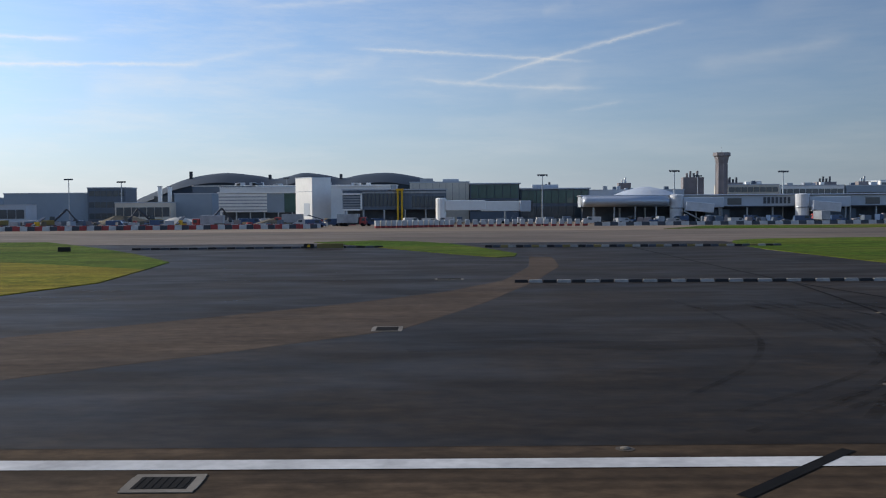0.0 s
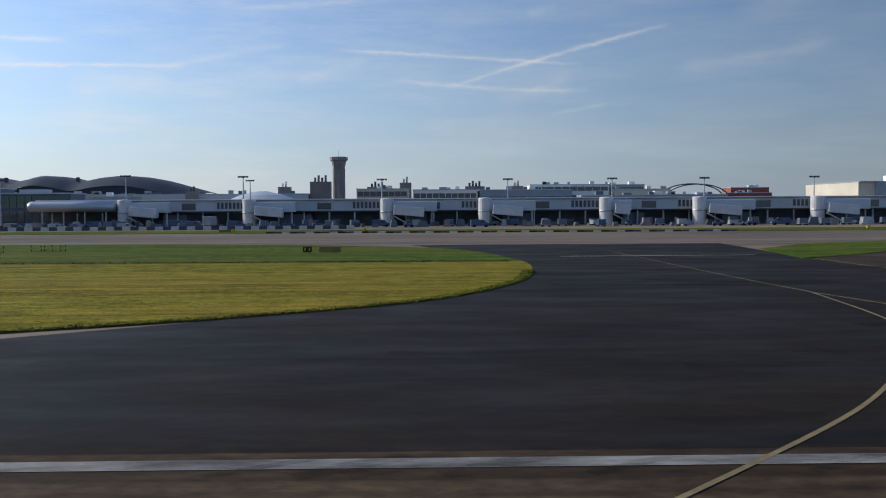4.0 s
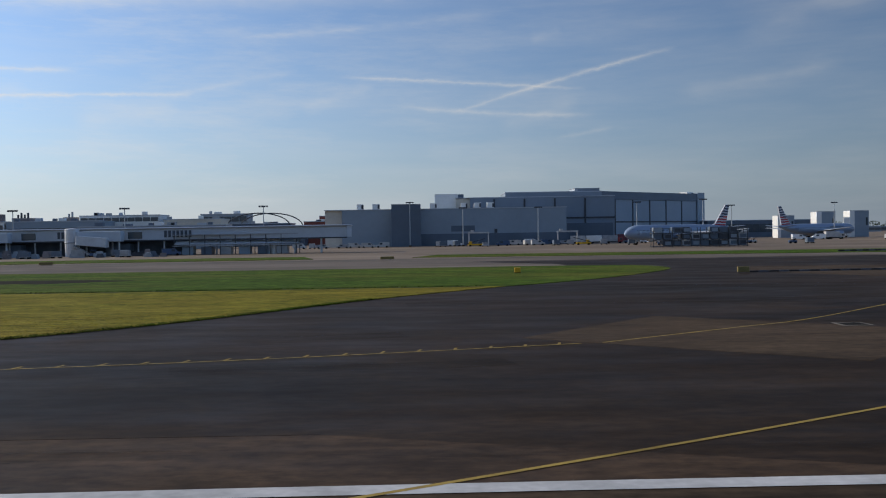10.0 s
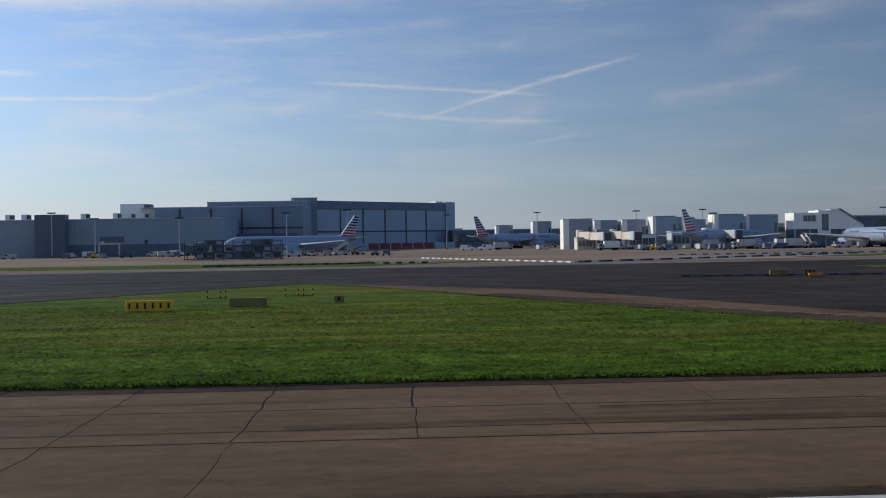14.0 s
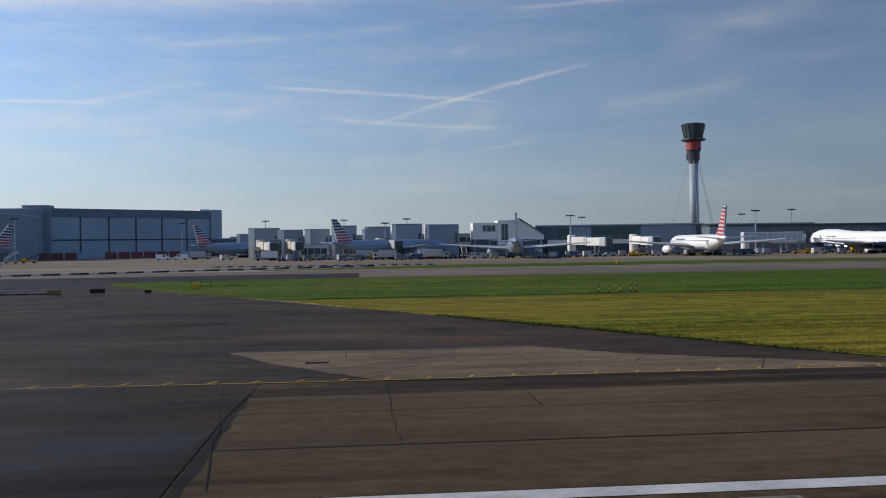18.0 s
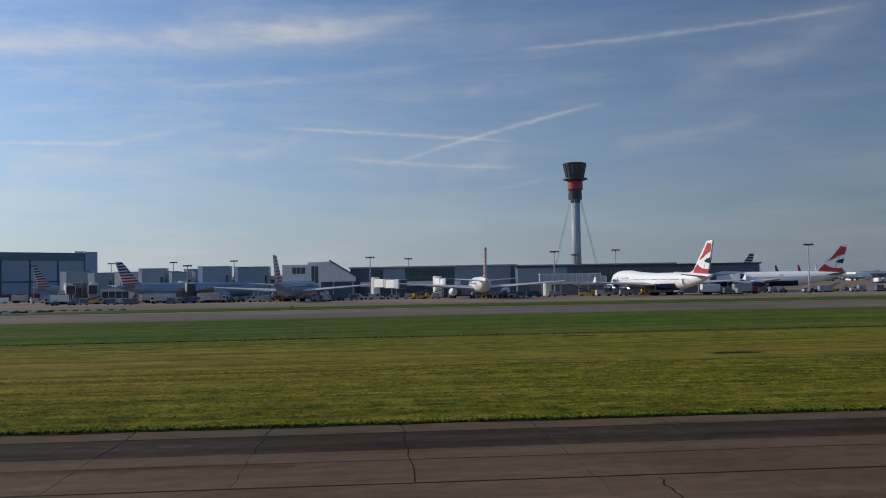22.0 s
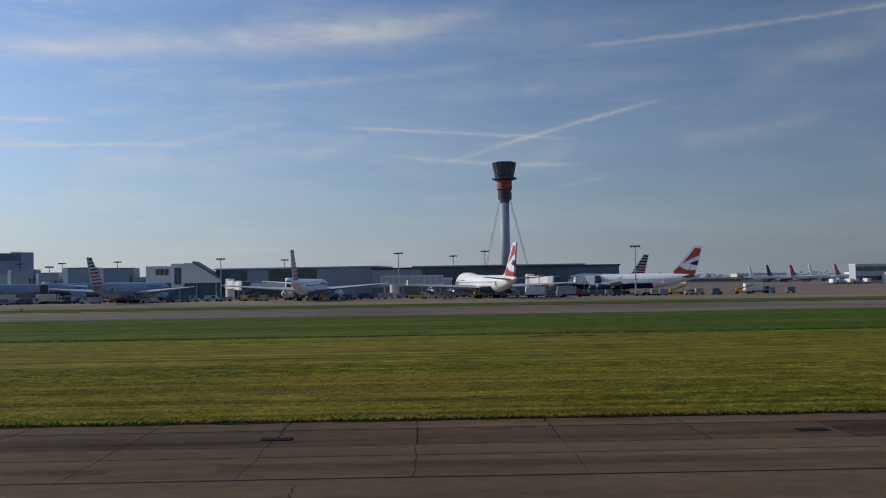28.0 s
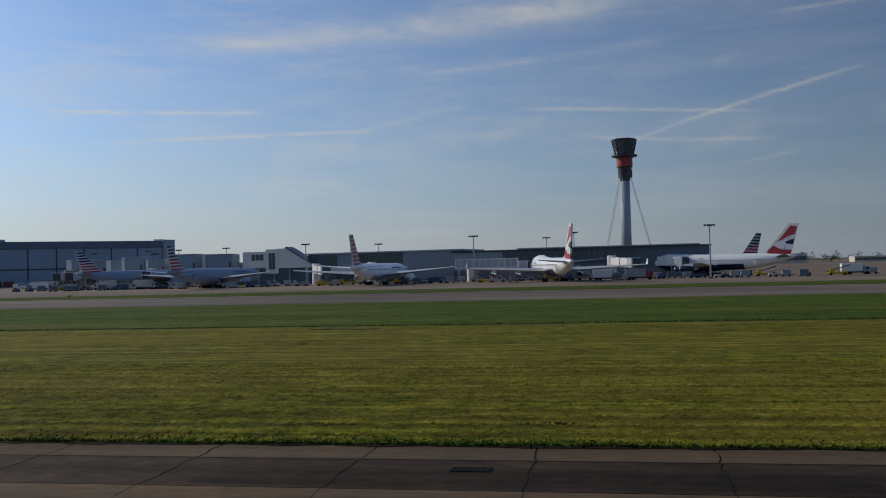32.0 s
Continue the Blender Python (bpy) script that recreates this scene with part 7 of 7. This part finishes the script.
rnd = random.Random(77)
for k in range(120):
    x = -135 + 112 * (k + rnd.random()) / 120
    material_stack(x, rnd.uniform(222, 262), rnd.uniform(0.8, 3.6), rnd.uniform(0.5, 1.9), rnd.uniform(-40, 40), rnd.choice((TARP, DARKCLAD, BROWNCONC, DARKSTEEL, CREAM, RED, SOILHEAP, GREYCLAD)), "untidy stack of building materials on the site")
for k in range(90):
    x = 42 + 250 * (k + rnd.random()) / 90
    material_stack(x, rnd.uniform(240, 258), rnd.uniform(1.0, 4.0), rnd.uniform(0.7, 2.2), rnd.uniform(-20, 20), rnd.choice((BLACK, DARKCLAD, GREYCLAD, DARKSTEEL, DARKCLAD, BROWNCONC, TARP)), "stacked crates and equipment under the pier")


# ---- shoulder slabs: single slabs where the camera passes slowest, the rest joined ----
STEP, PHASE = 4.593, 268.2


def lanes_at(x):
    return [19.2, 24.1, 28.9, 31.3, 34.5] if x < 380 else [19.2, 23.8, 28.6, 31.8, 34.5] if x > 560 else [19.2, 24.6, 28.9, 32.6, 34.5]


def jag(k, lane):
    """The ragged line of one transverse joint within a lane: offsets along x at five steps."""
    r = random.Random(k * 31 + lane * 7 + 5)
    return [r.uniform(-0.07, 0.07) for q in range(6)]


def gap(k, lane):
    """Half the width of a transverse joint; towards the runway they close up."""
    x = PHASE + k * STEP
    if 316 < x < 404:
        return 0.0
    r = random.Random(k * 17 + lane)
    return (0.012 if r.random() < 0.35 else 0.0, 0.014, 0.026, 0.03)[lane] * r.uniform(0.6, 1.3)


def slab(k, lane):
    x, ys = PHASE + k * STEP, lanes_at(PHASE + k * STEP)
    y0, y1 = ys[lane] + (0.022 if lane else 0.0), ys[lane + 1] - (0.022 if lane < 3 else 0.0)
    ga, gb = gap(k, lane), gap(k + 1, lane)
    left = [(o + ga, y0 + (y1 - y0) * i / 5) for i, o in enumerate(jag(k, lane))]
    right = [(STEP + o - gb, y0 + (y1 - y0) * i / 5) for i, o in enumerate(jag(k + 1, lane))]
    pts = left[:1] + right + left[:0:-1]
    bm = bm_new()
    top = [bm.verts.new((px, py, 0.017)) for px, py in pts]
    low = [bm.verts.new((px, py, 0.0)) for px, py in pts]
    bm.faces.new(top)
    for i in range(len(pts)):
        q = (i + 1) % len(pts)
        bm.faces.new((top[q], top[i], low[i], low[q]))
    return bm


def slab_kind(x, lane):
    if lane == 3 and x > 604:
        return TAN
    if lane == 2 and 700 < x < 735:
        return CONCRETE
    if lane == 2 and 575 < x < 640:
        return CONCRETE
    if lane == 3 or (lane == 2 and not 380 < x < 560):
        return DAMP
    if lane == 1 and (60 < x < 110 or 243 < x < 296):
        return DAMP
    if 302 < x < 370:
        return WIDE if lane else BROWN
    return CONCRETE if x < 380 or 560 < x < 604 else TAN


shoulder_near = thing("slab_field", pose(0, 0, 0), "weathered concrete shoulder slabs with dark tarred joints", "pavement", kind="structure")
far_bm = {m_.name: bm_new() for m_ in (CONCRETE, DAMP, TAN, BROWN, WIDE)}
count = 0
for k in range(-47, 180):
    x = PHASE + k * STEP
    near = 655 < x < 778 or 246 < x < 316 or 420 < x < 500
    for lane in range(4):
        m_ = slab_kind(x, lane)
        if near and count < 300:
            ob = new("concrete_slab", mesh_of("concrete_slab", slab(k, lane), m_))
            ob.parent = shoulder_near
            ob.location = (x, 0, 0.002)
            count += 1
        elif 55 < x < 106 or 206 < x < 508 or x > 575:
            me = mesh_of("slab_row", slab(k, lane), m_)
            start = len(far_bm[m_.name].verts)
            far_bm[m_.name].from_mesh(me)
            far_bm[m_.name].verts.ensure_lookup_table()
            for v in far_bm[m_.name].verts[start:]:
                v.co += Vector((x, 0, 0.002))
            bpy.data.meshes.remove(me)
for m_ in (CONCRETE, DAMP, TAN, BROWN, WIDE):
    tagged(new("slab_rows", mesh_of("slab_rows", far_bm[m_.name], m_)), "further concrete shoulder slabs with dark joints", "pavement", kind="stuff")


# ---- grass tufts along the near edges ----
def tuft_strip(name, line, per_metre, deep, label, seed, high=0.055, material=GRASS):
    rnd = random.Random(seed)
    verts, faces = [], []
    for a, b in zip(line, line[1:]):
        d = Vector((b[0] - a[0], b[1] - a[1]))
        q = Vector((-d.y, d.x)).normalized()
        for k in range(int(d.length * per_metre)):
            p = Vector((a[0], a[1])) + d * rnd.random() + q * (-(rnd.random() ** 2) * deep + 0.12)
            h_, w, turn = high * rnd.uniform(0.5, 1.5), rnd.uniform(0.04, 0.13), rnd.uniform(0, 3.14)
            c, s = math.cos(turn) * w, math.sin(turn) * w
            n = len(verts)
            verts += [(p.x - c, p.y - s, 0.02), (p.x + c, p.y + s, 0.02), (p.x + c * 0.3 + rnd.uniform(-0.06, 0.06), p.y + s * 0.3 + rnd.uniform(-0.1, 0.25), 0.06 + h_)]
            faces.append((n, n + 1, n + 2))
    me = bpy.data.meshes.new(name)
    me.from_pydata(verts, [], faces)
    me.materials.append(material)
    tagged(new(name, me), label, "grass", kind="stuff")


def near_part(line):
    return [p for p in line if p[1] < 75]


tuft_strip("grass_tufts", near_part(C_near)[::-1], 110, 0.9, "ragged grass tufts along the pavement edge", 1, 0.05, GRASS)
tuft_strip("grass_tufts", near_part(E_near)[::-1], 110, 0.9, "ragged grass tufts along the pavement edge", 2, 0.05, GRASS)
tuft_strip("grass_tufts", [(515.2, 33.7), (460, 34), (403.3, 34.2)], 130, 0.9, "ragged grass tufts along the pavement edge", 3, 0.07, GRASS)
tuft_strip("grass_tufts", [(1000, 33.8), (605, 33.8), (600.3, 39.4), (594, 50.3), (585, 65)], 120, 0.9, "ragged grass tufts along the pavement edge", 4, 0.055, GRASS)
for a, b, s in ((54, 160, 6), (240, 364, 7), (575, 900, 8)):
    tuft_strip("grass_tufts", [(b, 86.1), (a, 86.1)], 22, 0.5, "ridge of longer grass along the mowing line", s, 0.13, GRASS)
tuft_strip("grass_tufts", F_edge[::-1], 24, 0.8, "ragged grass tufts along the pavement edge", 5, 0.08, GRASS)

# dark ragged strip where turf meets paving: the turf's shadow put in as colour
def soil_lip(line, seed):
    r = random.Random(seed)
    pts = []
    for a, b in zip(line, line[1:]):
        d = Vector((b[0] - a[0], b[1] - a[1]))
        q = Vector((-d.y, d.x)).normalized()
        for k in range(max(1, int(d.length / 1.4))):
            pts.append(Vector((a[0], a[1])) + d * (k / max(1, int(d.length / 1.4))) + q * r.uniform(-0.02, 0.2))
    bm = bm_new()
    for p, q in zip(pts, pts[1:]):
        stripe(bm, [p, q + (q - p) * 0.05], r.uniform(0.25, 0.55), 0.041)
    tagged(new("soil_lip", mesh_of("soil_lip", bm, SOILSHADE)), "dark strip coloured as the shadow of the turf edge", "soil", kind="stuff")


# one dark tone for the painted edge shadow and the bare soil patches
SOILSHADE = mat("bare_soil", (0.016, 0.0135, 0.008), 0.95, vary=0.4, scale=0.8, fine=4.0, spec=0.05)
soil_lip(near_part(C_near)[::-1], 1)
soil_lip(near_part(E_near)[::-1], 2)
soil_lip([(515.2, 33.7), (460, 34), (403.3, 34.2)], 3)
soil_lip([(1000, 33.8), (605, 33.8), (600.3, 39.4), (594, 50.3), (585, 65)], 4)

# dark strip where the mowing ends: shade of the grass step, as colour
bm = bm_new()
rnd = random.Random(61)
for a, b in ((56, 160), (244, 364), (578, 1000)):
    n = int((b - a) / 3)
    stripe(bm, [(a + (b - a) * k / n, 86.0 + rnd.uniform(-0.25, 0.25)) for k in range(n + 1)], 0.9, 0.078)
tagged(new("mowing_furrow", mesh_of("mowing_furrow", bm, LEAF)), "dark grass furrow between the mown and the unmown strip", "grass", kind="stuff")

# bare and dark patches in the grass
rnd = random.Random(12)
for x, y, w, d in ((677, 60.2, 4.2, 1.7), (684, 38.6, 3.8, 1.2), (678, 41, 2.6, 0.8), (655.5, 38.4, 1.6, 0.5), (671.6, 82.4, 4, 1.6), (755, 37.1, 2.2, 0.7), (72.8, 45.9, 3.0, 0.9), (81.9, 36.6, 2.4, 0.5), (94.7, 45.6, 3.0, 0.7), (610, 44.3, 2.0, 0.6), (606, 37.5, 1.6, 0.5), (737, 82, 3.2, 1.6), (734, 82.6, 3.2, 1.6), (661, 51, 0.5, 0.4),
                   (298, 37.5, 1.6, 0.6), (251, 44, 1.4, 0.5), (105.6, 36.4, 2.4, 0.4), (284, 116, 16, 7), (268, 46, 1.2, 0.5), (508.5, 36, 3.4, 1.4), (470, 45, 1.5, 0.7), (486, 58, 5, 0.5), (311, 108, 30, 9)):
    bm = bm_new()
    n = 22
    rim = [bm.verts.new((x + math.cos(2 * math.pi * k / n) * w / 2 * rnd.uniform(0.7, 1.15), y + math.sin(2 * math.pi * k / n) * d / 2 * rnd.uniform(0.6, 1.2), 0.076)) for k in range(n)]
    heart = bm.verts.new((x, y, 0.082))
    for k in range(n):
        bm.faces.new((rim[k], rim[(k + 1) % n], heart))
    tagged(new("bare_patch", mesh_of("bare_patch", bm, SOILSHADE)), "dark bare soil patch in the grass", "soil patch", kind="structure")


# ---- cracked pale slabs at the mouths of the exits ----
def clipped(poly, p, q):
    """The part of a polygon that lies nearer to p than to q."""
    mid, d = (p + q) / 2, q - p
    out = []
    for a, b in zip(poly, poly[1:] + poly[:1]):
        sa, sb = (a - mid).dot(d), (b - mid).dot(d)
        if sa <= 0:
            out.append(a)
        if sa * sb < 0:
            out.append(a.lerp(b, sa / (sa - sb)))
    return out


def ragged(a, b):
    """Points on a cracked edge, the same from either side."""
    lo, hi = (a, b) if (a.x, a.y) < (b.x, b.y) else (b, a)
    r = random.Random(int(round(lo.x * 50)) * 7919 + int(round(lo.y * 50)) + int(round(hi.x * 50)) * 31)
    n = max(2, int((b - a).length / 0.7))
    q = Vector((-(hi - lo).y, (hi - lo).x)).normalized()
    pts = [lo.lerp(hi, i / n) + (q * r.uniform(-0.12, 0.12) if i else Vector((0, 0))) for i in range(n)] + [hi]
    return pts[:-1] if lo is a else pts[:0:-1]


def slab_patch(outline, seeds, label, seed, wide=0.035, z=0.026):
    r = random.Random(seed)
    outline = [Vector(q) for q in outline]
    t = thing("cracked_slabs", pose(0, 0, 0), label, "pavement", kind="structure")
    bm = bm_new()
    bm.faces.new([bm.verts.new((q.x, q.y, z)) for q in outline])
    part("crack_bed", bm, JOINT, t)
    seeds = [Vector(q) for q in seeds]
    for p in seeds:
        poly = outline
        for q in seeds:
            if q is not p and len(poly) > 2:
                poly = clipped(poly, p, q)
        if len(poly) < 3:
            continue
        mid = sum(poly, Vector((0, 0))) / len(poly)
        pts = [w for a, b in zip(poly, poly[1:] + poly[:1]) for w in ragged(a, b)]
        thick = wide * r.uniform(0.5, 1.4)
        top_pts = [w + (mid - w).normalized() * min(thick, (mid - w).length * 0.3) for w in pts]
        bm = bm_new()
        top = [bm.verts.new((w.x, w.y, z + 0.006)) for w in top_pts]
        low = [bm.verts.new((w.x, w.y, z)) for w in top_pts]
        bm.faces.new(top)
        for e in range(len(top)):
            g = (e + 1) % len(top)
            bm.faces.new((top[e], top[g], low[g], low[e]))
        part("concrete_slab", bm, PALE, t)


seeds = random.Random(88)
slab_patch([(217.6, 24.5), (237.5, 24.4), (247, 28.0), (250, 31.5), (241, 33.6), (236.6, 37.4), (227, 38.7), (213.2, 39.1), (206.5, 38.6), (208.6, 34.6), (213, 29.2)],
           [(x + o + seeds.uniform(-0.9, 0.9), y + seeds.uniform(-0.55, 0.55)) for y, o, step in ((26.4, 0.0, 4.6), (30.3, 1.9, 3.4), (33.2, 0.6, 3.7), (35.6, 2.4, 3.0), (37.8, 1.2, 4.2)) for x in [208 + step * k for k in range(int(41 / step))]],
           "pale concrete slabs with wide dark cracks", 2, 0.06)
slab_patch([(289.6, 24.5), (313.8, 24.5), (313.8, 28.6), (321, 28.9), (334.4, 29.1), (337.7, 35.1), (340.2, 37.9), (332, 38.4), (323, 33.2), (317.6, 32.9), (309.1, 31.0), (304.7, 30.2), (297.0, 26.9), (290, 25.4)],
           [(293, 25.2), (298, 25.4), (302.5, 27), (305.2, 27.4), (307.5, 26.8), (307.5, 29.9), (311.6, 26.5), (311.8, 30), (316.0, 30.6), (320.8, 31.0), (325.2, 30.8), (325.4, 35.2), (329.8, 31.0), (330.6, 35.6), (332.6, 31.4), (335.6, 34.2), (336.2, 37.4)],
           "pale concrete slabs with wide dark cracks", 6, 0.085)
slab_patch([(573.5, 45), (587.9, 44.7), (591.1, 41.1), (600.6, 35.6), (598.3, 34.9), (580.1, 35.0), (575.8, 40.6)],
           [(576.5, 43.6), (581.5, 43.5), (586.5, 43.5), (579.4, 39.6), (584.6, 39.8), (589, 40.2), (583, 36.4), (588.4, 36.8), (593.6, 37.4), (597.6, 35.4)],
           "pale concrete slabs with dark cracks", 8, 0.03)

# tarred lengthwise joints
rnd = random.Random(5)
bm = bm_new()
for x0, x1, y, w in ((576, 1000, 23.8, 0.10), (600, 1000, 26.9, 0.045), (604, 1000, 31.8, 0.08), (404, 506, 24.6, 0.06), (404, 506, 25.9, 0.05), (404, 506, 32.6, 0.08), (404, 506, 28.9, 0.05), (206, 330, 24.1, 0.05), (240, 304, 28.9, 0.08), (240, 300, 31.3, 0.05), (58, 106, 24.1, 0.05), (58, 106, 28.9, 0.07), (206, 350, 21.6, 0.05)):
    n = int((x1 - x0) / 6)
    stripe(bm, [(x0 + (x1 - x0) * k / n, y + rnd.uniform(-0.035, 0.035)) for k in range(n + 1)], w, 0.0255 + rnd.uniform(0, 0.001))
tagged(new("tarred_joints", mesh_of("tarred_joints", bm, JOINT)), "dark tarred lengthwise joints of the shoulder", "joints", kind="stuff")

# ---- loose cracks, dirt and rubber on the paving ----
rnd = random.Random(21)
bm = bm_new()
for x, y, ln, turn in ((226.5, 21.5, 1.9, 96), (232, 21, 2.6, -60), (212, 21.5, 5.4, 70), (241, 22.4, 4.6, -70), (268.3, 22.4, 3.4, 84), (300.3, 22.6, 3, 86), (309.4, 22, 3.8, 80), (447.4, 26, 6, 92), (438.2, 25, 5, 92),
                       (456.8, 26.4, 5, 88), (466, 25, 6, 90), (613, 26, 7, 84), (606, 29, 8, 80), (660, 22, 3, 84), (690, 22, 3.4, 95), (720, 21.5, 3, 92), (745.9, 21.6, 3, 88), (64, 26, 7, 85), (83, 24, 6, 96), (97, 25, 6, 84), (575.6, 27, 14, 96)):
    a, d = Vector((x, y)), Vector((math.cos(radians(turn)), math.sin(radians(turn))))
    q = Vector((-d.y, d.x))
    stripe(bm, [a + d * (ln * (i / 9 - 0.5)) + q * rnd.uniform(-0.09, 0.09) for i in range(10)], rnd.uniform(0.025, 0.05), 0.030, 0)
tagged(new("surface_cracks", mesh_of("surface_cracks", bm, JOINT)), "thin ragged cracks in the paving", "cracks", kind="stuff")
bm = bm_new()
for i in range(46):
    x, y, ln = rnd.uniform(30, 780), rnd.uniform(20.5, 33), rnd.uniform(10, 38)
    stripe(bm, [(x, y), (x + ln * 0.3, y + rnd.uniform(-0.3, 0.3)), (x + ln * 0.7, y + rnd.uniform(-0.3, 0.3)), (x + ln, y)], rnd.uniform(0.3, 1.1), 0.0345 + i * 0.0003, 3)
for x, y, w in ((545, 44, 9), (552, 30.5, 4), (575, 70, 10), (560, 62, 7), (205, 58, 7), (210, 70, 9), (200, 47, 4), (215, 44, 3), (350, 46, 5), (372, 66, 9), (395, 82, 10), (356, 36, 4), (100, 31, 3), (20, 45, 5), (-10, 62, 6), (5, 33, 4), (-30, 44, 4), (520, 60, 9), (450, 118, 9), (180, 40, 6), (170, 60, 6), (180, 75, 6)):
    stripe(bm, [(x - w * 1.6, y - 0.5), (x - w * 0.5, y + 0.4), (x + w * 0.6, y - 0.3), (x + w * 1.6, y + 0.6)], w * 0.5, 0.050, 4)
for x, n, s in ((160, 12, 26), (186, 10, 14), (381, 16, 20), (528, 8, 16), (15, 5, 12)):
    for i in range(n):
        u = x + rnd.uniform(-s / 2, s / 2)
        stripe(bm, [(u, 17.4), (u + 0.9, 18.0), (u + 2.2, 18.8)], rnd.uniform(0.2, 0.9), 0.0342 + i * 0.0002, 2)
tagged(new("dirt_streaks", mesh_of("dirt_streaks", bm, SMEAR)), "dark dirt and rubber film on the paving", "stains", kind="stuff")


bm = bm_new()
for x0, x1 in ((128, 206), (374, 396)):
    stripe(bm, [p for p in EDGE_LINE if x0 <= p.x <= x1], 0.66, 0.0335)
LINEDIRT = film_of("grimy_film", (0.030, 0.027, 0.024), 0.62, 0.25, 0.6, 0.28, 0.58)
tagged(new("line_grime", mesh_of("line_grime", bm, LINEDIRT)), "dark grime rubbed over the edge line", "stains", kind="stuff")


# ---- rough tufts standing in the grass ----
def inside(poly, x, y):
    c = False
    for a, b in zip(poly, poly[1:] + poly[:1]):
        if (a[1] > y) != (b[1] > y) and x < (b[0] - a[0]) * (y - a[1]) / (b[1] - a[1]) + a[0]:
            c = not c
    return c


def rough_tufts(poly, x0, x1, deep, number, high, material, seed, label):
    r = random.Random(seed)
    low = min(p[1] for p in poly)
    verts, faces = [], []
    clumps = [(r.uniform(x0, x1), low + deep * r.random() ** 1.6, r.uniform(0.4, 2.2)) for i in range(number // 14)]
    for i in range(number):
        cx, cy, s = clumps[r.randrange(len(clumps))] if r.random() < 0.6 else (r.uniform(x0, x1), low + deep * r.random() ** 1.5, 3.0)
        x, y = cx + r.gauss(0, s), cy + r.gauss(0, s * 0.35)
        if not inside(poly, x, y):
            continue
        h_, w, lean = high * r.uniform(0.3, 1.5), r.uniform(0.06, 0.2), r.uniform(0.15, 0.45)
        n = len(verts)
        verts += [(x - w, y, 0.066), (x + w, y + r.uniform(-0.05, 0.05), 0.066), (x + r.uniform(-0.1, 0.1), y + lean, 0.07 + h_)]
        faces.append((n, n + 1, n + 2))
    me = bpy.data.meshes.new("grass_clumps")
    me.from_pydata(verts, [], faces)
    me.materials.append(material)
    tagged(new("grass_clumps", me), label, "grass", kind="stuff")


rough_tufts([tuple(p) for p in F_edge] + [(460, 34)], 402, 516, 40, 60000, 0.07, GRASS, 41, "small rough clumps in the green grass")
rough_tufts([tuple(p) for p in C_near] + [(52, 86)], 42, 160, 26, 22000, 0.035, MOWN, 42, "small clumps of cut grass")
rough_tufts([tuple(p) for p in E_near] + [(236, 86)], 222, 360, 26, 26000, 0.035, MOWN, 43, "small clumps of cut grass")
rough_tufts([tuple(p) for p in G_near[:-2]] + [(900, 86)], 585, 790, 22, 90000, 0.05, FIELD, 44, "small clumps of cut grass")
